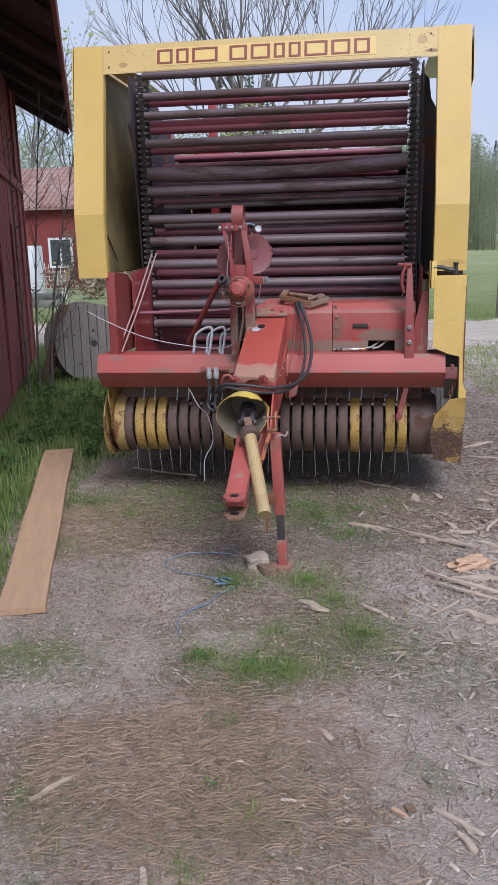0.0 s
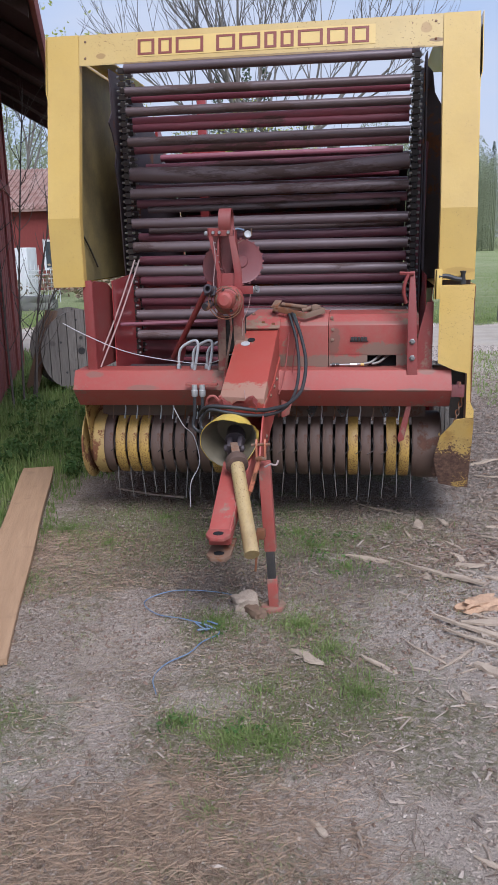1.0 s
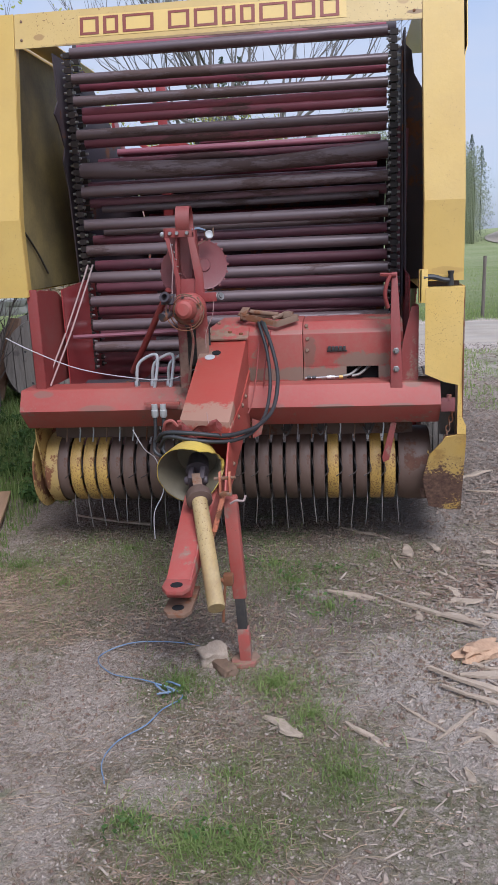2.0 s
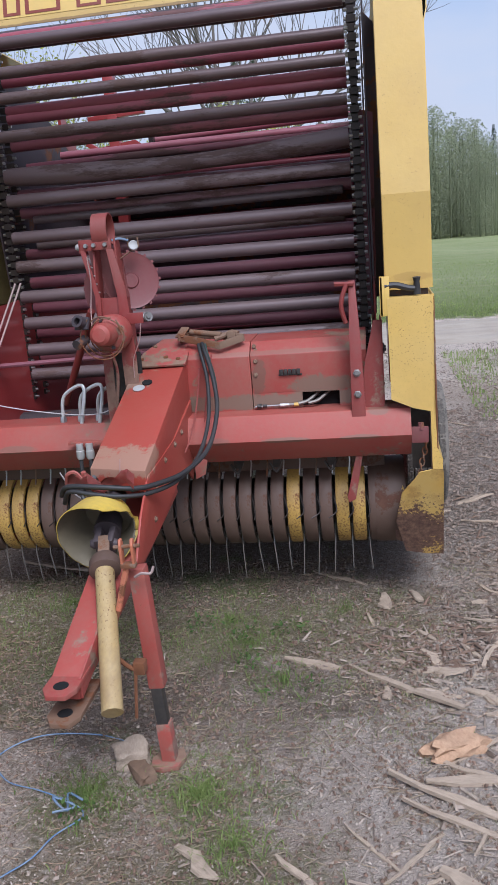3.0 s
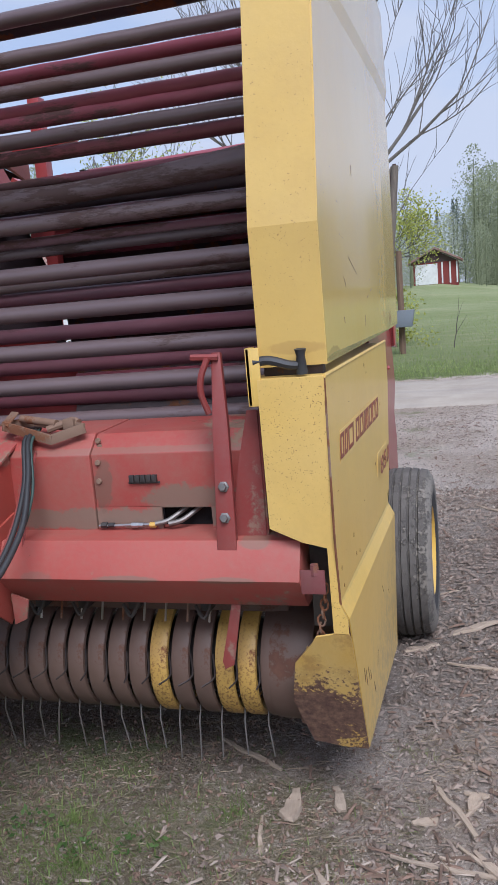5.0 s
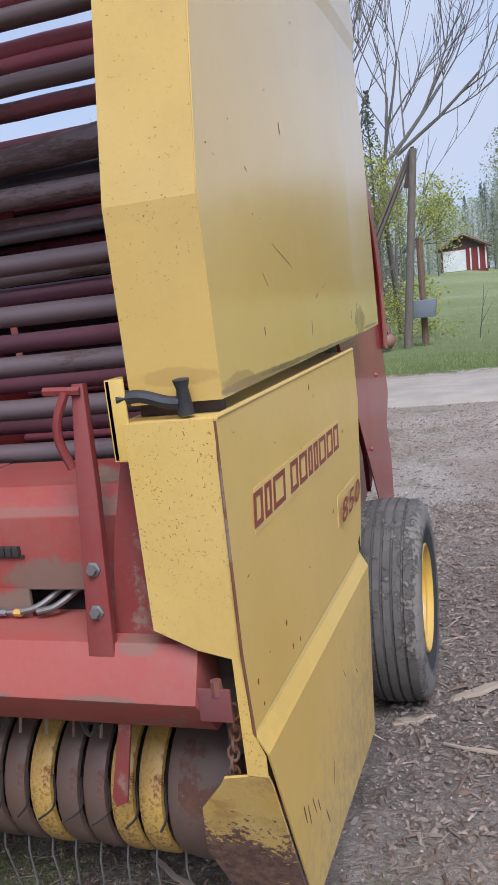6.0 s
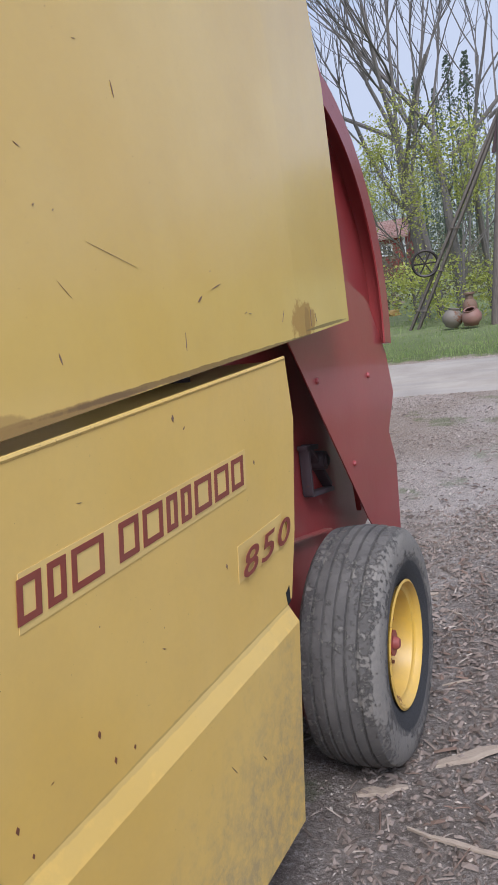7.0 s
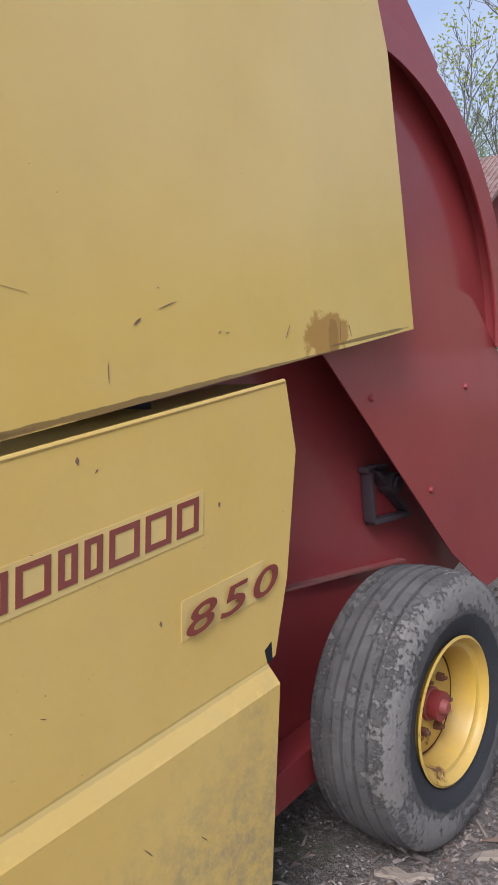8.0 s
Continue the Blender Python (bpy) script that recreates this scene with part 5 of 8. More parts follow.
# twine arm tower with its motor, discs and strut
for x0, x1, y0 in ((-0.805, -0.775, 5.00), (-0.660, -0.690, 5.02)):
    bm = B()
    prism(bm, [(y0 - 0.03, 0.99), (y0 + 0.04, 0.99), (y0 + 0.04, 1.45), (y0 - 0.01, 1.79), (y0 - 0.07, 1.79), (y0 - 0.10, 1.52), (y0 - 0.07, 1.40)], "x", -0.004, 0.004, 0.002)
    for v in bm.verts:
        f = min(1.0, max(0.0, (v.co.z - 1.0) / 0.75))
        v.co.x += x0 + (x1 - x0) * f
    part("tower_cheek", bm, RED_DEEP, baler, "red upright cheek plate")
bm = B()
prism(bm, [(-0.795, 1.36), (-0.67, 1.36), (-0.672, 1.545), (-0.785, 1.545)], "y", 4.915, 4.921, 0.002)
part("tower_plate", bm, RED_DEEP, baler)
bm = B()
prism(bm, [(-0.795, 0.995), (-0.67, 0.995), (-0.67, 1.10), (-0.795, 1.10)], "y", 4.985, 4.991, 0.002)
part("tower_base", bm, RED_DEEP, baler)
bm = B()
pts = [(-0.735, 4.955 + 0.055 * math.cos(a), 1.82 + 0.068 * math.sin(a)) for a in (radians(-50 + 290 * i / 22) for i in range(23))]
for u, w in zip(pts, pts[1:]):
    p, q = Vector(u), Vector(w)
    vs = [bm.verts.new(v) for v in (p + Vector((-0.034, 0, 0)), p + Vector((0.034, 0, 0)), q + Vector((0.034, 0, 0)), q + Vector((-0.034, 0, 0)))]
    bm.faces.new(vs)
bmesh.ops.remove_doubles(bm, verts=bm.verts, dist=1e-5)
bmesh.ops.solidify(bm, geom=bm.faces[:], thickness=0.006)
part("strap_loop", bm, RED_DEEP, baler, "bent red strap on the tower")
bm = B()
box(bm, -0.830, -0.690, 4.905, 4.912, 1.745, 1.790, 0.002)
box(bm, -0.832, -0.824, 4.905, 4.98, 1.735, 1.790, 0.002)
part("tower_head", bm, RED_DEEP, baler)
for x in (-0.80, -0.765, -0.715):
    bm = B()
    lathe(bm, [(0, 0.012), (0.008, 0.012), (0.010, 0.008), (0.010, 0)], 8, axis_to((x, 4.905, 1.765), (0, -1, 0)))
    part("bolt", bm, STEEL, baler)
for cx, cy, cz, r, d in ((-0.668, 5.06, 1.605, 0.122, (0.42, -0.90, 0.1)), (-0.80, 5.06, 1.58, 0.115, (-0.5, -0.85, 0.1))):
    bm = B()
    m = axis_to((cx, cy, cz), d)
    lathe(bm, [(0.0, 0.012), (0.03, 0.012), (0.035, 0.004), (r * 0.9, 0.006), (r, 0.010), (r, -0.004), (0, -0.004)], 40, m)
    for k in range(20):
        a = 2 * math.pi * k / 20
        box(bm, r - 0.004, r + 0.010, -0.006, 0.006, -0.003, 0.005, m=m @ Matrix.Rotation(a, 4, "Z"))
    part("tower_disc", bm, DISC_PAINT, baler, "dull brown-red notched sheave disc")
# motor
bm = B()
m = axis_to((-0.712, 4.90, 1.40), (0.0, -1, 0.05))
lathe(bm, [(0.0, 0.0), (0.074, 0.0), (0.078, 0.02), (0.076, 0.10), (0.064, 0.115), (0.050, 0.12), (0.048, 0.17), (0.042, 0.18), (0.040, 0.20), (0.0, 0.20)], 26, m)
motor = part("motor", bm, RED_DUSTY, baler, "round red hydraulic motor")
bm = B()
lathe(bm, [(0.0, 0.225), (0.028, 0.224), (0.042, 0.212), (0.044, 0.195), (0.04, 0.19)], 22, m)
part("motor_cap", bm, RED, motor)
bm = B()
lathe(bm, [(0.015, 0.0), (0.026, 0.0), (0.026, 0.05), (0.015, 0.05), (0.015, 0.0)], 14, axis_to((-0.79, 4.74, 1.455), (-0.3, -1, 0.4)))
box(bm, -0.032, 0.032, -0.026, 0.026, 0.0, 0.014, 0.003, axis_to((-0.792, 4.735, 1.456), (-0.3, -1, 0.4)))
part("port_fitting", bm, INNER_DARK, motor)
for a_ in (20, 110, 200, 290):
    bm = B()
    lathe(bm, [(0, 0.014), (0.008, 0.014), (0.009, 0.0)], 6, m @ Matrix.Translation((0.062 * math.cos(radians(a_)), 0.062 * math.sin(radians(a_)), 0.112)))
    part("bolt", bm, INNER_DARK, motor)
bm = B()
lathe(bm, [(0.0, 0.0), (0.022, 0.0), (0.022, 0.06), (0, 0.06)], 12, axis_to((-0.80, 4.76, 1.39), (-0.4, -1, -0.3)))
part("plug", bm, INNER_DARK, motor)
bm = B()
for k in range(3):
    ph = 1.1 * k
    sweep(bm, curve_pts([(-0.712 + (0.068 + 0.012 * k) * math.cos(a + ph), 4.765 - 0.025 * k, 1.40 + (0.07 + 0.011 * k) * math.sin(a + ph)) for a in (radians(40 * i) for i in range(8))], 4), 0.003, 6)
part("wire_loop", bm, RUSTY, motor)
# front flanges of the cheeks, and back sheets for the dark inside between them
bm = B()
prism(bm, [(-0.715, 1.745), (-0.684, 1.745), (-0.648, 1.574), (-0.636, 1.29), (-0.642, 1.0), (-0.698, 1.0), (-0.700, 1.28), (-0.686, 1.54)], "y", 4.903, 4.909, 0.001)
part("tower_flange", bm, RED_DEEP, baler, "red flange of the tower")
bm = B()
prism(bm, [(-0.828, 1.745), (-0.806, 1.745), (-0.762, 1.545), (-0.775, 1.36), (-0.745, 1.29), (-0.748, 1.0), (-0.79, 1.0), (-0.786, 1.30), (-0.782, 1.54)], "y", 4.903, 4.909, 0.001)
part("tower_flange", bm, RED_DEEP, baler, "red flange of the tower")
bm = B()
prism(bm, [(-0.83, 1.75), (-0.69, 1.75), (-0.665, 1.54), (-0.785, 1.54)], "y", 5.005, 5.011)
part("tower_back", bm, DISC_PAINT, baler, "dirty inside of the tower")
# black sheet, its colour standing for the shade low in the tower
bm = B()
prism(bm, [(-0.79, 1.30), (-0.64, 1.30), (-0.645, 1.0), (-0.79, 1.0)], "y", 4.985, 4.99)
part("tower_back", bm, BLACK, baler)
for k in range(5):
    bm = B()
    z = 1.715 - 0.035 * k
    sweep(bm, [(-0.815 + 0.007 * k, 4.93, z), (-0.79 + 0.007 * k, 4.90, z - 0.004)], 0.0035, 6)
    part("bolt", bm, STEEL, baler)
bm = B()
box(bm, -0.655, -0.585, 4.90, 4.906, 1.43, 1.475, 0.002, Matrix.Identity(4))
part("pulley_arm", bm, RED_DEEP, baler)
bm = B()
lathe(bm, [(0, 0.010), (0.010, 0.010), (0.012, 0.004), (0.021, 0.006), (0.021, 0.002), (0.016, 0), (0.021, -0.004), (0.012, -0.006)], 16, axis_to((-0.568, 4.91, 1.455), (0.75, -0.6, 0.25)))
part("twine_pulley", bm, TINE, baler, "small dull steel pulley")
bm = B()
sweep(bm, curve_pts([(-0.60, 4.90, 1.43), (-0.61, 4.89, 1.36), (-0.645, 4.89, 1.28), (-0.65, 4.89, 1.20)], 6), 0.002, 5)
sweep(bm, curve_pts([(-0.80, 4.90, 1.72), (-0.79, 4.885, 1.62), (-0.80, 4.87, 1.50), (-0.78, 4.80, 1.42)], 6), 0.0025, 5)
part("thin_wire", bm, PIPE_PINK, baler)
# gauge and knob on top
bm = B()
lathe(bm, [(0, 0.008), (0.015, 0.008), (0.018, 0.010), (0.021, 0.008), (0.021, -0.010), (0, -0.010)], 20, axis_to((-0.622, 5.0, 1.752), (0.25, -0.9, 0.3)))
gauge = part("gauge", bm, GREY_TAG, baler, "small bright round gauge")
bm = B()
for o in (-0.022, 0.022):
    sweep(bm, [(-0.622 + o, 5.0, 1.745), (-0.622 + o, 4.995, 1.785)], 0.004, 6)
plate_between(bm, (-0.69, 5.0, 1.70), (-0.625, 5.01, 1.738), 0.022, 0.004)
part("gauge_bracket", bm, RUSTY, gauge)
bm = B()
lathe(bm, [(0, 0.010), (0.010, 0.008), (0.014, 0.0), (0.010, -0.012), (0, -0.014)], 14, axis_to((-0.845, 4.93, 1.762), (-0.7, -0.7, 0.1)))
part("knob", bm, GREY_TAG, baler)
bm = B()
sweep(bm, curve_pts([(-0.70, 4.95, 1.78), (-0.67, 4.97, 1.785), (-0.64, 4.99, 1.775)], 6), 0.005, 6)
part("hose", bm, BLUE_ROPE, baler)
bm = B()
sweep(bm, [(-0.845, 5.0, 1.49), (-1.16, 5.35, 1.02)], 0.017, 10)
part("strut", bm, RED_DEEP, baler, "slanting red strut")
bm = B()
sweep(bm, [(-1.50, 5.38, 1.225), (-0.70, 5.36, 1.245)], 0.012, 8)
part("cross_rod", bm, RED_DARK, baler)
bm = B()
sweep(bm, curve_pts([(-0.70, 4.77, 1.33), (-0.70, 4.82, 1.24), (-0.73, 4.86, 1.10), (-0.755, 4.90, 0.98), (-0.77, 4.88, 0.90)], 6), 0.007, 6)
part("hose", bm, RED_DEEP, baler)
# steel pipes bent over the beam
for k in range(3):
    bm = B()
    x = -1.055 + 0.085 * k
    sweep(bm, curve_pts([(x, 5.03, 0.99), (x + 0.006, 5.03, 1.08), (x + 0.03, 5.03, 1.125), (x + 0.10, 5.02, 1.16), (x + 0.125, 5.01, 1.14), (x + 0.118, 4.99, 1.06), (x + 0.105, 4.98, 0.99)], 6), 0.0085, 8)
    part("steel_pipe", bm, ZINC, baler, "bent bright hydraulic pipe")
    bm = B()
    lathe(bm, [(0, 0.03), (0.012, 0.03), (0.016, 0.022), (0.016, 0.0)], 6, Matrix.Translation((x, 5.03, 0.99)))
    part("pipe_nut", bm, STEEL, baler)
bm = B()
box(bm, -0.985, -0.80, 4.87, 4.90, 0.918, 0.932, 0.002)
part("hose_bracket", bm, RED, baler)
for x in (-0.93, -0.885):
    bm = B()
    lathe(bm, [(0, 0.0), (0.016, 0.0), (0.016, -0.03), (0.019, -0.032), (0.019, -0.06), (0.014, -0.07), (0, -0.07)], 12, Matrix.Translation((x, 4.865, 0.925)))
    part("coupler", bm, ZINC, baler, "bright hydraulic coupler")
    bm = B()
    sweep(bm, curve_pts([(x, 4.865, 0.86), (x - 0.004, 4.86, 0.76), (x - 0.01, 4.85, 0.68), (x + 0.06, 4.80, 0.66), (x + 0.17, 4.55, 0.76), (-0.66, 4.28, 0.935)], 8), 0.0095, 8)
    part("hydraulic_hose", bm, RUBBER, baler, "black rubber hydraulic hose")
# hoses from the cover over the tongue end
for pts, r, mat in (([(-0.40, 5.17, 1.31), (-0.375, 5.07, 1.29), (-0.325, 4.96, 1.19), (-0.288, 4.82, 1.06), (-0.296, 4.62, 0.945), (-0.350, 4.42, 0.905), (-0.415, 4.28, 0.905), (-0.48, 4.19, 0.915), (-0.60, 4.155, 0.935), (-0.72, 4.17, 0.935), (-0.78, 4.25, 0.88)], 0.0095, RUBBER),
                    ([(-0.415, 5.18, 1.31), (-0.395, 5.08, 1.285), (-0.350, 4.97, 1.16), (-0.325, 4.80, 1.02), (-0.335, 4.60, 0.918), (-0.375, 4.40, 0.880), (-0.44, 4.24, 0.882), (-0.52, 4.165, 0.895), (-0.62, 4.145, 0.912), (-0.71, 4.16, 0.92), (-0.76, 4.22, 0.86)], 0.0085, RUBBER),
                    ([(-0.385, 5.17, 1.315), (-0.36, 5.06, 1.28), (-0.310, 4.95, 1.15), (-0.292, 4.81, 1.04), (-0.305, 4.62, 0.935), (-0.360, 4.40, 0.90), (-0.42, 4.27, 0.90), (-0.49, 4.18, 0.91)], 0.005, HOSE_GREEN)):
    bm = B()
    sweep(bm, curve_pts(pts, 8), r, 10)
    part("hydraulic_hose", bm, mat, baler, "black rubber hydraulic hose" if r > 0.01 else "thin greenish-black cable")
bm = B()
sweep(bm, curve_pts([(-0.40, 5.06, 1.20), (-0.41, 4.98, 1.05), (-0.425, 4.86, 0.93), (-0.44, 4.80, 0.88)], 6), 0.0035, 6)
part("cable", bm, RED_DEEP, baler)
bm = B()
sweep(bm, curve_pts([(-0.335, 5.04, 1.26), (-0.36, 5.0, 1.12), (-0.375, 4.97, 1.0), (-0.38, 4.95, 0.93)], 6), 0.004, 6)
part("cable", bm, RED_DEEP, baler)
bm = B()
rows = []
for i in range(13):
    t = i / 12
    x = -0.73 + 0.25 * t
    zc = 0.945 + 0.016 * math.sin(9 * t) + 0.010 * math.sin(23 * t)
    rows.append([bm.verts.new((x, 4.185 + 0.012 * math.sin(11 * t + k), zc + dz)) for k, dz in enumerate((-0.028, -0.008, 0.012, 0.020))])
for u, w in zip(rows, rows[1:]):
    for k in range(3):
        bm.faces.new((u[k], u[k + 1], w[k + 1], w[k]))
bmesh.ops.solidify(bm, geom=bm.faces[:], thickness=0.005)
sweep(bm, curve_pts([(-0.735, 4.20, 0.93), (-0.72, 4.18, 0.975), (-0.69, 4.18, 0.985), (-0.665, 4.18, 0.96)], 5), 0.007, 6)
lathe(bm, [(0, 0.02), (0.010, 0.02), (0.012, 0.0)], 6, axis_to((-0.66, 4.19, 0.965), (0, -0.3, 1)))
part("hose_clamp", bm, RED_DUSTY, baler, "crumpled dusty bracket holding the hoses")
bm = B()
sweep(bm, [(-0.56, 4.30, 0.995), (-0.545, 4.24, 0.965), (-0.53, 4.19, 0.945)], 0.0018, 5)
part("cable_tie", bm, PIPE_PINK, baler)
# rusted tool lying on the cover
bm = B()
corner = [Vector(p) for p in ((-0.495, 5.13, 1.335), (-0.305, 5.09, 1.290), (-0.200, 5.12, 1.318), (-0.43, 5.21, 1.335))]
for p, q in zip(corner, corner[1:] + corner[:1]):
    u = (q - p).normalized()
    side = u.cross(Vector((0, 0, 1))).normalized()
    m = Matrix.Translation(p) @ Matrix((u, side, u.cross(side))).transposed().to_4x4()
    box(bm, -0.004, (q - p).length + 0.004, -0.004, 0.004, -0.016, 0.016, 0.001, m)
plate_between(bm, (-0.495, 5.13, 1.335), (-0.47, 5.17, 1.375), 0.05, 0.006)
sweep(bm, [(-0.45, 5.17, 1.352), (-0.30, 5.13, 1.335)], 0.013, 10)
sweep(bm, [(-0.33, 5.12, 1.318), (-0.25, 5.15, 1.342), (-0.225, 5.14, 1.335)], 0.012, 8)
box(bm, -0.275, -0.235, 5.12, 5.16, 1.315, 1.35, 0.006)
part("iron_bracket", bm, RUSTY, baler, "loose rusty iron bracket")
for x, z in ((-0.155, 1.275), (-0.150, 1.21), (-0.152, 1.15), (-0.15, 1.255)):
    bm = B()
    lathe(bm, [(0, 0.006), (0.008, 0.006), (0.010, 0.003), (0.010, 0)], 8, axis_to((x, 5.09 if z < 1.24 else 5.12, z), (0, -1, 0.1)))
    part("bolt", bm, RUSTY, baler)
for x, y in ((-0.66, 5.06), (-0.55, 5.07), (-0.49, 5.05), (-0.62, 5.17), (-0.5, 5.2)):
    bm = B()
    lathe(bm, [(0, 0.010), (0.009, 0.010), (0.011, 0.006), (0.011, 0)], 6, Matrix.Translation((x, y, 1.231 + 0.38 * (y - 5.01))))
    part("bolt", bm, RUSTY, baler)
# pale pipes on the far side plate, and a loose twine across the frame
for o in (0.0, 0.03):
    bm = B()
    sweep(bm, curve_pts([(-1.45 + o, 5.6, 1.62), (-1.47 + o, 5.5, 1.50), (-1.52 + o, 5.3, 1.25), (-1.57 + o, 5.05, 1.0)], 6), 0.0055, 8)
    part("steel_pipe", bm, PIPE_PINK, baler, "thin pipe clipped to the side plate")
bm = B()
sweep(bm, curve_pts([(-1.74, 5.0, 1.27), (-1.60, 4.99, 1.20), (-1.35, 4.98, 1.10), (-1.05, 4.97, 1.045), (-0.86, 4.97, 1.035), (-0.72, 4.95, 1.09)], 8), 0.0026, 6)
part("twine", bm, PALE_TWINE, baler, "loose pale plastic twine")
bm = B()
sweep(bm, curve_pts([(-1.08, 4.96, 0.77), (-1.03, 4.98, 0.66), (-0.98, 5.03, 0.58), (-0.95, 5.02, 0.42), (-1.0, 4.98, 0.30), (-1.0, 4.95, 0.16)], 8), 0.003, 6)
part("twine", bm, PALE_TWINE, baler)
bm = B()
sweep(bm, curve_pts([(-1.76, 5.4, 1.86), (-1.755, 5.6, 1.72), (-1.75, 5.75, 1.58)], 6), 0.006, 6)
part("cable", bm, BLACK, baler)
# frame sheets behind the posts, near-black in place of the shaded void
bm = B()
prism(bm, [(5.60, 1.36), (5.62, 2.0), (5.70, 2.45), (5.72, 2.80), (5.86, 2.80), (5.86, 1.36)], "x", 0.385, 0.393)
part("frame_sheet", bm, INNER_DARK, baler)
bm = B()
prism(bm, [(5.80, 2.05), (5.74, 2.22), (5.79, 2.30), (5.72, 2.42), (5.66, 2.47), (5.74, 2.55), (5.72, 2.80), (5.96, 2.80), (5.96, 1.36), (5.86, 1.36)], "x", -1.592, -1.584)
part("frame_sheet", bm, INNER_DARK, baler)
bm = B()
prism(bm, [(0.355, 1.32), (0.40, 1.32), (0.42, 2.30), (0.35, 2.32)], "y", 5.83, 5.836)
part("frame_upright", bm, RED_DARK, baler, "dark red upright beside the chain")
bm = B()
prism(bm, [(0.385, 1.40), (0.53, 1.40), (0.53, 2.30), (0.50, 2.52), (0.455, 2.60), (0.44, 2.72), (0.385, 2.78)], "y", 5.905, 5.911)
part("frame_sheet", bm, INNER_DARK, baler, "frame sheet beside the chain, coloured near-black for shade")
# red parts of the tailgate lift behind the bars
bm = B()
box(bm, -1.27, -1.20, 6.95, 7.02, 1.9, 2.86, 0.006)
plate_between(bm, (-1.40, 6.98, 2.60), (-1.02, 6.98, 2.62), 0.05, 0.03)
plate_between(bm, (-1.42, 6.98, 2.45), (-1.12, 6.98, 2.25), 0.08, 0.03)
prism(bm, [(-1.36, 2.1), (-1.04, 2.15), (-1.0, 2.38), (-1.1, 2.45), (-1.36, 2.42)], "y", 6.97, 6.98)
part("lift_bracket", bm, RED_PANEL, baler, "red lift bracket behind the apron")
bm = B()
for k in range(9):
    a = radians(100 - 11 * k)
    box(bm, -1.005, -0.975, -0.012, 0.012, -0.016, 0.016, 0.0, Matrix.Translation((0, 7.0 + 0.22 * math.cos(a), 2.22 + 0.22 * math.sin(a))))
part("chain", bm, CHAIN_BLACK, baler)
bm = B()
sweep(bm, [(-1.0, 7.02, 2.44), (0.3, 7.02, 2.47)], 0.022, 10)
part("cross_tube", bm, RED_DARK, baler)
# chain hanging by the drum
for k in range(9):
    bm = B()
    z = 0.85 - 0.026 * k
    x = 0.575 + 0.003 * math.sin(k) - 0.004 * k
    pts = [(0.011 * math.cos(a), 0, 0.018 * math.sin(a)) for a in (2 * math.pi * i / 10 for i in range(11))]
    m = Matrix.Translation((x, 4.965 + 0.004 * k, z)) @ Matrix.Rotation(radians(90 if k % 2 else 15), 4, "Z")
    sweep(bm, [m @ Vector(p) for p in pts], 0.0035, 6)
    part("chain_link", bm, RUSTY, baler)
bm = B()
prism(bm, [(0.275, 0.78), (0.305, 0.78), (0.265, 0.575), (0.235, 0.56), (0.228, 0.585)], "y", 5.02, 5.028, 0.002)
part("hanger", bm, RED_DEEP, baler)

# marks on the side covers: plain bars for the maker's name, the type number, scratches
def slant_bar(bm, y0, w, z0, h, x, shear=0.22, th=0.0012):
    vs = [bm.verts.new((x + d, y0 + a * w + shear * c * h, z0 + c * h)) for d in (0, th) for a, c in ((0, 0), (1, 0), (1, 1), (0, 1))]
    for q in ((0, 3, 2, 1), (4, 5, 6, 7), (0, 1, 5, 4), (1, 2, 6, 5), (2, 3, 7, 6), (3, 0, 4, 7)):
        bm.faces.new([vs[i] for i in q])
    return bm


part("decal_strip", toe_in(slant_bar(B(), 5.085, 0.815, 1.185, 0.094, XR + 0.0004)), DECAL_PALE, door, "pale sticker backing")
y = 5.083
for w in (0.070, 0.060, 0.105, 0, 0.078, 0.085, 0.055, 0.055, 0.088, 0.082, 0.075):
    if not w:
        y += 0.032
        continue
    bm = B()
    slant_bar(bm, y, w - 0.012, 1.198, 0.012, XR + 0.0018)
    slant_bar(bm, y + 0.22 * 0.060, w - 0.012, 1.258, 0.012, XR + 0.0018)
    slant_bar(bm, y + 0.22 * 0.012, 0.014, 1.210, 0.048, XR + 0.0018)
    slant_bar(bm, y + w - 0.026 + 0.22 * 0.012, 0.014, 1.210, 0.048, XR + 0.0018)
    part("decal_bar", toe_in(bm), DECAL_RED, door)
    y += w + 0.0035
part("decal_strip", toe_in(slant_bar(B(), 5.795, 0.26, 0.978, 0.086, XR + 0.0004)), DECAL_PALE, door, "pale sticker backing")
cu = bpy.data.curves.new("type_number", "FONT")
cu.body, cu.size, cu.shear, cu.extrude, cu.offset = "850", 0.098, 0.28, 0.0006, 0.0008
cu.space_character = 1.15
cu.materials.append(DECAL_RED)
txt = new("type_number", cu)
txt.parent, txt.matrix_parent_inverse = door, Matrix.Identity(4)
txt.matrix_basis = Matrix.Translation((XR + 0.0012, 5.79, 0.986)) @ Matrix(((0, 0, 1, 0), (1.90, 0, 0, 0), (0, 0.90, 0, 0), (0, 0, 0, 1)))
txt["label"] = "brown type number"
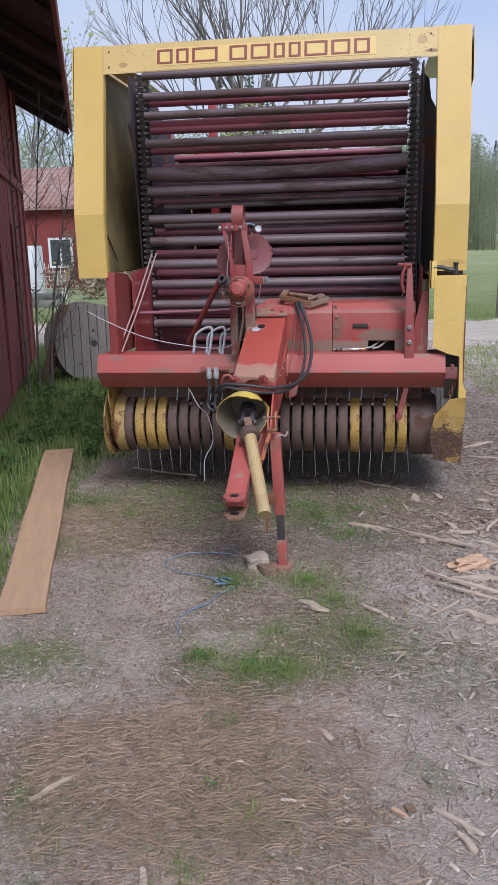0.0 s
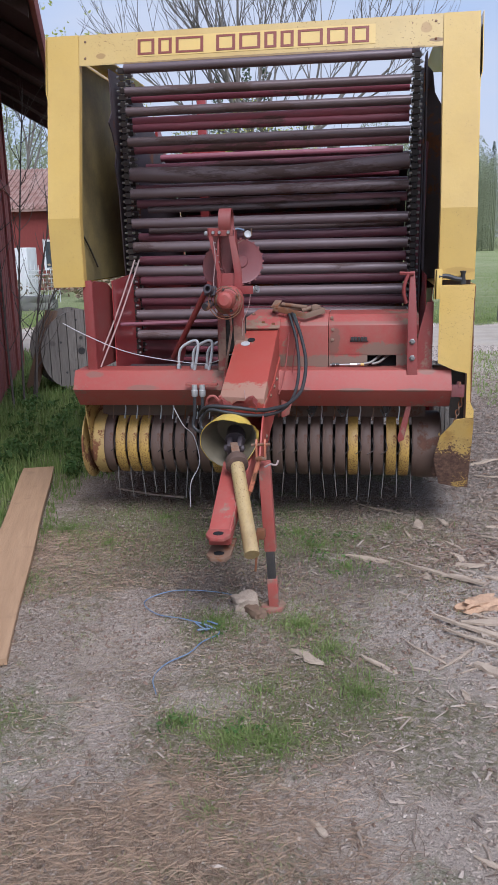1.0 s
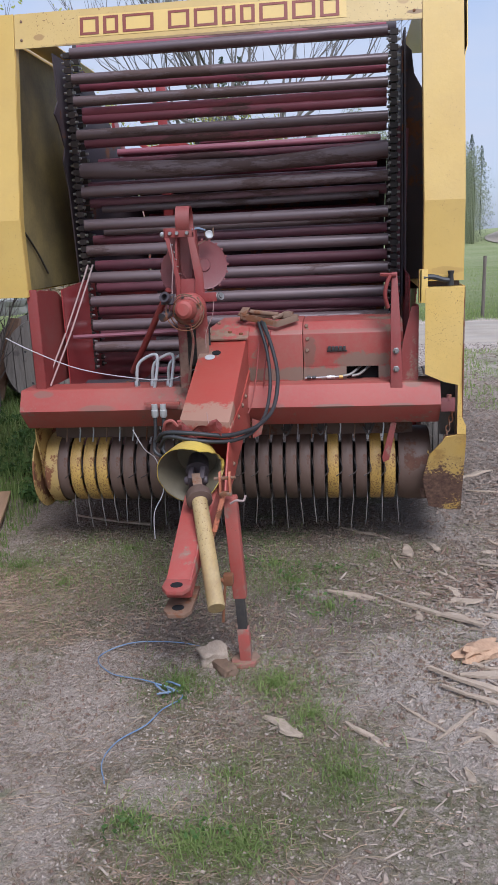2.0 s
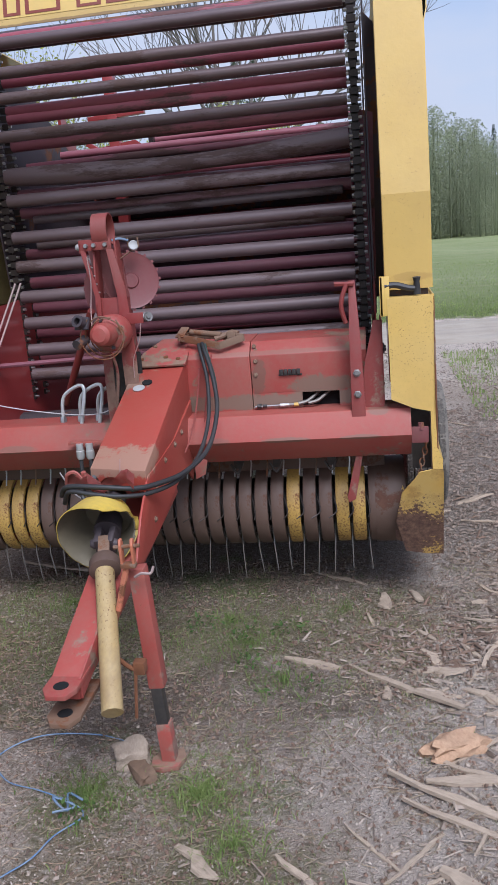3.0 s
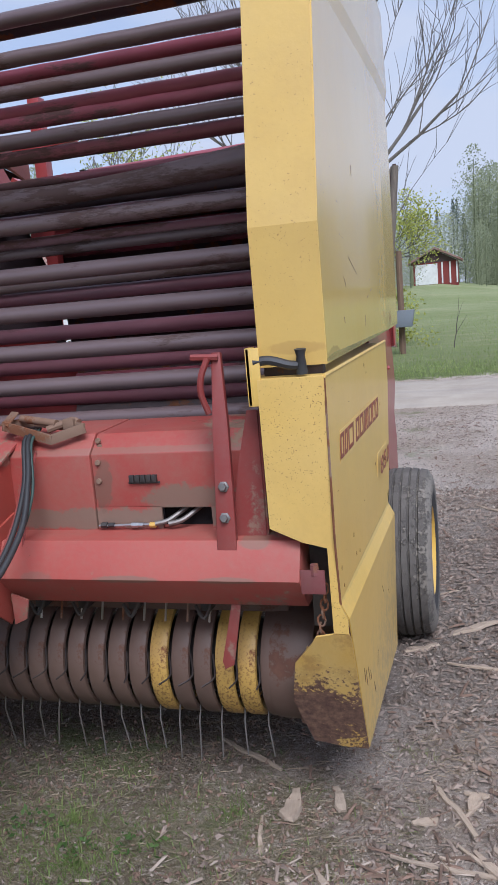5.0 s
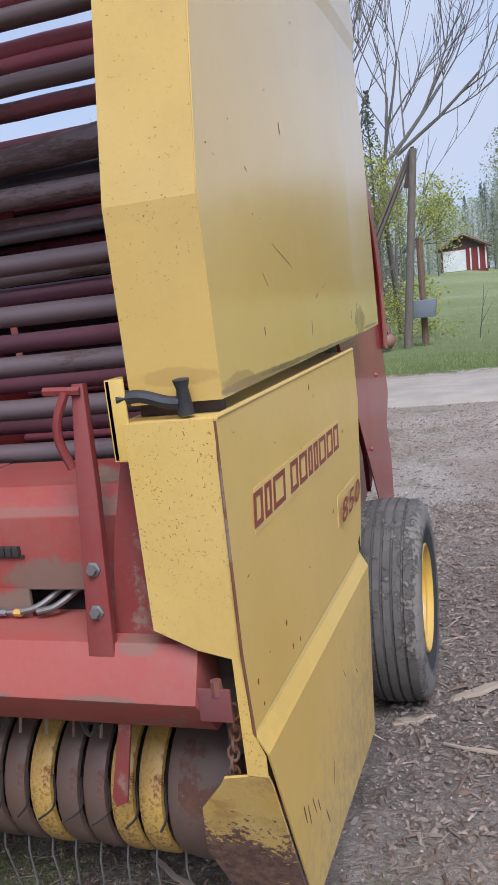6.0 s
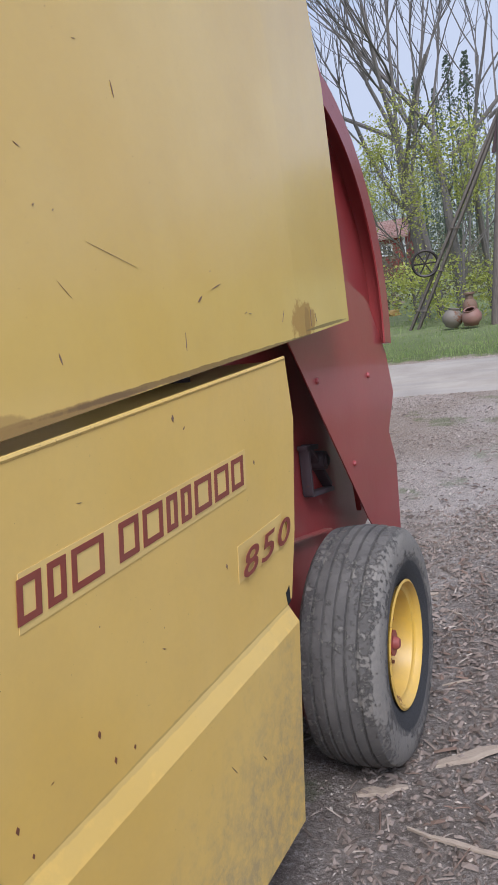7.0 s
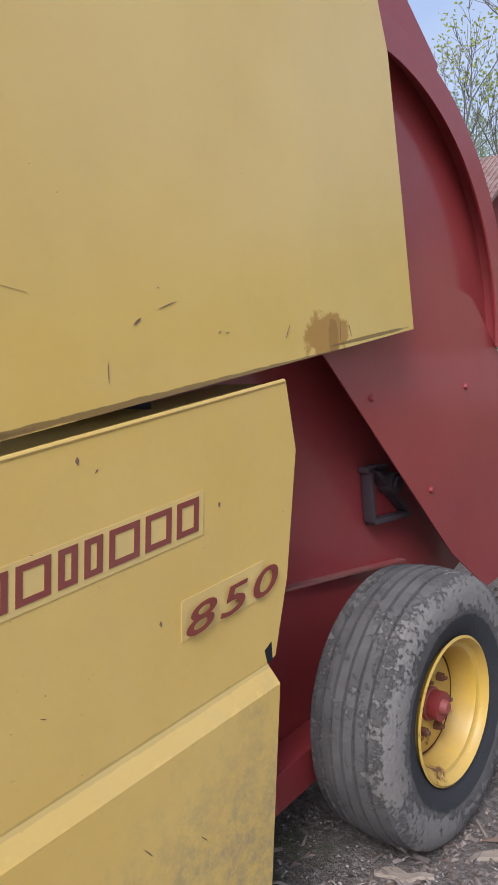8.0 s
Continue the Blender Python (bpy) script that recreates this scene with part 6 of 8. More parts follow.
for y, z, dy, dz, w in ((5.59, 2.085, 0.004, -0.032, 0.008), (5.80, 1.648, 0.022, 0.012, 0.014), (5.87, 1.672, 0.05, 0.010, 0.006), (5.43, 1.785, 0.15, -0.052, 0.0010), (5.33, 1.72, 0.03, -0.03, 0.0014), (5.30, 1.845, 0.006, 0.004, 0.005), (5.35, 1.838, 0.004, 0.003, 0.004),
                        (5.30, 1.60, 0.004, -0.02, 0.01), (5.72, 1.548, 0.006, 0.04, 0.005), (6.25, 1.56, 0.02, 0.03, 0.004), (6.05, 1.60, 0.015, 0.0, 0.005), (6.47, 1.525, 0.006, 0.05, 0.006), (6.52, 1.53, -0.006, 0.03, 0.006)):
    bm = B()
    m = Matrix.Translation((XR + 0.0005, y, z)) @ Matrix.Rotation(math.atan2(dz, dy), 4, "X")
    L = math.hypot(dy, dz)
    w *= 0.7
    prism(bm, [(0, 0), (L * 0.3, -w / 4), (L * 0.75, -w * 0.2), (L, w * 0.05), (L * 0.6, w / 4), (L * 0.25, w * 0.15)], "x", 0, 0.001)
    bmesh.ops.transform(bm, matrix=m, verts=bm.verts)
    part("scratch", toe_in(bm), RUSTY, right_cover)
for y, z in ((5.22, 0.93), (5.25, 0.86), (5.31, 0.85), (5.30, 0.74), (5.96, 1.235), (5.55, 0.70), (5.0, 0.9), (5.02, 0.84), (5.05, 0.78), (5.75, 1.04), (5.62, 1.42)):
    bm = B()
    w = 0.002 + 0.003 * random.random()
    prism(bm, [(-w, 0), (0, -1.8 * w), (w, 0.3 * w), (0.2 * w, 1.6 * w)], "x", 0, 0.001)
    bmesh.ops.transform(bm, matrix=Matrix.Translation((XR + 0.0005, y, z)), verts=bm.verts)
    part("scratch", toe_in(bm), RUSTY, door)
rnd = random.Random(77)
for k in range(22):
    on_door = k % 2 == 0
    y, z = rnd.uniform(5.0, 6.05), rnd.uniform(0.82, 1.44) if on_door else rnd.uniform(1.56, 2.4)
    bm = B()
    w, L = rnd.uniform(0.0008, 0.0018), rnd.choice((0.003, 0.004, 0.006, 0.008))
    prism(bm, [(-L, 0), (0, -w), (L, 0.3 * w), (0.2 * L, w)], "x", 0, 0.0006)
    bmesh.ops.transform(bm, matrix=Matrix.Translation((XR + 0.0004, y, z)) @ Matrix.Rotation(rnd.uniform(-0.6, 0.6), 4, "X"), verts=bm.verts)
    part("scratch", toe_in(bm), RUSTY, door if on_door else right_cover)
# dark gouges low on the door, and rust along its front edge
for y, z, dy, dz, w in ((5.13, 0.53, 0.012, -0.055, 0.007), (5.16, 0.51, 0.012, -0.06, 0.005), (5.20, 0.50, 0.02, -0.055, 0.004), (5.24, 0.47, 0.012, -0.04, 0.004), (5.42, 0.46, -0.03, -0.05, 0.004), (5.30, 0.40, 0.02, -0.05, 0.006), (5.60, 0.62, 0.02, -0.03, 0.003), (5.75, 0.55, 0.015, -0.02, 0.003)):
    bm = B()
    L = math.hypot(dy, dz)
    prism(bm, [(0, 0), (L * 0.3, -w / 3), (L * 0.75, -w * 0.25), (L, w * 0.05), (L * 0.6, w / 3), (L * 0.25, w * 0.2)], "x", 0, 0.001)
    bmesh.ops.transform(bm, matrix=Matrix.Translation((XR + 0.0225, y, z)) @ Matrix.Rotation(math.atan2(dz, dy), 4, "X"), verts=bm.verts)
    part("scratch", toe_in(bm), BAND_BROWN, door)


# ---- barn beside the machine ----
BU, BN = Vector((-0.326, 0.945, 0)), Vector((0.945, 0.326, 0))     # along and out of its side wall
BARN_M = Matrix(((BN.x, BU.x, 0, 0), (BN.y, BU.y, 0, 0), (0, 0, 1, 0), (0, 0, 0, 1))) @ Matrix.Translation((-0.92, 0, 0))
barn = thing("barn", BARN_M @ Vector((-3, 9, 0)), "weathered red board barn with a dark overhanging roof", "barn")


def local(bm, m):
    bmesh.ops.transform(bm, matrix=m, verts=bm.verts)
    return bm


bm = B()
box(bm, -6.0, -0.03, 5.2, 12.80, 0.0, 3.9)
part("inner_wall", local(bm, BARN_M), BARN_DARK, barn)
y = 5.2
while y < 12.72:
    w = random.uniform(0.12, 0.19)
    w = min(w, 12.83 - y)
    bm = B()
    d = random.uniform(0, 0.012)
    z0 = random.uniform(0.02, 0.12)
    box(bm, -0.022 + d, 0.004 + d, y + 0.004, y + w - random.uniform(0.004, 0.014), z0, 3.88, 0.003)
    for v in bm.verts:
        v.co.y += 0.006 * math.sin(v.co.z * 1.7 + y)
    part("board", local(bm, BARN_M), BARN_WOOD, barn)
    y += w
for k, (y0, w) in enumerate(((9.0, 0.12), (10.55, 0.14), (11.9, 0.13))):
    bm = B()
    box(bm, 0.016, 0.040, y0, y0 + w, 0.1, 2.0 if k != 2 else 3.86, 0.004)
    part("batten", local(bm, BARN_M), BARN_WOOD, barn)
bm = B()
box(bm, 0.018, 0.05, 6.5, 12.84, 2.50, 2.62, 0.004)
part("rail", local(bm, BARN_M), BARN_WOOD, barn)
bm = B()
box(bm, -0.05, 0.035, 12.80, 12.90, 0.0, 3.9, 0.004)
part("corner_board", local(bm, BARN_M), BARN_WOOD, barn)
bm = B()
prism(bm, [(-3.1, 5.70), (0.80, 3.47), (0.80, 3.59), (-3.1, 5.84), (-6.8, 3.72), (-6.8, 3.60)], "y", 4.9, 13.2)
part("roof", local(bm, BARN_M), BARN_DARK, barn, "dark boarded roof with deep eaves")
bm = B()
box(bm, 0.785, 0.825, 4.9, 13.2, 3.42, 3.65, 0.004)
part("eave_board", local(bm, BARN_M), BARN_WOOD, barn)
for y in (7.0, 8.2, 9.4, 10.6, 11.8, 13.0):
    bm = B()
    prism(bm, [(-0.4, 4.02), (0.77, 3.36), (0.77, 3.47), (-0.4, 4.15)], "y", y, y + 0.09)
    part("rafter", local(bm, BARN_M), BARN_DARK, barn)

# ---- loose things by the barn ----
spool = thing("cable_spool", (-3.62, 10.05, 0), "weathered grey wooden cable spool standing on its rims", "cable spool")
AX = Vector((0.58, -0.80, 0)).normalized()
SC = Vector((-3.54, 10.05, 0.505))
for s_, name in ((0.26, "front_disc"), (-0.26, "rear_disc")):
    m = axis_to(SC + AX * s_, AX)
    disc = None
    n = 9
    r = 0.50
    for k in range(n):
        a, b = -r + 2 * r * k / n + 0.004, -r + 2 * r * (k + 1) / n - 0.004
        edge = []
        for t in [a + (b - a) * i / 5 for i in range(6)]:
            edge.append((t, math.sqrt(max(0.0, r * r - t * t))))
        poly = edge + [(t, -q) for t, q in edge[::-1]]
        bm = B()
        prism(bm, poly, "z", -0.02 + random.uniform(0, 0.004), 0.02)
        if disc is None:
            disc = part(name, local(bm, m), SPOOL_WOOD, spool, "round wooden end of planks")
        else:
            part("board", local(bm, m), SPOOL_WOOD, disc)
    # flat black discs on the boards, the dark of holes as colour
    for x, yv, q in ((0, 0, 0.045), (0.0, 0.16, 0.022), (0.25, 0.1, 0.014), (-0.25, 0.12, 0.014), (0.1, -0.3, 0.014), (-0.2, -0.25, 0.014), (0.33, -0.15, 0.014), (-0.05, 0.38, 0.014)):
        bm = B()
        lathe(bm, [(0, 0.022), (q, 0.022), (q, 0.019)], 14, m @ Matrix.Translation((x, yv, 0)))
        part("hole", bm, BLACK, disc)
bm = B()
lathe(bm, [(0.26, -0.25), (0.26, 0.25)], 20, axis_to(SC, AX))
part("core", bm, GREY_WOOD, spool)
lean = thing("plank", (-3.95, 9.75, 0), "brown plank leaning against the spool", "plank")
bm = B()
plate_between(bm, (-3.99, 9.62, 0.0), (-3.80, 10.02, 0.98), 0.19, 0.035, 0.004)
part("board", bm, BROWN_PLANK, lean)

plank = thing("plank", (-2.05, 4.75, 0), "long sawn plank lying in the grass", "plank")
bm = B()
P0, P1 = Vector((-2.48, 6.18, 0)), Vector((-1.545, 3.25, 0))
d = (P1 - P0).normalized()
side = Vector((d.y, -d.x, 0))
rows = []
for i in range(19):
    t = i / 18
    c = P0.lerp(P1, t) + Vector((0, 0, 0.016 + 0.008 * math.sin(5 * t)))
    w = 0.118 - 0.006 * t + 0.003 * math.sin(13 * t)
    rows.append([bm.verts.new(c + side * a * w + Vector((0, 0, z))) for a, z in ((-1, 0.0), (-1, 0.026), (-0.96, 0.030), (0.96, 0.030), (1, 0.026), (1, 0.0))])
for u, w in zip(rows, rows[1:]):
    for k in range(6):
        bm.faces.new((u[k], u[(k + 1) % 6], w[(k + 1) % 6], w[k]))
bm.faces.new(rows[0])
bm.faces.new(rows[-1][::-1])
bmesh.ops.recalc_face_normals(bm, faces=bm.faces)
part("board", bm, PLANK_WOOD, plank, "pale sawn board")


def rough_block(name, place, size, material, label, category, seed, turn=0.0, wild=1.0):
    bm = B()
    bmesh.ops.create_icosphere(bm, subdivisions=3, radius=1)
    for v in bm.verts:
        q = v.co.copy()
        q = Vector([max(-0.72, min(0.72, c)) for c in q]) / 0.72
        q *= 1 + wild * (0.28 * noise.noise(v.co * 1.6 + Vector((seed, 0, 0))) + 0.10 * noise.noise(v.co * 5 + Vector((0, seed, 0))))
        v.co = Vector((q.x * size[0], q.y * size[1], (q.z + 0.85) * size[2]))
    ob = part(name, bm, material, None, "", True)
    ob.matrix_basis = pose(*place, 0, 0, turn)
    return tagged(ob, label, category)


rough_block("wood_block", (-0.525, 3.93, 0.0), (0.060, 0.052, 0.034), PALE_WOOD, "broken pale wood block beside the jack foot", "wood block", 3.0, 20)
rough_block("wood_block", (-0.47, 3.86, 0.0), (0.03, 0.06, 0.02), BROWN_PLANK, "dark rotten piece of wood by the jack", "wood block", 5.0, 40)
rough_block("bark_chunk", (0.58, 4.02, 0.0), (0.090, 0.042, 0.026), CHIP_ORANGE, "fresh orange chunk of split bark", "bark chunk", 8.0, 25, 2.4)
rough_block("bark_chunk", (0.135, 2.10, 0.0), (0.026, 0.007, 0.006), CHIP_ORANGE, "small orange chip of wood on dirt", "bark chunk", 9.0, -35)
rough_block("dead_leaf", (0.17, 2.125, 0.0), (0.014, 0.020, 0.004), BROWN_PLANK, "curled brown dead leaf on dirt", "leaf", 14.0, 20)
rough_block("boulder", (-9.6, 23.4, 0.0), (0.6, 0.45, 0.24), STONE_DARK, "dark mossy boulder near the house", "boulder", 12.0, 10)

for x, y, turn, sd in ((-5.75, 30.6, 20, 21.0), (-5.45, 30.8, 70, 22.0), (-5.95, 30.9, -30, 23.0)):
    rough_block("split_log", (x, y, 0.02), (0.34, 0.13, 0.11), CHIP_YELLOW, "fresh yellow split log lying on the lawn", "log", sd, turn, 1.6)

rope = thing("rope", (-0.75, 3.6, 0), "thin blue plastic twine lying loose on the dirt", "rope")
bm = B()
rp = [(-0.55, 4.02), (-0.70, 4.06), (-0.90, 4.03), (-1.02, 3.93), (-0.93, 3.80), (-0.78, 3.74), (-0.66, 3.70), (-0.60, 3.64), (-0.66, 3.55), (-0.70, 3.46), (-0.78, 3.36), (-0.80, 3.24), (-0.76, 3.13)]
sweep(bm, curve_pts([(x, y, land(x, y) + 0.010 + 0.006 * math.sin(9 * x + 4 * y)) for x, y in rp], 8), 0.0027, 6)
part("strand", bm, BLUE_ROPE, rope)
bm = B()
rp = [(-0.62, 3.70), (-0.68, 3.73), (-0.66, 3.66), (-0.72, 3.70), (-0.64, 3.68), (-0.70, 3.64)]
sweep(bm, curve_pts([(x, y, land(x, y) + 0.02 + 0.008 * math.sin(50 * x)) for x, y in rp], 6), 0.0042, 6)
part("knot", bm, BLUE_ROPE, rope)


# ---- splinters and litter ----
def splinter_mesh(seed, L, W, T):
    rnd = random.Random(seed)
    bm = B()
    n = 5
    rows = []
    for i in range(n + 1):
        t = i / n
        w = W * (0.55 + 0.45 * math.sin(math.pi * min(0.9, t + 0.15))) * rnd.uniform(0.75, 1.1)
        if i in (0, n):
            w *= rnd.uniform(0.3, 0.9)
        cx = rnd.uniform(-0.2, 0.2) * W
        zz = 0.25 * T * rnd.uniform(-1, 1)
        h = T * rnd.uniform(0.6, 1.0)
        rows.append([bm.verts.new((cx - w / 2, L * (t - 0.5), zz)), bm.verts.new((cx + w / 2, L * (t - 0.5) + rnd.uniform(-0.05, 0.05) * L, zz)),
                     bm.verts.new((cx + w * 0.4, L * (t - 0.5), zz + h)), bm.verts.new((cx - w * 0.42, L * (t - 0.5), zz + h * rnd.uniform(0.7, 1)))])
    for u, w in zip(rows, rows[1:]):
        for k in range(4):
            bm.faces.new((u[k], u[(k + 1) % 4], w[(k + 1) % 4], w[k]))
    bm.faces.new(rows[0][::-1])
    bm.faces.new(rows[-1])
    bmesh.ops.recalc_face_normals(bm, faces=bm.faces)
    me = bpy.data.meshes.new("splinter")
    bm.to_mesh(me)
    bm.free()
    me.materials.append(CHIP_WOOD)
    return me


SPLINTERS = [splinter_mesh(s, L, W, T) for s, (L, W, T) in enumerate(((0.30, 0.055, 0.016), (0.22, 0.035, 0.012), (0.42, 0.03, 0.014), (0.14, 0.06, 0.014), (0.18, 0.02, 0.01), (0.55, 0.032, 0.016), (0.11, 0.035, 0.012), (0.26, 0.07, 0.018)))]


def splinter(x, y, turn, k, s=1.0):
    ob = new("wood_splinter", SPLINTERS[k])
    ob.matrix_basis = pose(x, y, land(x, y) + 0.004, random.uniform(-4, 4), random.uniform(-6, 6), turn) @ Matrix.Diagonal((s, s, s, 1))
    return tagged(ob, "split grey-brown splinter of wood on dirt", "wood splinter", "splinters round the machine")


# the clearly seen single pieces first
for x, y, turn, k, s in ((0.06, 4.60, 72, 0, 0.85), (0.37, 5.17, 8, 3, 1.2), (0.52, 5.22, 20, 6, 1.3), (0.30, 5.02, 12, 4, 1.0), (0.42, 4.40, 50, 5, 1.0), (0.98, 6.66, -58, 0, 0.95), (0.72, 6.40, -70, 7, 0.7),
                         (0.62, 3.72, 62, 5, 1.1), (0.95, 3.55, -35, 2, 1.0), (0.55, 3.42, 55, 3, 1.2), (0.85, 2.62, -40, 0, 1.1), (0.60, 2.05, -5, 7, 0.9), (0.30, 2.10, 50, 1, 0.8), (0.72, 1.92, -30, 0, 0.9),
                         (-0.10, 2.46, 40, 6, 0.8), (0.40, 1.65, 70, 1, 0.8), (0.10, 3.45, 50, 1, 0.9), (-0.20, 3.48, 45, 7, 0.75), (0.15, 5.45, 60, 2, 0.8), (-1.45, 5.65, 75, 5, 1.0), (-0.93, 2.1, -40, 4, 1.0), (-0.55, 1.75, 20, 6, 0.8)):
    splinter(x, y, turn, k, s)
n = 0
while n < 265:
    x, y = random.uniform(0.1, 2.3), random.uniform(1.3, 9.0)
    f = min(1.0, max(0.0, (x - 0.15 - 0.05 * abs(y - 4)) / 0.7)) * (1.0 if y > 2.2 else 0.5)
    if 4.85 < y < 7.6 and x < 0.80:
        continue
    if random.random() > f * (1.0 if y < 5.3 else 0.10):
        continue
    splinter(x, y, random.uniform(0, 180), random.randrange(8), random.uniform(0.35, 0.85))
    n += 1


def scatter(count, area, size, material, name, label, category, flat=0.25, keep=None, thick=0.25):
    """Many small flakes lying on the ground, as one object."""
    verts, faces = [], []
    rnd = random.Random(len(name) * 7 + count)
    while len(faces) < 2 * count:
        x, y = rnd.uniform(area[0], area[1]), rnd.uniform(area[2], area[3])
        if keep is not None and rnd.random() > keep(x, y):
            continue
        z = land(x, y)
        L, W = size[0][0] + (size[0][1] - size[0][0]) * rnd.random() ** 1.8, size[1][0] + (size[1][1] - size[1][0]) * rnd.random() ** 1.6
        a, p = rnd.uniform(0, 2 * math.pi), rnd.uniform(-flat, flat)
        u = Vector((math.cos(a) * math.cos(p), math.sin(a) * math.cos(p), math.sin(p))) * L / 2
        w = Vector((-math.sin(a), math.cos(a), rnd.uniform(-flat, flat))) * W / 2
        c = Vector((x, y, z + abs(u.z) + 0.003))
        k = len(verts)
        up = Vector((0, 0, W * thick + 0.002))
        verts += [tuple(q) for q in (c - u - 0.7 * w, c + u - w, c + 0.9 * u + w, c - u + w, c + up * 1.2 - 0.1 * u)]
        faces += [(k, k + 1, k + 4), (k + 1, k + 2, k + 4), (k + 2, k + 3, k + 4), (k + 3, k, k + 4)]
    return cloud_mesh(name, verts, faces, material, label, category)


def fibres(count, area, length, width, material, name, label, category, keep):
    """Many thin bent stalks lying about on the ground, as one object."""
    verts, faces = [], []
    rnd = random.Random(count)
    n = 0
    while n < count:
        x, y = rnd.uniform(area[0], area[1]), rnd.uniform(area[2], area[3])
        if rnd.random() > keep(x, y):
            continue
        n += 1
        L, W = length[0] + (length[1] - length[0]) * rnd.random() ** 1.6, rnd.uniform(*width)
        a, bend = rnd.gauss(0.3, 1.3) + math.pi * rnd.randrange(2), rnd.gauss(0, 0.42)
        z, k, h0, h1 = land(x, y) + 0.003, len(verts), rnd.uniform(0, 0.008), rnd.uniform(0, 0.010)
        for i in range(4):
            px, py = -math.sin(a) * W / 2, math.cos(a) * W / 2
            h = h0 + (h1 - h0) * i / 3
            verts += [(x - px, y - py, z + h), (x, y, z + h + W * 0.7), (x + px, y + py, z + h)]
            x, y, a = x + math.cos(a) * L / 3, y + math.sin(a) * L / 3, a + bend
        for i in range(3):
            for j in range(2):
                q = k + 3 * i + j
                faces.append((q, q + 3, q + 4, q + 1))
    return cloud_mesh(name, verts, faces, material, label, category)


def debris(x, y):
    if 4.9 < y < 7.4 and -1.8 < x < 0.64:
        return 0.05
    return min(1.0, max(0.03, (x + 0.05 + 0.5 * noise.noise(Vector((x * 1.3, y * 1.3, 2)))) / 0.8)) * (1.0 if y < 5.0 else 0.12)


def yard(x, y):
    v = noise.noise(Vector((x * 0.9, y * 0.9, 7)))
    soil = (x + 0.62) ** 2 * 0.9 + (y - 4.75) ** 2 * 1.5
    return max(0.08, min(1.0, 0.5 + 0.7 * v)) * (0.15 if x < -1.9 else 1.0) * min(1.0, max(0.12, soil - 0.3))


def matted(x, y):
    v = noise.noise(Vector((x * 0.8 + 3, y * 0.8, 1.5))) + 0.4 * noise.noise(Vector((x * 2.7, y * 2.7, 4)))
    soil = (x + 0.62) ** 2 * 0.9 + (y - 4.6) ** 2 * 1.2
    v += 0.9 * max(0.0, 1 - ((x + 0.5) / 0.75) ** 2 - ((y - 2.2) / 0.5) ** 2) - 0.5 * max(0.0, 1 - ((x + 1.05) / 0.35) ** 2 - ((y - 2.85) / 0.4) ** 2)
    return min(1.0, max(0.06, 0.30 + 1.7 * v)) * min(1.0, max(0.10, 1.0 - (x + 0.25) / 0.6)) * min(1.0, max(0.0, soil - 0.25))


def worn_soil(x, y):
    return max(0.25, min(1.0, 0.6 + 1.3 * noise.noise(Vector((x * 1.7, y * 1.7, 11)))))


def far_yard(x, y):
    return min(1.0, max(0.08, 0.5 + 1.4 * noise.noise(Vector((x * 0.9, y * 0.9, 13)))))


def bark_bed(x, y):
    if 4.9 < y < 7.4 and -1.8 < x < 0.64:
        return 0.1
    edge = 0.75 if y < 4.5 else 0.35
    thick = min(1.0, max(0.03, (x - edge + 0.5 + 0.5 * noise.noise(Vector((x * 1.5, y * 1.5, 8)))) / 0.6))
    return thick * (1.0 if y > 4.4 else 0.14)


scatter(15000, (-0.3, 2.6, 1.0, 11.0), ((0.008, 0.080), (0.003, 0.014)), CHIP_STUFF, "wood_chips", "scattered small wood chips on the dirt", "wood chips", 0.3, debris)
scatter(1300, (-2.0, 1.2, 0.7, 5.0), ((0.010, 0.045), (0.005, 0.016)), CHIP_STUFF, "wood_chips", "thin litter of wood chips on the yard", "wood chips", 0.3, yard)
scatter(24000, (-2.0, 2.4, 0.7, 9.0), ((0.005, 0.014), (0.004, 0.010)), STONE_STUFF, "gravel", "loose grey gravel pressed into the dirt", "gravel", 0.35, yard, 0.3)
fibres(15000, (-1.9, 1.5, 0.7, 4.9), (0.025, 0.13), (0.0009, 0.0021), STRAW, "dry_straw", "dry brown straw and needles trodden into dirt", "straw", matted)
scatter(30000, (-0.1, 2.5, 1.4, 9.5), ((0.008, 0.050), (0.004, 0.022)), BARK_STUFF, "bark_litter", "dark bark and leaf litter trodden into the yard", "litter", 0.35, bark_bed, 0.35)
scatter(30000, (-2.0, 1.3, 0.8, 5.2), ((0.003, 0.009), (0.003, 0.007)), STONE_STUFF, "grit", "pale grit over the trodden yard", "gravel", 0.4, yard, 0.35)
scatter(6000, (-2.0, 1.3, 0.8, 5.4), ((0.006, 0.020), (0.005, 0.014)), BARK_STUFF, "soil_crumbs", "dark crumbs and bits of bark on the yard", "soil", 0.45, worn_soil, 0.6)
scatter(9000, (-1.2, 4.5, 8.6, 14.6), ((0.008, 0.026), (0.006, 0.020)), STONE_STUFF, "gravel", "coarse pale gravel between the machine and the road", "gravel", 0.4, far_yard, 0.5)
scatter(8000, (-1.2, 4.5, 8.6, 14.3), ((0.012, 0.055), (0.005, 0.020)), BARK_STUFF, "bark_litter", "dark bark litter between the machine and the road", "litter", 0.35, far_yard, 0.35)
scatter(3500, (0.2, 2.4, 4.5, 13.5), ((0.02, 0.10), (0.004, 0.02)), CHIP_BROWN, "leaf_litter", "brown leaf and bark litter", "litter", 0.3, debris)


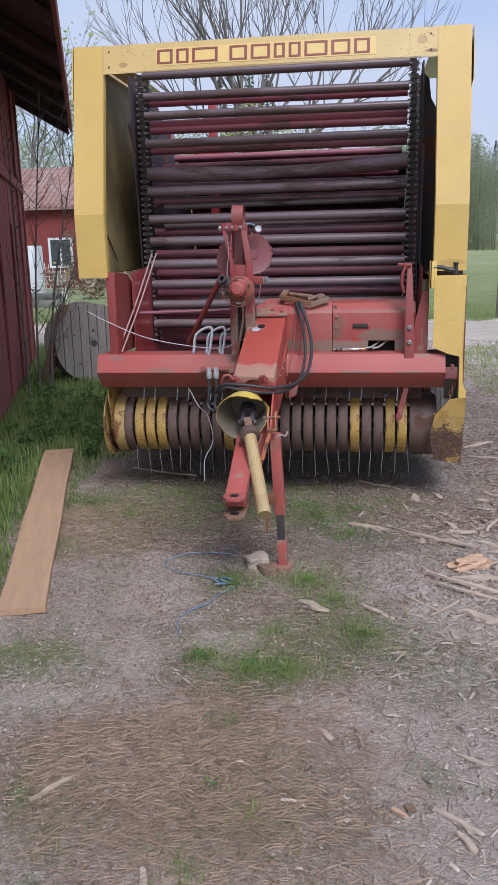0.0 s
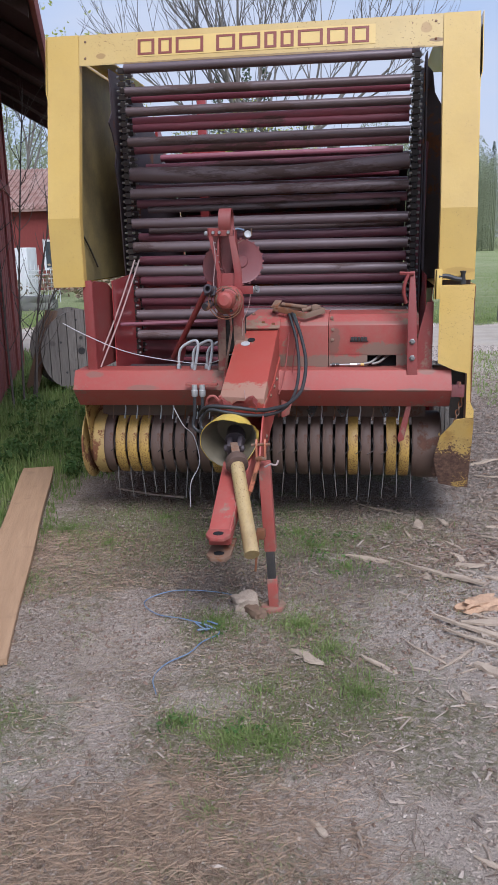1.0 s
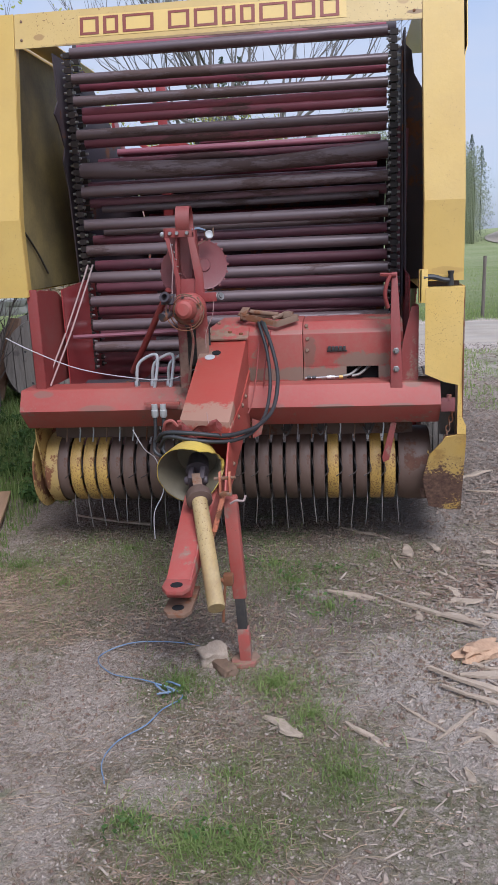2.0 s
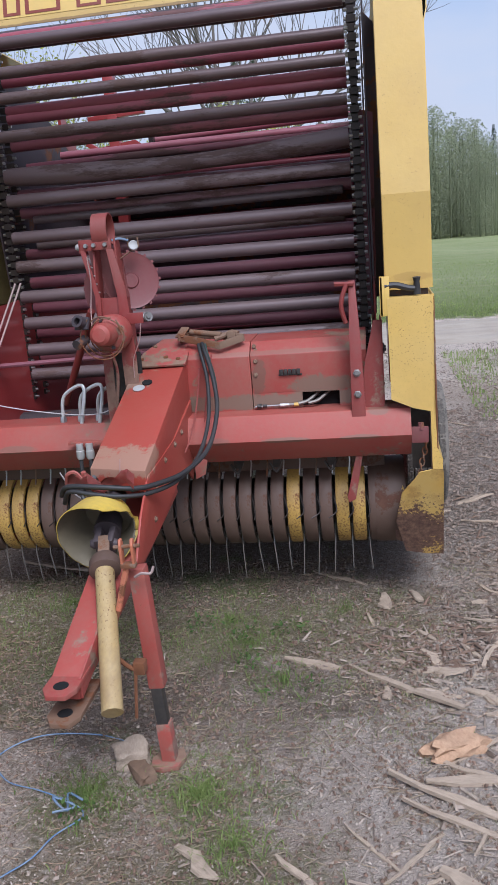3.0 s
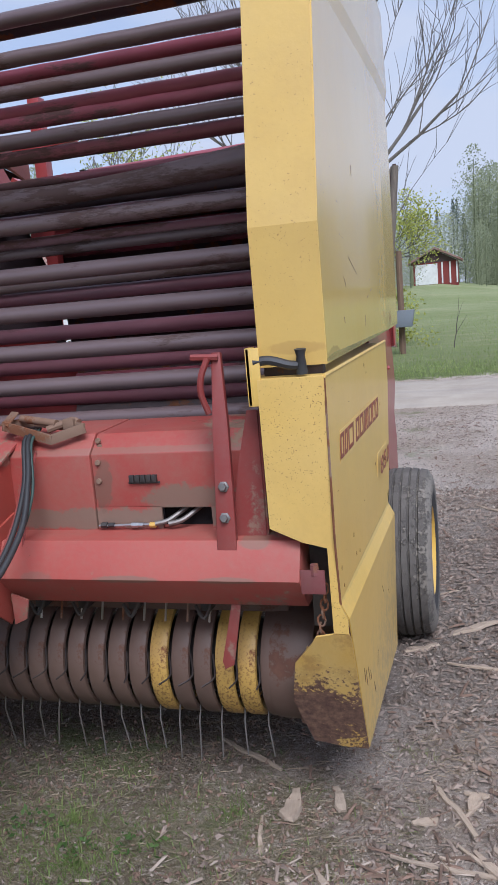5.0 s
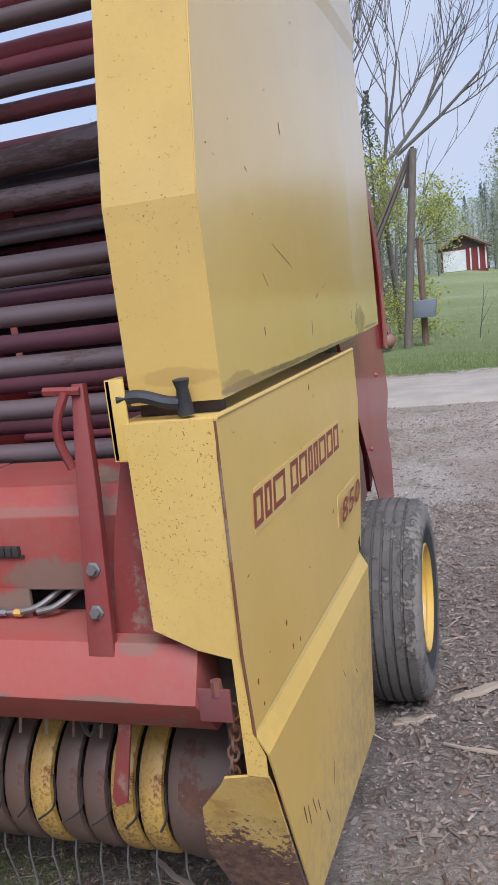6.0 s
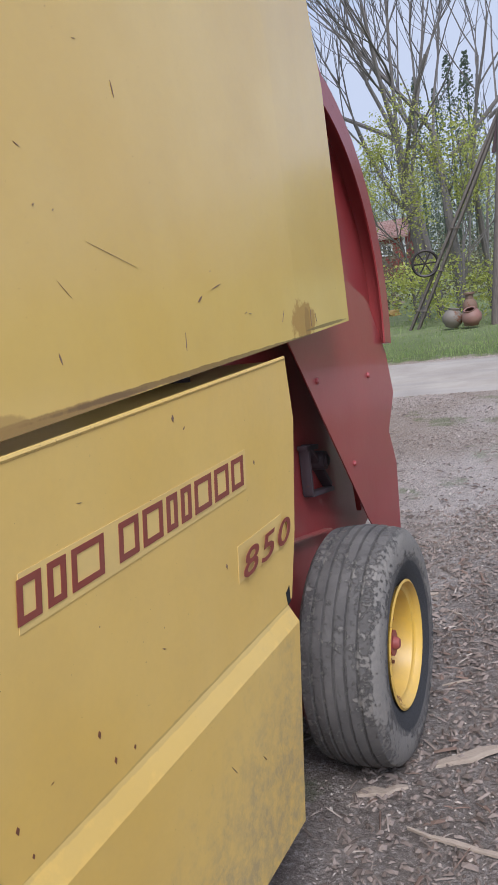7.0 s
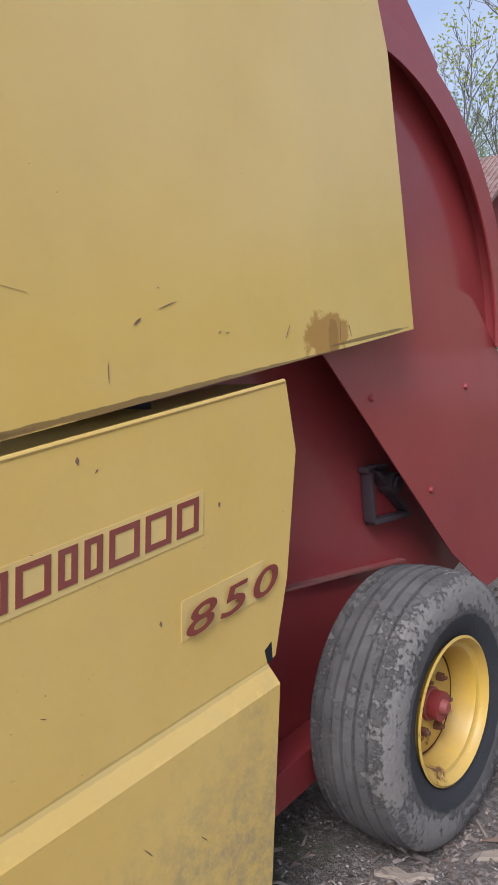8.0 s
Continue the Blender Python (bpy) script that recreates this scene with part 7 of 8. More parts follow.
scatter(11000, (-1.8, 0.7, 3.4, 5.7), ((0.006, 0.020), (0.004, 0.014)), CHIP_BROWN, "soil_crumbs", "brown crumbs of soil before the pickup", "soil", 0.4, worn_soil, 0.5)
fibres(4500, (-1.9, 1.2, 2.6, 5.7), (0.03, 0.12), (0.0010, 0.0024), DRY_GRASS, "dry_straw", "thin dry grass stalks on brown soil", "straw", worn_soil)
scatter(2200, (-1.9, 1.6, 1.0, 3.4), ((0.006, 0.024), (0.004, 0.014)), CHIP_BROWN, "soil_crumbs", "brown crumbs of soil on the yard", "soil", 0.4, worn_soil, 0.5)


# ---- grass ----
def blades(name, spots, material, label, h, w, category="grass", lean=0.5):
    """Grass blades at spots (x, y, factor), each a bent two-piece strip."""
    verts, faces = [], []
    rnd = random.Random(len(spots))
    for x, y, f in spots:
        H, W = f * rnd.uniform(*h), rnd.uniform(*w)
        a, b = rnd.uniform(0, 2 * math.pi), rnd.uniform(0.1, 1.0) * lean * H
        ca, sa = math.cos(a), math.sin(a)
        z, k = land(x, y) - 0.005, len(verts)
        px, py = -sa * W / 2, ca * W / 2
        verts += [(x - px, y - py, z), (x + px, y + py, z), (x + ca * b * 0.35 + px * 0.8, y + sa * b * 0.35 + py * 0.8, z + H * 0.6),
                  (x + ca * b * 0.35 - px * 0.8, y + sa * b * 0.35 - py * 0.8, z + H * 0.6), (x + ca * b, y + sa * b, z + H * (1 - 0.25 * b / H))]
        faces += [(k, k + 1, k + 2, k + 3), (k + 3, k + 2, k + 4)]
    return cloud_mesh(name, verts, faces, material, label, category)


spots = []
while len(spots) < 26000:
    y = random.uniform(2.8, 13.6)
    wall = (-0.92 - 0.326 * y) / 0.945
    x = random.uniform(wall - 0.1, -1.55)
    edge = -1.60 - 0.17 * (y - 3.0) * (1 if y < 6 else 0.4) + 0.35 * noise.noise(Vector((x, y * 1.3, 4)))
    if x > edge:
        continue
    f = min(1.0, 0.35 + (edge - x) * 1.2)
    # not under the plank
    t = (Vector((x, y, 0)) - P0).dot(d)
    if 0 < t < (P1 - P0).length and abs((Vector((x, y, 0)) - P0).dot(side)) < 0.13:
        continue
    spots.append((x, y, f))
blades("grass", spots, GRASS, "lush green grass along the barn wall", (0.05, 0.17), (0.004, 0.009))
spots = []
for cx, cy, r, n in ((-0.245, 3.77, 0.17, 600), (-0.10, 3.55, 0.12, 220), (-0.627, 3.74, 0.14, 380), (0.03, 3.21, 0.17, 420), (-0.44, 2.87, 0.11, 300), (-0.27, 2.885, 0.11, 340), (-0.36, 2.88, 0.2, 200), (-0.635, 2.96, 0.10, 140), (-0.36, 3.2, 0.2, 150),
                     (-0.25, 4.79, 0.35, 420), (-0.05, 4.45, 0.25, 220), (-0.35, 5.0, 0.5, 420), (-1.77, 4.9, 0.25, 600), (-1.72, 4.1, 0.22, 420), (-1.45, 4.7, 0.3, 260), (-1.2, 5.2, 0.4, 420), (0.2, 5.1, 0.35, 160), (-0.31, 2.02, 0.16, 60), (-0.456, 1.79, 0.12, 70), (-0.44, 2.5, 0.08, 40), (-1.45, 2.9, 0.2, 130), (-0.9, 4.9, 0.5, 350)):
    for _ in range(int(2.0 * n)):
        a, q = random.uniform(0, 2 * math.pi), r * abs(random.gauss(0, 0.75))
        spots.append((cx + q * math.cos(a), cy + q * math.sin(a), random.uniform(0.35, 1.0)))
blades("grass_tufts", spots, GRASS, "tufts of fresh green grass in the dirt", (0.022, 0.068), (0.0018, 0.0042), lean=1.7)
spots = []
for _ in range(52000):
    x, y = random.uniform(-1.9, 0.9), random.uniform(0.9, 5.6)
    lush = max(0.0, 1 - ((x + 0.05) / 0.75) ** 2 - ((y - 3.15) / 0.55) ** 2) + max(0.0, 1 - ((x + 1.35) / 0.5) ** 2 - ((y - 4.3) / 1.2) ** 2) + 0.7 * max(0.0, 1 - ((x + 0.1) / 0.9) ** 2 - ((y - 4.75) / 0.5) ** 2)
    if noise.noise(Vector((x * 1.6, y * 1.6, 1))) + 0.5 * noise.noise(Vector((x * 5.0, y * 5.0, 3))) + 0.45 * lush > 0.28:
        spots.append((x, y, random.uniform(0.4, 1.0)))
blades("sparse_grass", spots, OLIVE_GRASS, "sparse short green grass on trodden dirt", (0.010, 0.035), (0.0015, 0.004), lean=1.9)
spots = []
for _ in range(15000):
    x, y = random.uniform(-9, 9), 17.75 + abs(random.gauss(0, 2.2))
    spots.append((x, y, random.uniform(0.5, 1.0)))
for _ in range(9000):
    x, y = random.uniform(1.35, 5.0), random.uniform(8.9, 13.4)
    if noise.noise(Vector((x * 1.1, y * 1.1, 5))) + 0.4 * noise.noise(Vector((x * 4.0, y * 4.0, 6))) > -0.15 + 0.3 * max(0.0, 1.9 - x):
        spots.append((x, y, random.uniform(0.4, 0.9)))
for _ in range(5000):
    spots.append((random.uniform(-14, -4.6), random.uniform(17.4, 24), random.uniform(0.5, 1.0)))
for _ in range(14000):
    y = random.uniform(18, 46)
    spots.append((random.uniform(-0.25, 0.30) * y + 1.0, y, random.uniform(0.6, 1.5)))
blades("verge_grass", spots, VERGE_GRASS, "green verge grass beyond the gravel road", (0.03, 0.11), (0.006, 0.014), lean=1.0)


def leaf_cloud(name, clumps, material, label, size, category, parent=None, kind="stuff"):
    """Small leaves spread through clumps of (x, y, z, radius, count)."""
    verts, faces = [], []
    rnd = random.Random(len(clumps) + len(name))
    for cx, cy, cz, r, n in clumps:
        for _ in range(n):
            v = Vector((rnd.gauss(0, 1), rnd.gauss(0, 1), rnd.gauss(0, 0.8)))
            v = v.normalized() * r * rnd.random() ** 0.5
            c = Vector((cx, cy, cz)) + v
            u = Vector((rnd.gauss(0, 1), rnd.gauss(0, 1), rnd.gauss(0, 0.7))).normalized()
            w = u.cross(Vector((rnd.gauss(0, 1), rnd.gauss(0, 1), rnd.gauss(0, 1)))).normalized()
            s = rnd.uniform(*size)
            k = len(verts)
            verts += [tuple(c - u * s), tuple(c + w * s * 0.5), tuple(c + u * s), tuple(c - w * s * 0.5)]
            faces.append((k, k + 1, k + 2, k + 3))
    ob = cloud_mesh(name, verts, faces, material, label, category, kind)
    if parent is not None:
        ob.parent, ob.matrix_parent_inverse = parent, parent.matrix_basis.inverted()
        for key in ("category", "kind"):
            if key in ob:
                del ob[key]
    return ob


clumps = []
for _ in range(150):
    y = random.uniform(5.6, 10.4)
    wall = (-0.92 - 0.326 * y) / 0.945
    x = random.uniform(wall + 0.1, -1.9 - 0.18 * (y - 5.6))
    if y < 6.45 and abs((Vector((x, y, 0)) - P0).dot(side)) < 0.24:
        continue
    clumps.append((x, y, 0.03 + 0.05 * random.random() * (1 if y < 8.8 else 0.3), random.uniform(0.05, 0.10), 60))
leaf_cloud("weeds", clumps, WEED, "low leafy green weeds beside the barn", (0.016, 0.036), "weeds")
clumps = [(x + random.gauss(0, 0.04), y + random.gauss(0, 0.04), 0.012, 0.06, 22) for x, y in ((-0.60, 3.62), (-0.34, 2.9), (-0.1, 4.9), (-0.3, 4.9), (-0.2, 4.6), (-0.02, 4.4), (-0.5, 4.9), (-0.63, 2.96)) for _ in range(3)]
clumps += [(-0.45, 2.14, 0.012, 0.035, 16), (-0.43, 2.16, 0.012, 0.03, 10)]
leaf_cloud("weeds", clumps, WEED, "small broad-leaved weeds in the dirt", (0.006, 0.014), "weeds")


# ---- trees ----
def grow(bm_limbs, p, dvec, length, r, depth, rnd, tips, lift=0.12, twig_r=0.010, gens=4):
    """One limb and, by recursion, its forks. Keeps the ends in tips."""
    n = 4 if depth < 2 else 3
    pts, rads = [p.copy()], [r]
    q, dd = p.copy(), dvec.normalized()
    end = max(twig_r * 0.5, r * (0.62 if depth < gens else 0.3))
    for i in range(n):
        dd = (dd + Vector((rnd.gauss(0, 0.10), rnd.gauss(0, 0.10), rnd.gauss(0, 0.05) + lift * 0.35))).normalized()
        q = q + dd * (length / n)
        pts.append(q.copy())
        rads.append(r + (end - r) * (i + 1) / n)
    sweep(bm_limbs, pts, rads, 8 if depth == 0 else (6 if depth == 1 else (4 if depth == 2 else 3)), cap=False)
    if depth >= gens:
        tips.append(q)
        return
    kids = rnd.randint(3, 4) if depth < gens - 1 else rnd.randint(3, 5)
    for k in range(kids):
        f = rnd.uniform(0.35, 1.0) if k else 1.0
        i = min(n, max(1, round(f * n)))
        base, rr = pts[i], rads[i] * rnd.uniform(0.5, 0.8)
        a = rnd.uniform(0, 2 * math.pi)
        o = dd.orthogonal().normalized()
        o = (math.cos(a) * o + math.sin(a) * dd.cross(o)).normalized()
        spread = rnd.uniform(0.35, 0.85) if k else rnd.uniform(0.05, 0.3)
        grow(bm_limbs, base, (dd + o * spread + Vector((0, 0, lift))).normalized(), length * rnd.uniform(0.55, 0.80), max(twig_r, rr), depth + 1, rnd, tips, lift, twig_r, gens)


def bare_tree(x, y, h, r, lean, seed, label, gens=4, leaves=0, limb=None, leaf=SPRING_LEAF, twig_r=0.012, leaf_size=(0.04, 0.08), lift=0.12, leaf_r=0.5):
    rnd = random.Random(seed)
    tree = thing("tree", (x, y, land(x, y)), label, "tree")
    bm, tips = B(), []
    grow(bm, Vector((x, y, land(x, y) - 0.1)), Vector((*lean, 1)), h * 0.36, r, 0, rnd, tips, lift, twig_r, gens)
    if limb is not None:
        z, dv, ln, lr = limb
        grow(bm, Vector((x + lean[0] * z, y, z)), Vector(dv), ln, lr, 1, rnd, tips, lift, twig_r, gens)
    part("trunk", bm, BARK, tree, "grey trunk with bare limbs and twigs")
    if leaves:
        leaf_cloud("crown", [(t.x, t.y, t.z, leaf_r, leaves) for t in tips if rnd.random() < 0.8], leaf, "thin crown of young leaves", leaf_size, "crown", tree)
    return tree


bare_tree(-3.75, 28.0, 15, 0.17, (-0.07, 0.0), 14, "tall leafless ash tree leaning beyond the road", gens=4, twig_r=0.011, lift=0.22, limb=(5.2, (-0.85, 0, 0.55), 3.2, 0.07))
bare_tree(-3.3, 28.4, 16, 0.15, (0.0, 0.0), 12, "tall leafless ash tree beyond the road", gens=4, twig_r=0.011, lift=0.25)
bare_tree(-2.6, 27.6, 15, 0.15, (0.02, 0.0), 13, "tall leafless ash tree with spreading limbs", gens=4, twig_r=0.011, lift=0.2, limb=(4.4, (0.80, 0, 0.62), 3.6, 0.075))
bare_tree(-1.9, 29.0, 13, 0.11, (0.05, 0.0), 19, "leafless ash tree behind the hoist", gens=4, twig_r=0.011, lift=0.22, limb=(5.4, (0.82, 0, 0.55), 3.2, 0.06))
bare_tree(-3.7, 26.8, 6.0, 0.055, (-0.05, 0.0), 15, "small tree with fresh yellow-green leaves", gens=4, leaves=42, leaf_size=(0.028, 0.055), lift=0.05, leaf_r=0.45)
bare_tree(-2.2, 25.8, 6.0, 0.055, (0.08, 0.0), 16, "small tree with fresh yellow-green leaves", gens=4, leaves=42, leaf_size=(0.028, 0.055), lift=0.05, leaf_r=0.45)
bare_tree(-22.0, 52.0, 18, 0.20, (0.02, 0.0), 18, "pale birch tree behind the house", leaves=7, leaf_size=(0.10, 0.16), leaf_r=0.8, twig_r=0.02)
bare_tree(-20.5, 55.0, 17, 0.20, (0.05, 0.0), 21, "pale birch tree behind the house", leaves=7, leaf_size=(0.10, 0.16), leaf_r=0.8, twig_r=0.02)
# bare sapling against the barn
sap = thing("sapling", (-3.75, 8.9, 0), "leafless sapling with thin twigs by the barn wall", "sapling")
rnd = random.Random(5)
for x, y, top, lx in ((-3.72, 8.8, 3.4, 0.25), (-3.62, 8.9, 2.9, 0.5), (-3.80, 8.7, 3.0, -0.05), (-3.7, 9.0, 1.9, 0.6)):
    bm = B()
    pts = curve_pts([(x, y, 0), (x + lx * 0.2, y, top * 0.35), (x + lx * 0.6, y + 0.05, top * 0.7), (x + lx, y + 0.1, top)], 5)
    sweep(bm, pts, [0.012 * (1 - 0.8 * i / (len(pts) - 1)) + 0.002 for i in range(len(pts))], 5)
    stem = part("stem", bm, TWIG, sap)
    for p in pts[3:-1]:
        for s in range(2):
            a = rnd.uniform(-0.5, 0.9)
            L = rnd.uniform(0.15, 0.6)
            bm = B()
            sweep(bm, curve_pts([p, p + Vector((a * L * 0.6, rnd.uniform(-0.2, 0.2) * L, 0.4 * L)), p + Vector((a * L, rnd.uniform(-0.3, 0.3) * L, L))], 3), [0.005, 0.0045, 0.004, 0.0035, 0.003, 0.0025, 0.002], 4)
            part("twig", bm, TWIG, stem)


# ---- far side of the road ----
def far_tree(verts, faces, x, y, h, rnd, fir=False, bare=False):
    z = land(x, y)
    k = len(verts)
    r = 0.009 * h
    for a in range(4):
        verts.append((x + r * math.cos(a * 1.57), y + r * math.sin(a * 1.57), z))
        verts.append((x + 0.3 * r * math.cos(a * 1.57), y + 0.3 * r * math.sin(a * 1.57), z + h * 0.9))
    for a in range(4):
        faces.append((k + 2 * a, k + 2 * ((a + 1) % 4), k + 2 * ((a + 1) % 4) + 1, k + 2 * a + 1))
    n = 1250
    for _ in range(n):
        t = rnd.random()
        if fir:
            zz, rad = 0.08 + 0.92 * t, 0.16 * (1 - t) + 0.01
        else:
            zz, rad = 0.02 + 0.98 * t, 0.23 * math.sin(math.pi * (0.12 + 0.86 * t)) ** 0.7
        a, q = rnd.uniform(0, 2 * math.pi), rnd.random() ** 0.5
        c = Vector((x + h * rad * q * math.cos(a), y + h * rad * q * math.sin(a), z + h * zz))
        u = Vector((rnd.gauss(0, 1), rnd.gauss(0, 1), rnd.gauss(0, 1))).normalized() * h * rnd.uniform(0.004, 0.0095)
        w = u.orthogonal() * rnd.uniform(0.4, 0.9)
        k = len(verts)
        verts.extend([tuple(c - u), tuple(c + w), tuple(c + u), tuple(c - w)])
        faces.append((k, k + 1, k + 2, k + 3))


def far_woods(name, count, area, hrange, material, label, seed, fir=False, keep=None):
    verts, faces, rnd = [], [], random.Random(seed)
    n = 0
    while n < count:
        x, y = rnd.uniform(area[0], area[1]), rnd.uniform(area[2], area[3])
        if keep is not None and not keep(x, y):
            continue
        far_tree(verts, faces, x, y, rnd.uniform(*hrange), rnd, fir)
        n += 1
    return cloud_mesh(name, verts, faces, material, label, "forest")


def off_track(x, y):
    return abs(x - (21 + 0.033 * (y - 95) + 0.0013 * (y - 95) ** 2)) > 4 + 0.02 * (y - 95)


far_woods("forest", 205, (2, 60, 128, 165), (13, 20), HAZY_LEAF, "hazy spring forest edge beyond the meadow", 31, keep=off_track)
far_woods("forest", 40, (26, 75, 95, 140), (9, 15), HAZY_LEAF, "hazy spring trees beyond the meadow", 32, keep=off_track)
far_woods("forest", 50, (8, 70, 165, 200), (15, 22), FIR_LEAF, "dark firs in the far forest", 33, True, keep=off_track)
far_woods("forest", 16, (25, 33, 108, 122), (8, 12), FIR_LEAF, "dark firs beside the climbing track", 41, True)
far_woods("forest", 14, (15.5, 19.2, 118, 132), (9, 13), HAZY_LEAF, "spring trees beside the climbing track", 42)
far_woods("forest", 22, (20, 34, 205, 230), (11, 15), HAZY_LEAF, "hazy far woods at the end of the track", 43)
far_woods("forest", 70, (-45, -4, 75, 110), (7, 11), HAZY_LEAF, "pale spring trees behind the farm", 34)
far_woods("forest", 26, (-9, 8, 98, 128), (6.5, 9.5), HAZY_LEAF, "spring trees behind the shed", 44)
far_woods("forest", 4, (-10.5, -6.5, 58, 66), (12, 15), FIR_LEAF, "dark firs behind the bare trees", 46, True)
far_woods("forest", 12, (-30, 2, 105, 135), (10, 14), FIR_LEAF, "dark firs behind the farm", 35, True)
far_woods("forest", 40, (-70, -12, 58, 80), (9, 14), HAZY_LEAF, "pale spring trees behind the house", 36)
far_woods("forest", 50, (-130, -55, 60, 160), (14, 22), HAZY_LEAF, "far spring forest", 37)
clumps = []
for _ in range(60):
    a = random.random()
    clumps.append((-4.2 + 3.6 * a + random.gauss(0, 0.3), 26.0 + random.gauss(0, 0.8), random.uniform(0.3, 1.6), random.uniform(0.3, 0.6), 55))
leaf_cloud("bushes", clumps, SPRING_LEAF, "thin yellow-green bushes beyond the road", (0.03, 0.07), "bush")
clumps = []
for _ in range(170):
    clumps.append((random.uniform(-13, -2.8), random.uniform(33.5, 42), random.uniform(0.2, 2.4), random.uniform(0.5, 1.1), 120))
for _ in range(26):
    clumps.append((random.uniform(-14.5, -9.5), random.uniform(47, 56), random.uniform(0.6, 3.0), random.uniform(0.6, 1.1), 130))
leaf_cloud("bushes", clumps, BRUSH_LEAF, "brown-green brushwood under the bare trees", (0.03, 0.08), "bush")
clumps = []
for _ in range(60):
    clumps.append((random.uniform(-17, -6), random.uniform(25, 34), random.uniform(0.2, 0.9), random.uniform(0.3, 0.7), 60))
leaf_cloud("bushes", clumps, DRY_GRASS, "dry brown bushes and reeds before the house", (0.05, 0.12), "bush")


def house(place, L, D, eave, ridge, label, windows):
    x0, y0 = place
    z0 = land(x0 + L / 2, y0)
    h = thing("house", (x0 + L / 2, y0 + D / 2, z0), label, "house")
    bm = B()
    box(bm, x0, x0 + L, y0, y0 + D, z0 - 0.6, z0 + eave)
    prism(bm, [(y0, z0 + eave), (y0 + D, z0 + eave), (y0 + D / 2, z0 + ridge - 0.1)], "x", x0, x0 + L)
    part("wall", bm, HOUSE_RED, h, "red painted board wall")
    bm = B()
    o = 0.35
    s = (ridge - eave) / (D / 2)
    prism(bm, [(y0 - o, z0 + eave - s * o), (y0 + D / 2, z0 + ridge), (y0 + D + o, z0 + eave - s * o), (y0 + D + o, z0 + eave - s * o + 0.12), (y0 + D / 2, z0 + ridge + 0.14), (y0 - o, z0 + eave - s * o + 0.12)], "x", x0 - 0.3, x0 + L + 0.3)
    roof = part("roof", bm, CLAY, h, "old grey-red pantile roof")
    bm = B()
    n = int(L / 0.24)
    for i in range(n + 1):
        x = x0 - 0.25 + i * (L + 0.5) / n
        sweep(bm, [(x, y0 - o - 0.02, z0 + eave - s * o + 0.13), (x, y0 + D / 2, z0 + ridge + 0.15)], 0.05, 5)
    for i in range(10):
        t = (i + 0.5) / 10
        sweep(bm, [(x0 - 0.3, y0 - o + t * (D / 2 + o), z0 + eave - s * o + 0.13 + t * (ridge - eave + s * o)), (x0 + L + 0.3, y0 - o + t * (D / 2 + o), z0 + eave - s * o + 0.13 + t * (ridge - eave + s * o))], 0.03, 4)
    part("pantiling", bm, CLAY, roof)["kind"] = "stuff"
    for xw, zw, w, hh in windows:
        bm = B()
        for a, b, c, e in ((-w / 2 - 0.1, w / 2 + 0.1, hh, hh + 0.1), (-w / 2 - 0.1, w / 2 + 0.1, -0.1, 0), (-w / 2 - 0.1, -w / 2, 0, hh), (w / 2, w / 2 + 0.1, 0, hh), (-0.03, 0.03, 0, hh)):
            box(bm, x0 + xw + a, x0 + xw + b, y0 - 0.06, y0 + 0.02, z0 + zw + c, z0 + zw + e)
        win = part("window", bm, WHITE, h, "white window frame")
        for a, b in ((-w / 2, -0.03), (0.03, w / 2)):
            bm = B()
            box(bm, x0 + xw + a, x0 + xw + b, y0 - 0.03, y0 - 0.01, z0 + zw, z0 + zw + hh)
            part("pane", bm, GLASS, win)
    bm = B()
    box(bm, x0 + L - 0.14, x0 + L + 0.02, y0 - 0.03, y0, z0, z0 + eave)
    part("corner_board", bm, WHITE, h)
    return h


house((-24.0, 36.0), 11.6, 7.0, 3.65, 5.5, "low red wooden farmhouse with a tiled roof and white windows", ((10.3, 1.0, 0.95, 1.15), (6.2, 1.0, 0.95, 1.15), (2.5, 1.0, 0.95, 1.15)))
house((-15.4, 60.5), 3.6, 5.0, 2.9, 4.0, "small far house with an orange-red tiled roof behind the trees", ((2.3, 1.7, 0.6, 0.6),))
shed = thing("shed", (-3.6, 92, land(-3.6, 92)), "small red shed with a white door in the far meadow", "shed")
z0 = land(-3.6, 92)
bm = B()
box(bm, -6.2, -1.6, 90.5, 94.5, z0 - 0.5, z0 + 2.3)
part("wall", bm, HOUSE_RED, shed)
bm = B()
prism(bm, [(-6.7, z0 + 2.15), (-3.9, z0 + 3.6), (-1.1, z0 + 2.15), (-1.1, z0 + 2.35), (-3.9, z0 + 3.8), (-6.7, z0 + 2.35)], "y", 89.8, 95.0)
part("roof", bm, CLAY, shed)
bm = B()
prism(bm, [(-6.2, z0 + 2.25), (-1.6, z0 + 2.25), (-3.9, z0 + 3.5)], "y", 90.45, 90.6)
part("gable", bm, BARN_DARK, shed)
bm = B()
box(bm, -6.0, -3.7, 90.40, 90.50, z0, z0 + 2.1)
part("door", bm, WHITE, shed, "wide white door")
for x in (-3.3, -2.5, -1.8):
    bm = B()
    box(bm, x, x + 0.15, 90.38, 90.48, z0, z0 + 2.2)
    part("post", bm, WHITE, shed)

shed.location.x += 1.5

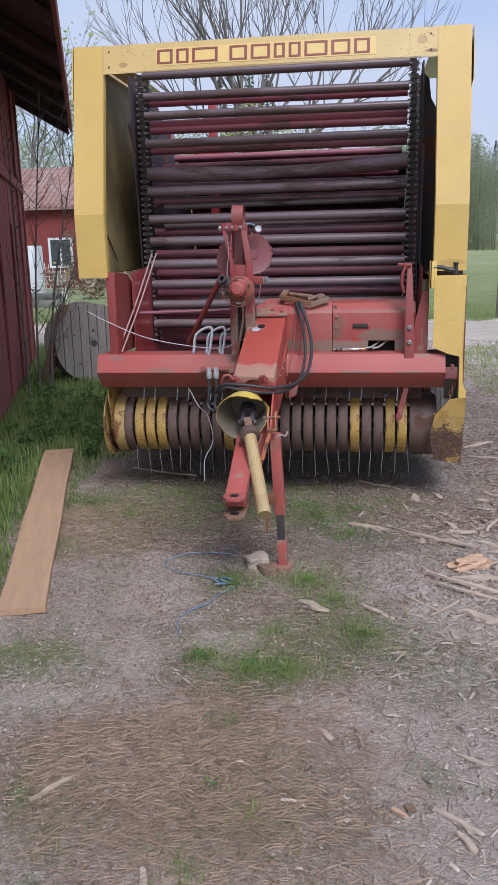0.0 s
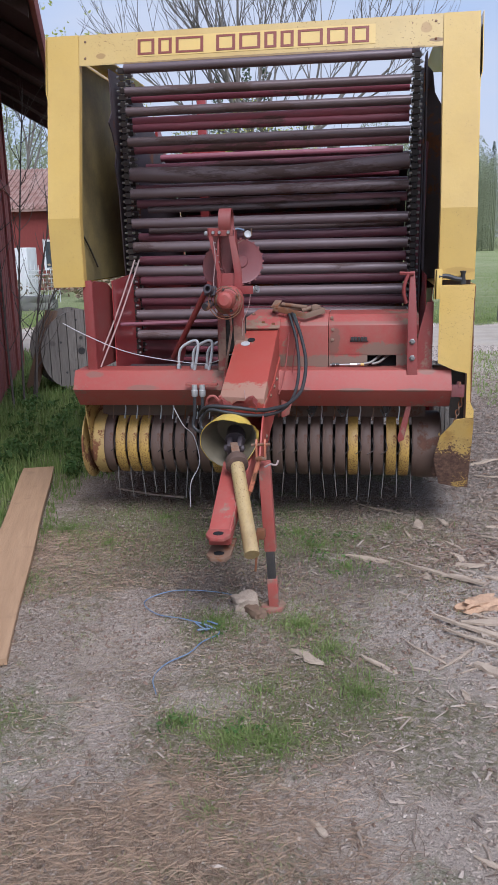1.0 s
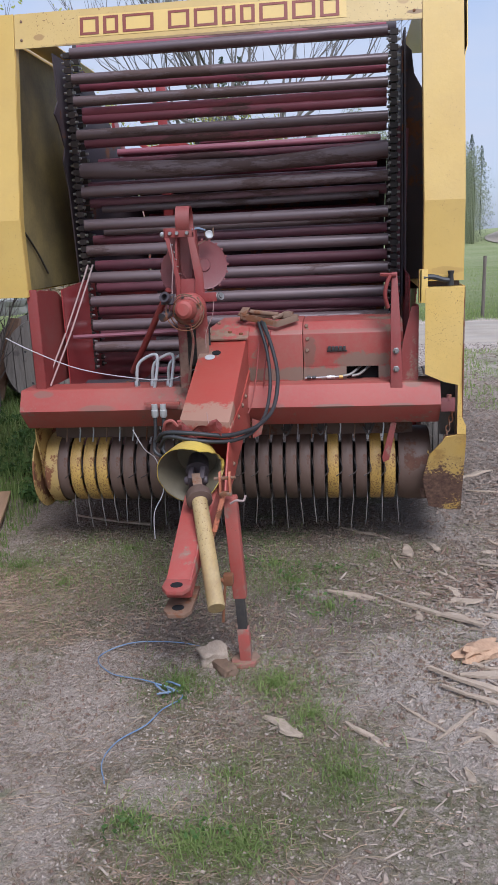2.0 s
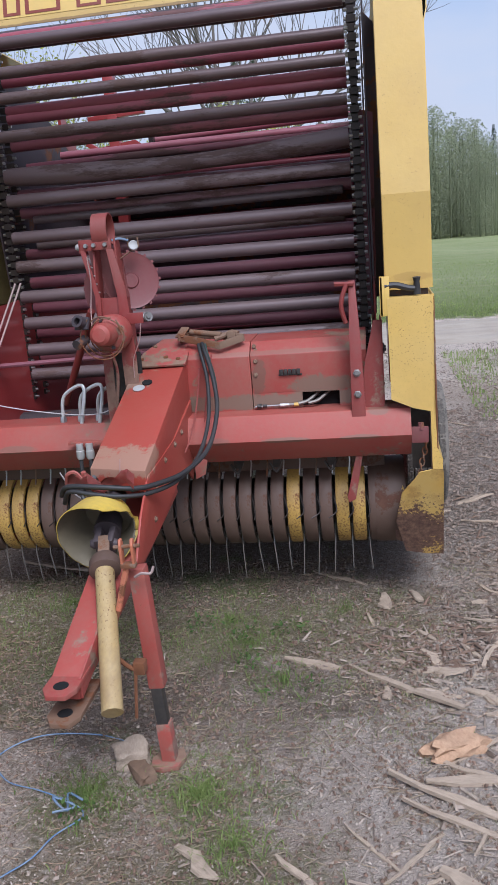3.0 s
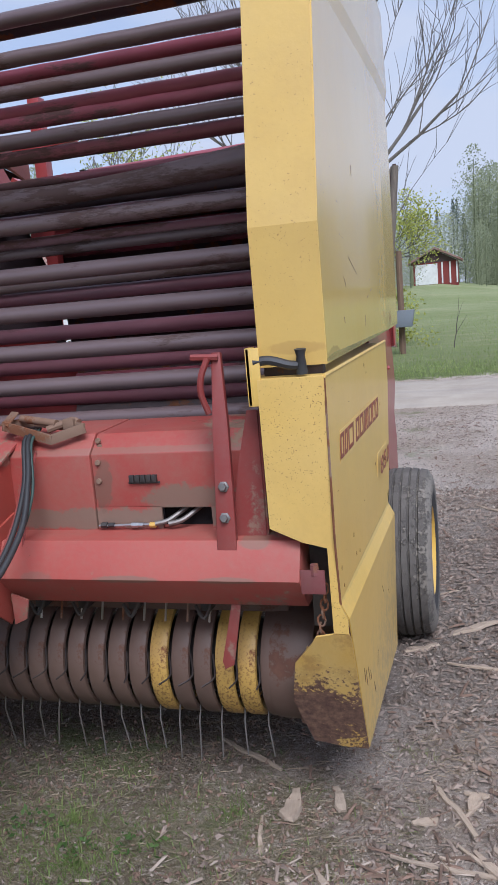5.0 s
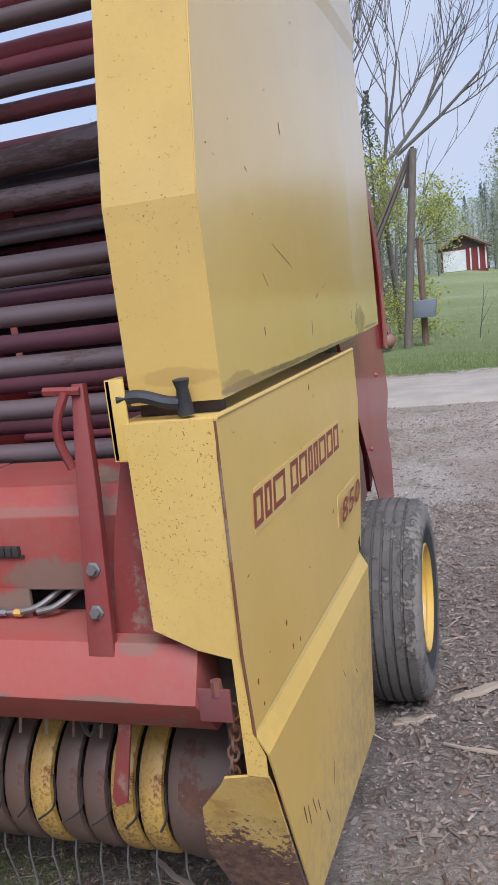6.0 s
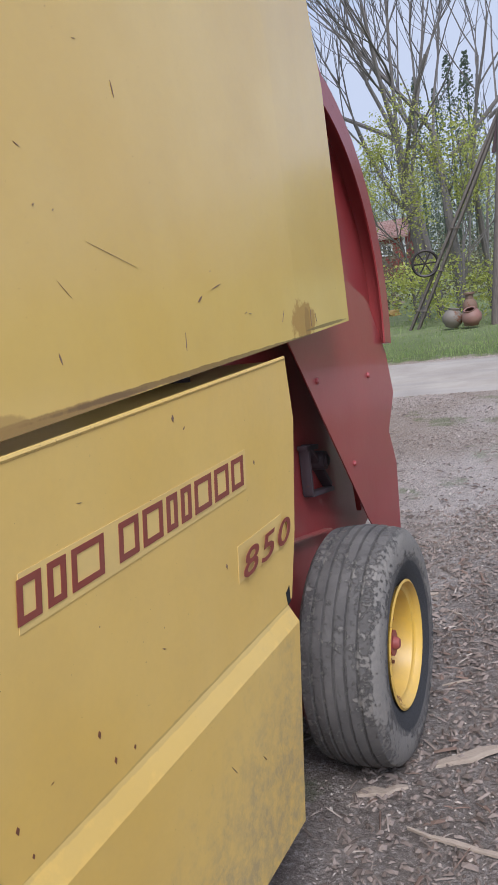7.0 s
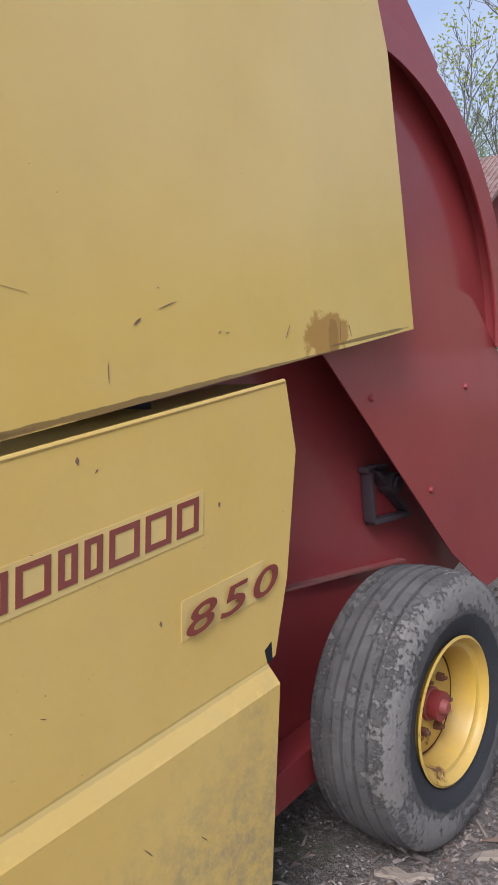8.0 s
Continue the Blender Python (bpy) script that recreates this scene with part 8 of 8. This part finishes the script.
# old hoist: post, leaning beams and an iron wheel
hoist = thing("hoist", (-2.4, 23.8, land(-2.4, 23.8)), "weathered timber hoist with a leaning beam and iron wheel", "hoist")
z0 = land(-2, 23.5)
bm = B()
sweep(bm, [(-1.13, 23.3, z0 - 0.2), (-0.64, 23.3, z0 + 4.6)], [0.105, 0.085], 10)
part("post", bm, GREY_WOOD, hoist, "grey timber post")
bm = B()
sweep(bm, [(-0.72, 23.75, z0 - 0.2), (-0.70, 23.75, z0 + 2.6)], [0.085, 0.075], 8)
part("post", bm, BROWN_PLANK, hoist, "dark timber post")
for o in (0.0, 0.20):
    bm = B()
    plate_between(bm, (-3.30 + o, 24.1, z0 - 0.05), (-0.72 + 0.3 * o, 23.45, z0 + 4.6), 0.085, 0.06)
    part("beam", bm, GREY_WOOD, hoist)
for t in (0.10, 0.30, 0.50):
    bm = B()
    c = Vector((-3.30, 24.06, z0)).lerp(Vector((-0.72, 23.41, z0 + 4.6)), t)
    plate_between(bm, c + Vector((-0.03, 0, 0.02)), c + Vector((0.24, 0, -0.02)), 0.06, 0.03)
    part("rung", bm, GREY_WOOD, hoist)
bm = B()
prism(bm, [(-0.92, z0 + 3.75), (-0.70, z0 + 3.75), (-0.62, z0 + 4.65), (-0.70, z0 + 4.65)], "y", 23.30, 23.36)
part("head_block", bm, BARN_DARK, hoist)
bm = B()
m = axis_to((-2.70, 23.80, z0 + 1.58), (0.3, -1, 0.1))
sweep(bm, [m @ Vector((0.30 * math.cos(a), 0.30 * math.sin(a), 0)) for a in (2 * math.pi * i / 24 for i in range(25))], 0.035, 6)
for k in range(3):
    a = math.pi * k / 3
    sweep(bm, [m @ Vector((0.3 * math.cos(a), 0.3 * math.sin(a), 0)), m @ Vector((-0.3 * math.cos(a), -0.3 * math.sin(a), 0))], 0.02, 6)
part("wheel", bm, CHAIN_BLACK, hoist, "iron spoked wheel")
bm = B()
prism(bm, [(-1.06, z0 + 1.12), (-0.36, z0 + 1.12), (-0.43, z0 + 0.70), (-1.02, z0 + 0.70)], "y", 23.38, 23.68, 0.02)
part("box", bm, BLUE_GREY, hoist, "blue-grey metal box")


def pot(name, x, y, prof, material, label, category, tip=None):
    bm = B()
    m = Matrix.Translation((x, y, land(x, y))) @ Matrix.Diagonal((0.78, 0.78, 0.78, 1))
    if tip is not None:
        m = m @ tip
    lathe(bm, prof, 24, m)
    ob = part(name, bm, material, None)
    return tagged(ob, label, category)


pot("clay_jar", -2.08, 23.1, [(0, 0.0), (0.17, 0.02), (0.29, 0.18), (0.31, 0.32), (0.24, 0.46), (0.15, 0.53), (0.17, 0.58), (0.13, 0.57), (0.12, 0.5)], POT_BEIGE, "beige round clay jar on the grass", "jar", pose(0, 0, 0.05, 0, 12, 0))
pot("clay_jar", -1.55, 23.0, [(0, 0.0), (0.16, 0.02), (0.27, 0.14), (0.30, 0.26), (0.24, 0.40), (0.16, 0.46), (0.18, 0.50), (0.13, 0.49)], POT_RED, "rusty red round jar on the grass", "jar", pose(0, 0, 0.1, 20, -8, 0))
pot("milk_churn", -1.72, 23.7, [(0, 0.0), (0.20, 0.0), (0.22, 0.03), (0.22, 0.62), (0.20, 0.70), (0.12, 0.80), (0.12, 0.92), (0.17, 0.95), (0.17, 1.0), (0, 1.0)], RUSTY, "dark rusty milk churn on the grass", "milk churn")
for x, y, h in ((2.95, 18.25, 1.25), (7.8, 19.0, 1.2), (12.5, 20.0, 1.2)):
    bm = B()
    sweep(bm, [(x, y, land(x, y) - 0.2), (x + 0.02, y, land(x, y) + h)], 0.035, 8)
    tagged(part("fence_post", bm, GREY_WOOD, None), "thin weathered fence post in the meadow", "fence post", "posts in the meadow")
bm = B()
rnd = random.Random(77)
tips = []
grow(bm, Vector((0.55, 24.6, land(0.55, 24.6) - 0.05)), Vector((0.05, 0, 1)), 0.9, 0.014, 0, rnd, tips, 0.25, 0.005, 1)
tagged(part("sapling", bm, TWIG, None), "thin bare sapling in the meadow", "sapling")
bm = B()
for k in range(8):
    z = 0.1 + 0.14 * k
    sweep(bm, [(-11.6, 27.0, z + land(-11, 27)), (-10.2, 27.0, z + land(-11, 27))], 0.012, 4)
for k in range(11):
    sweep(bm, [(-11.6 + 0.14 * k, 27.0, land(-11, 27)), (-11.6 + 0.14 * k, 27.0, 1.5 - 0.05 * k + land(-11, 27))], 0.012, 4)
tagged(part("trellis", bm, WHITE, None), "pale leaning wire trellis before the house", "trellis")
bm = B()
box(bm, -12.6, -11.7, 28.0, 28.9, land(-12, 28), land(-12, 28) + 1.85, 0.05)
tagged(part("storage_box", bm, WHITE, None), "white box standing before the red house", "box")
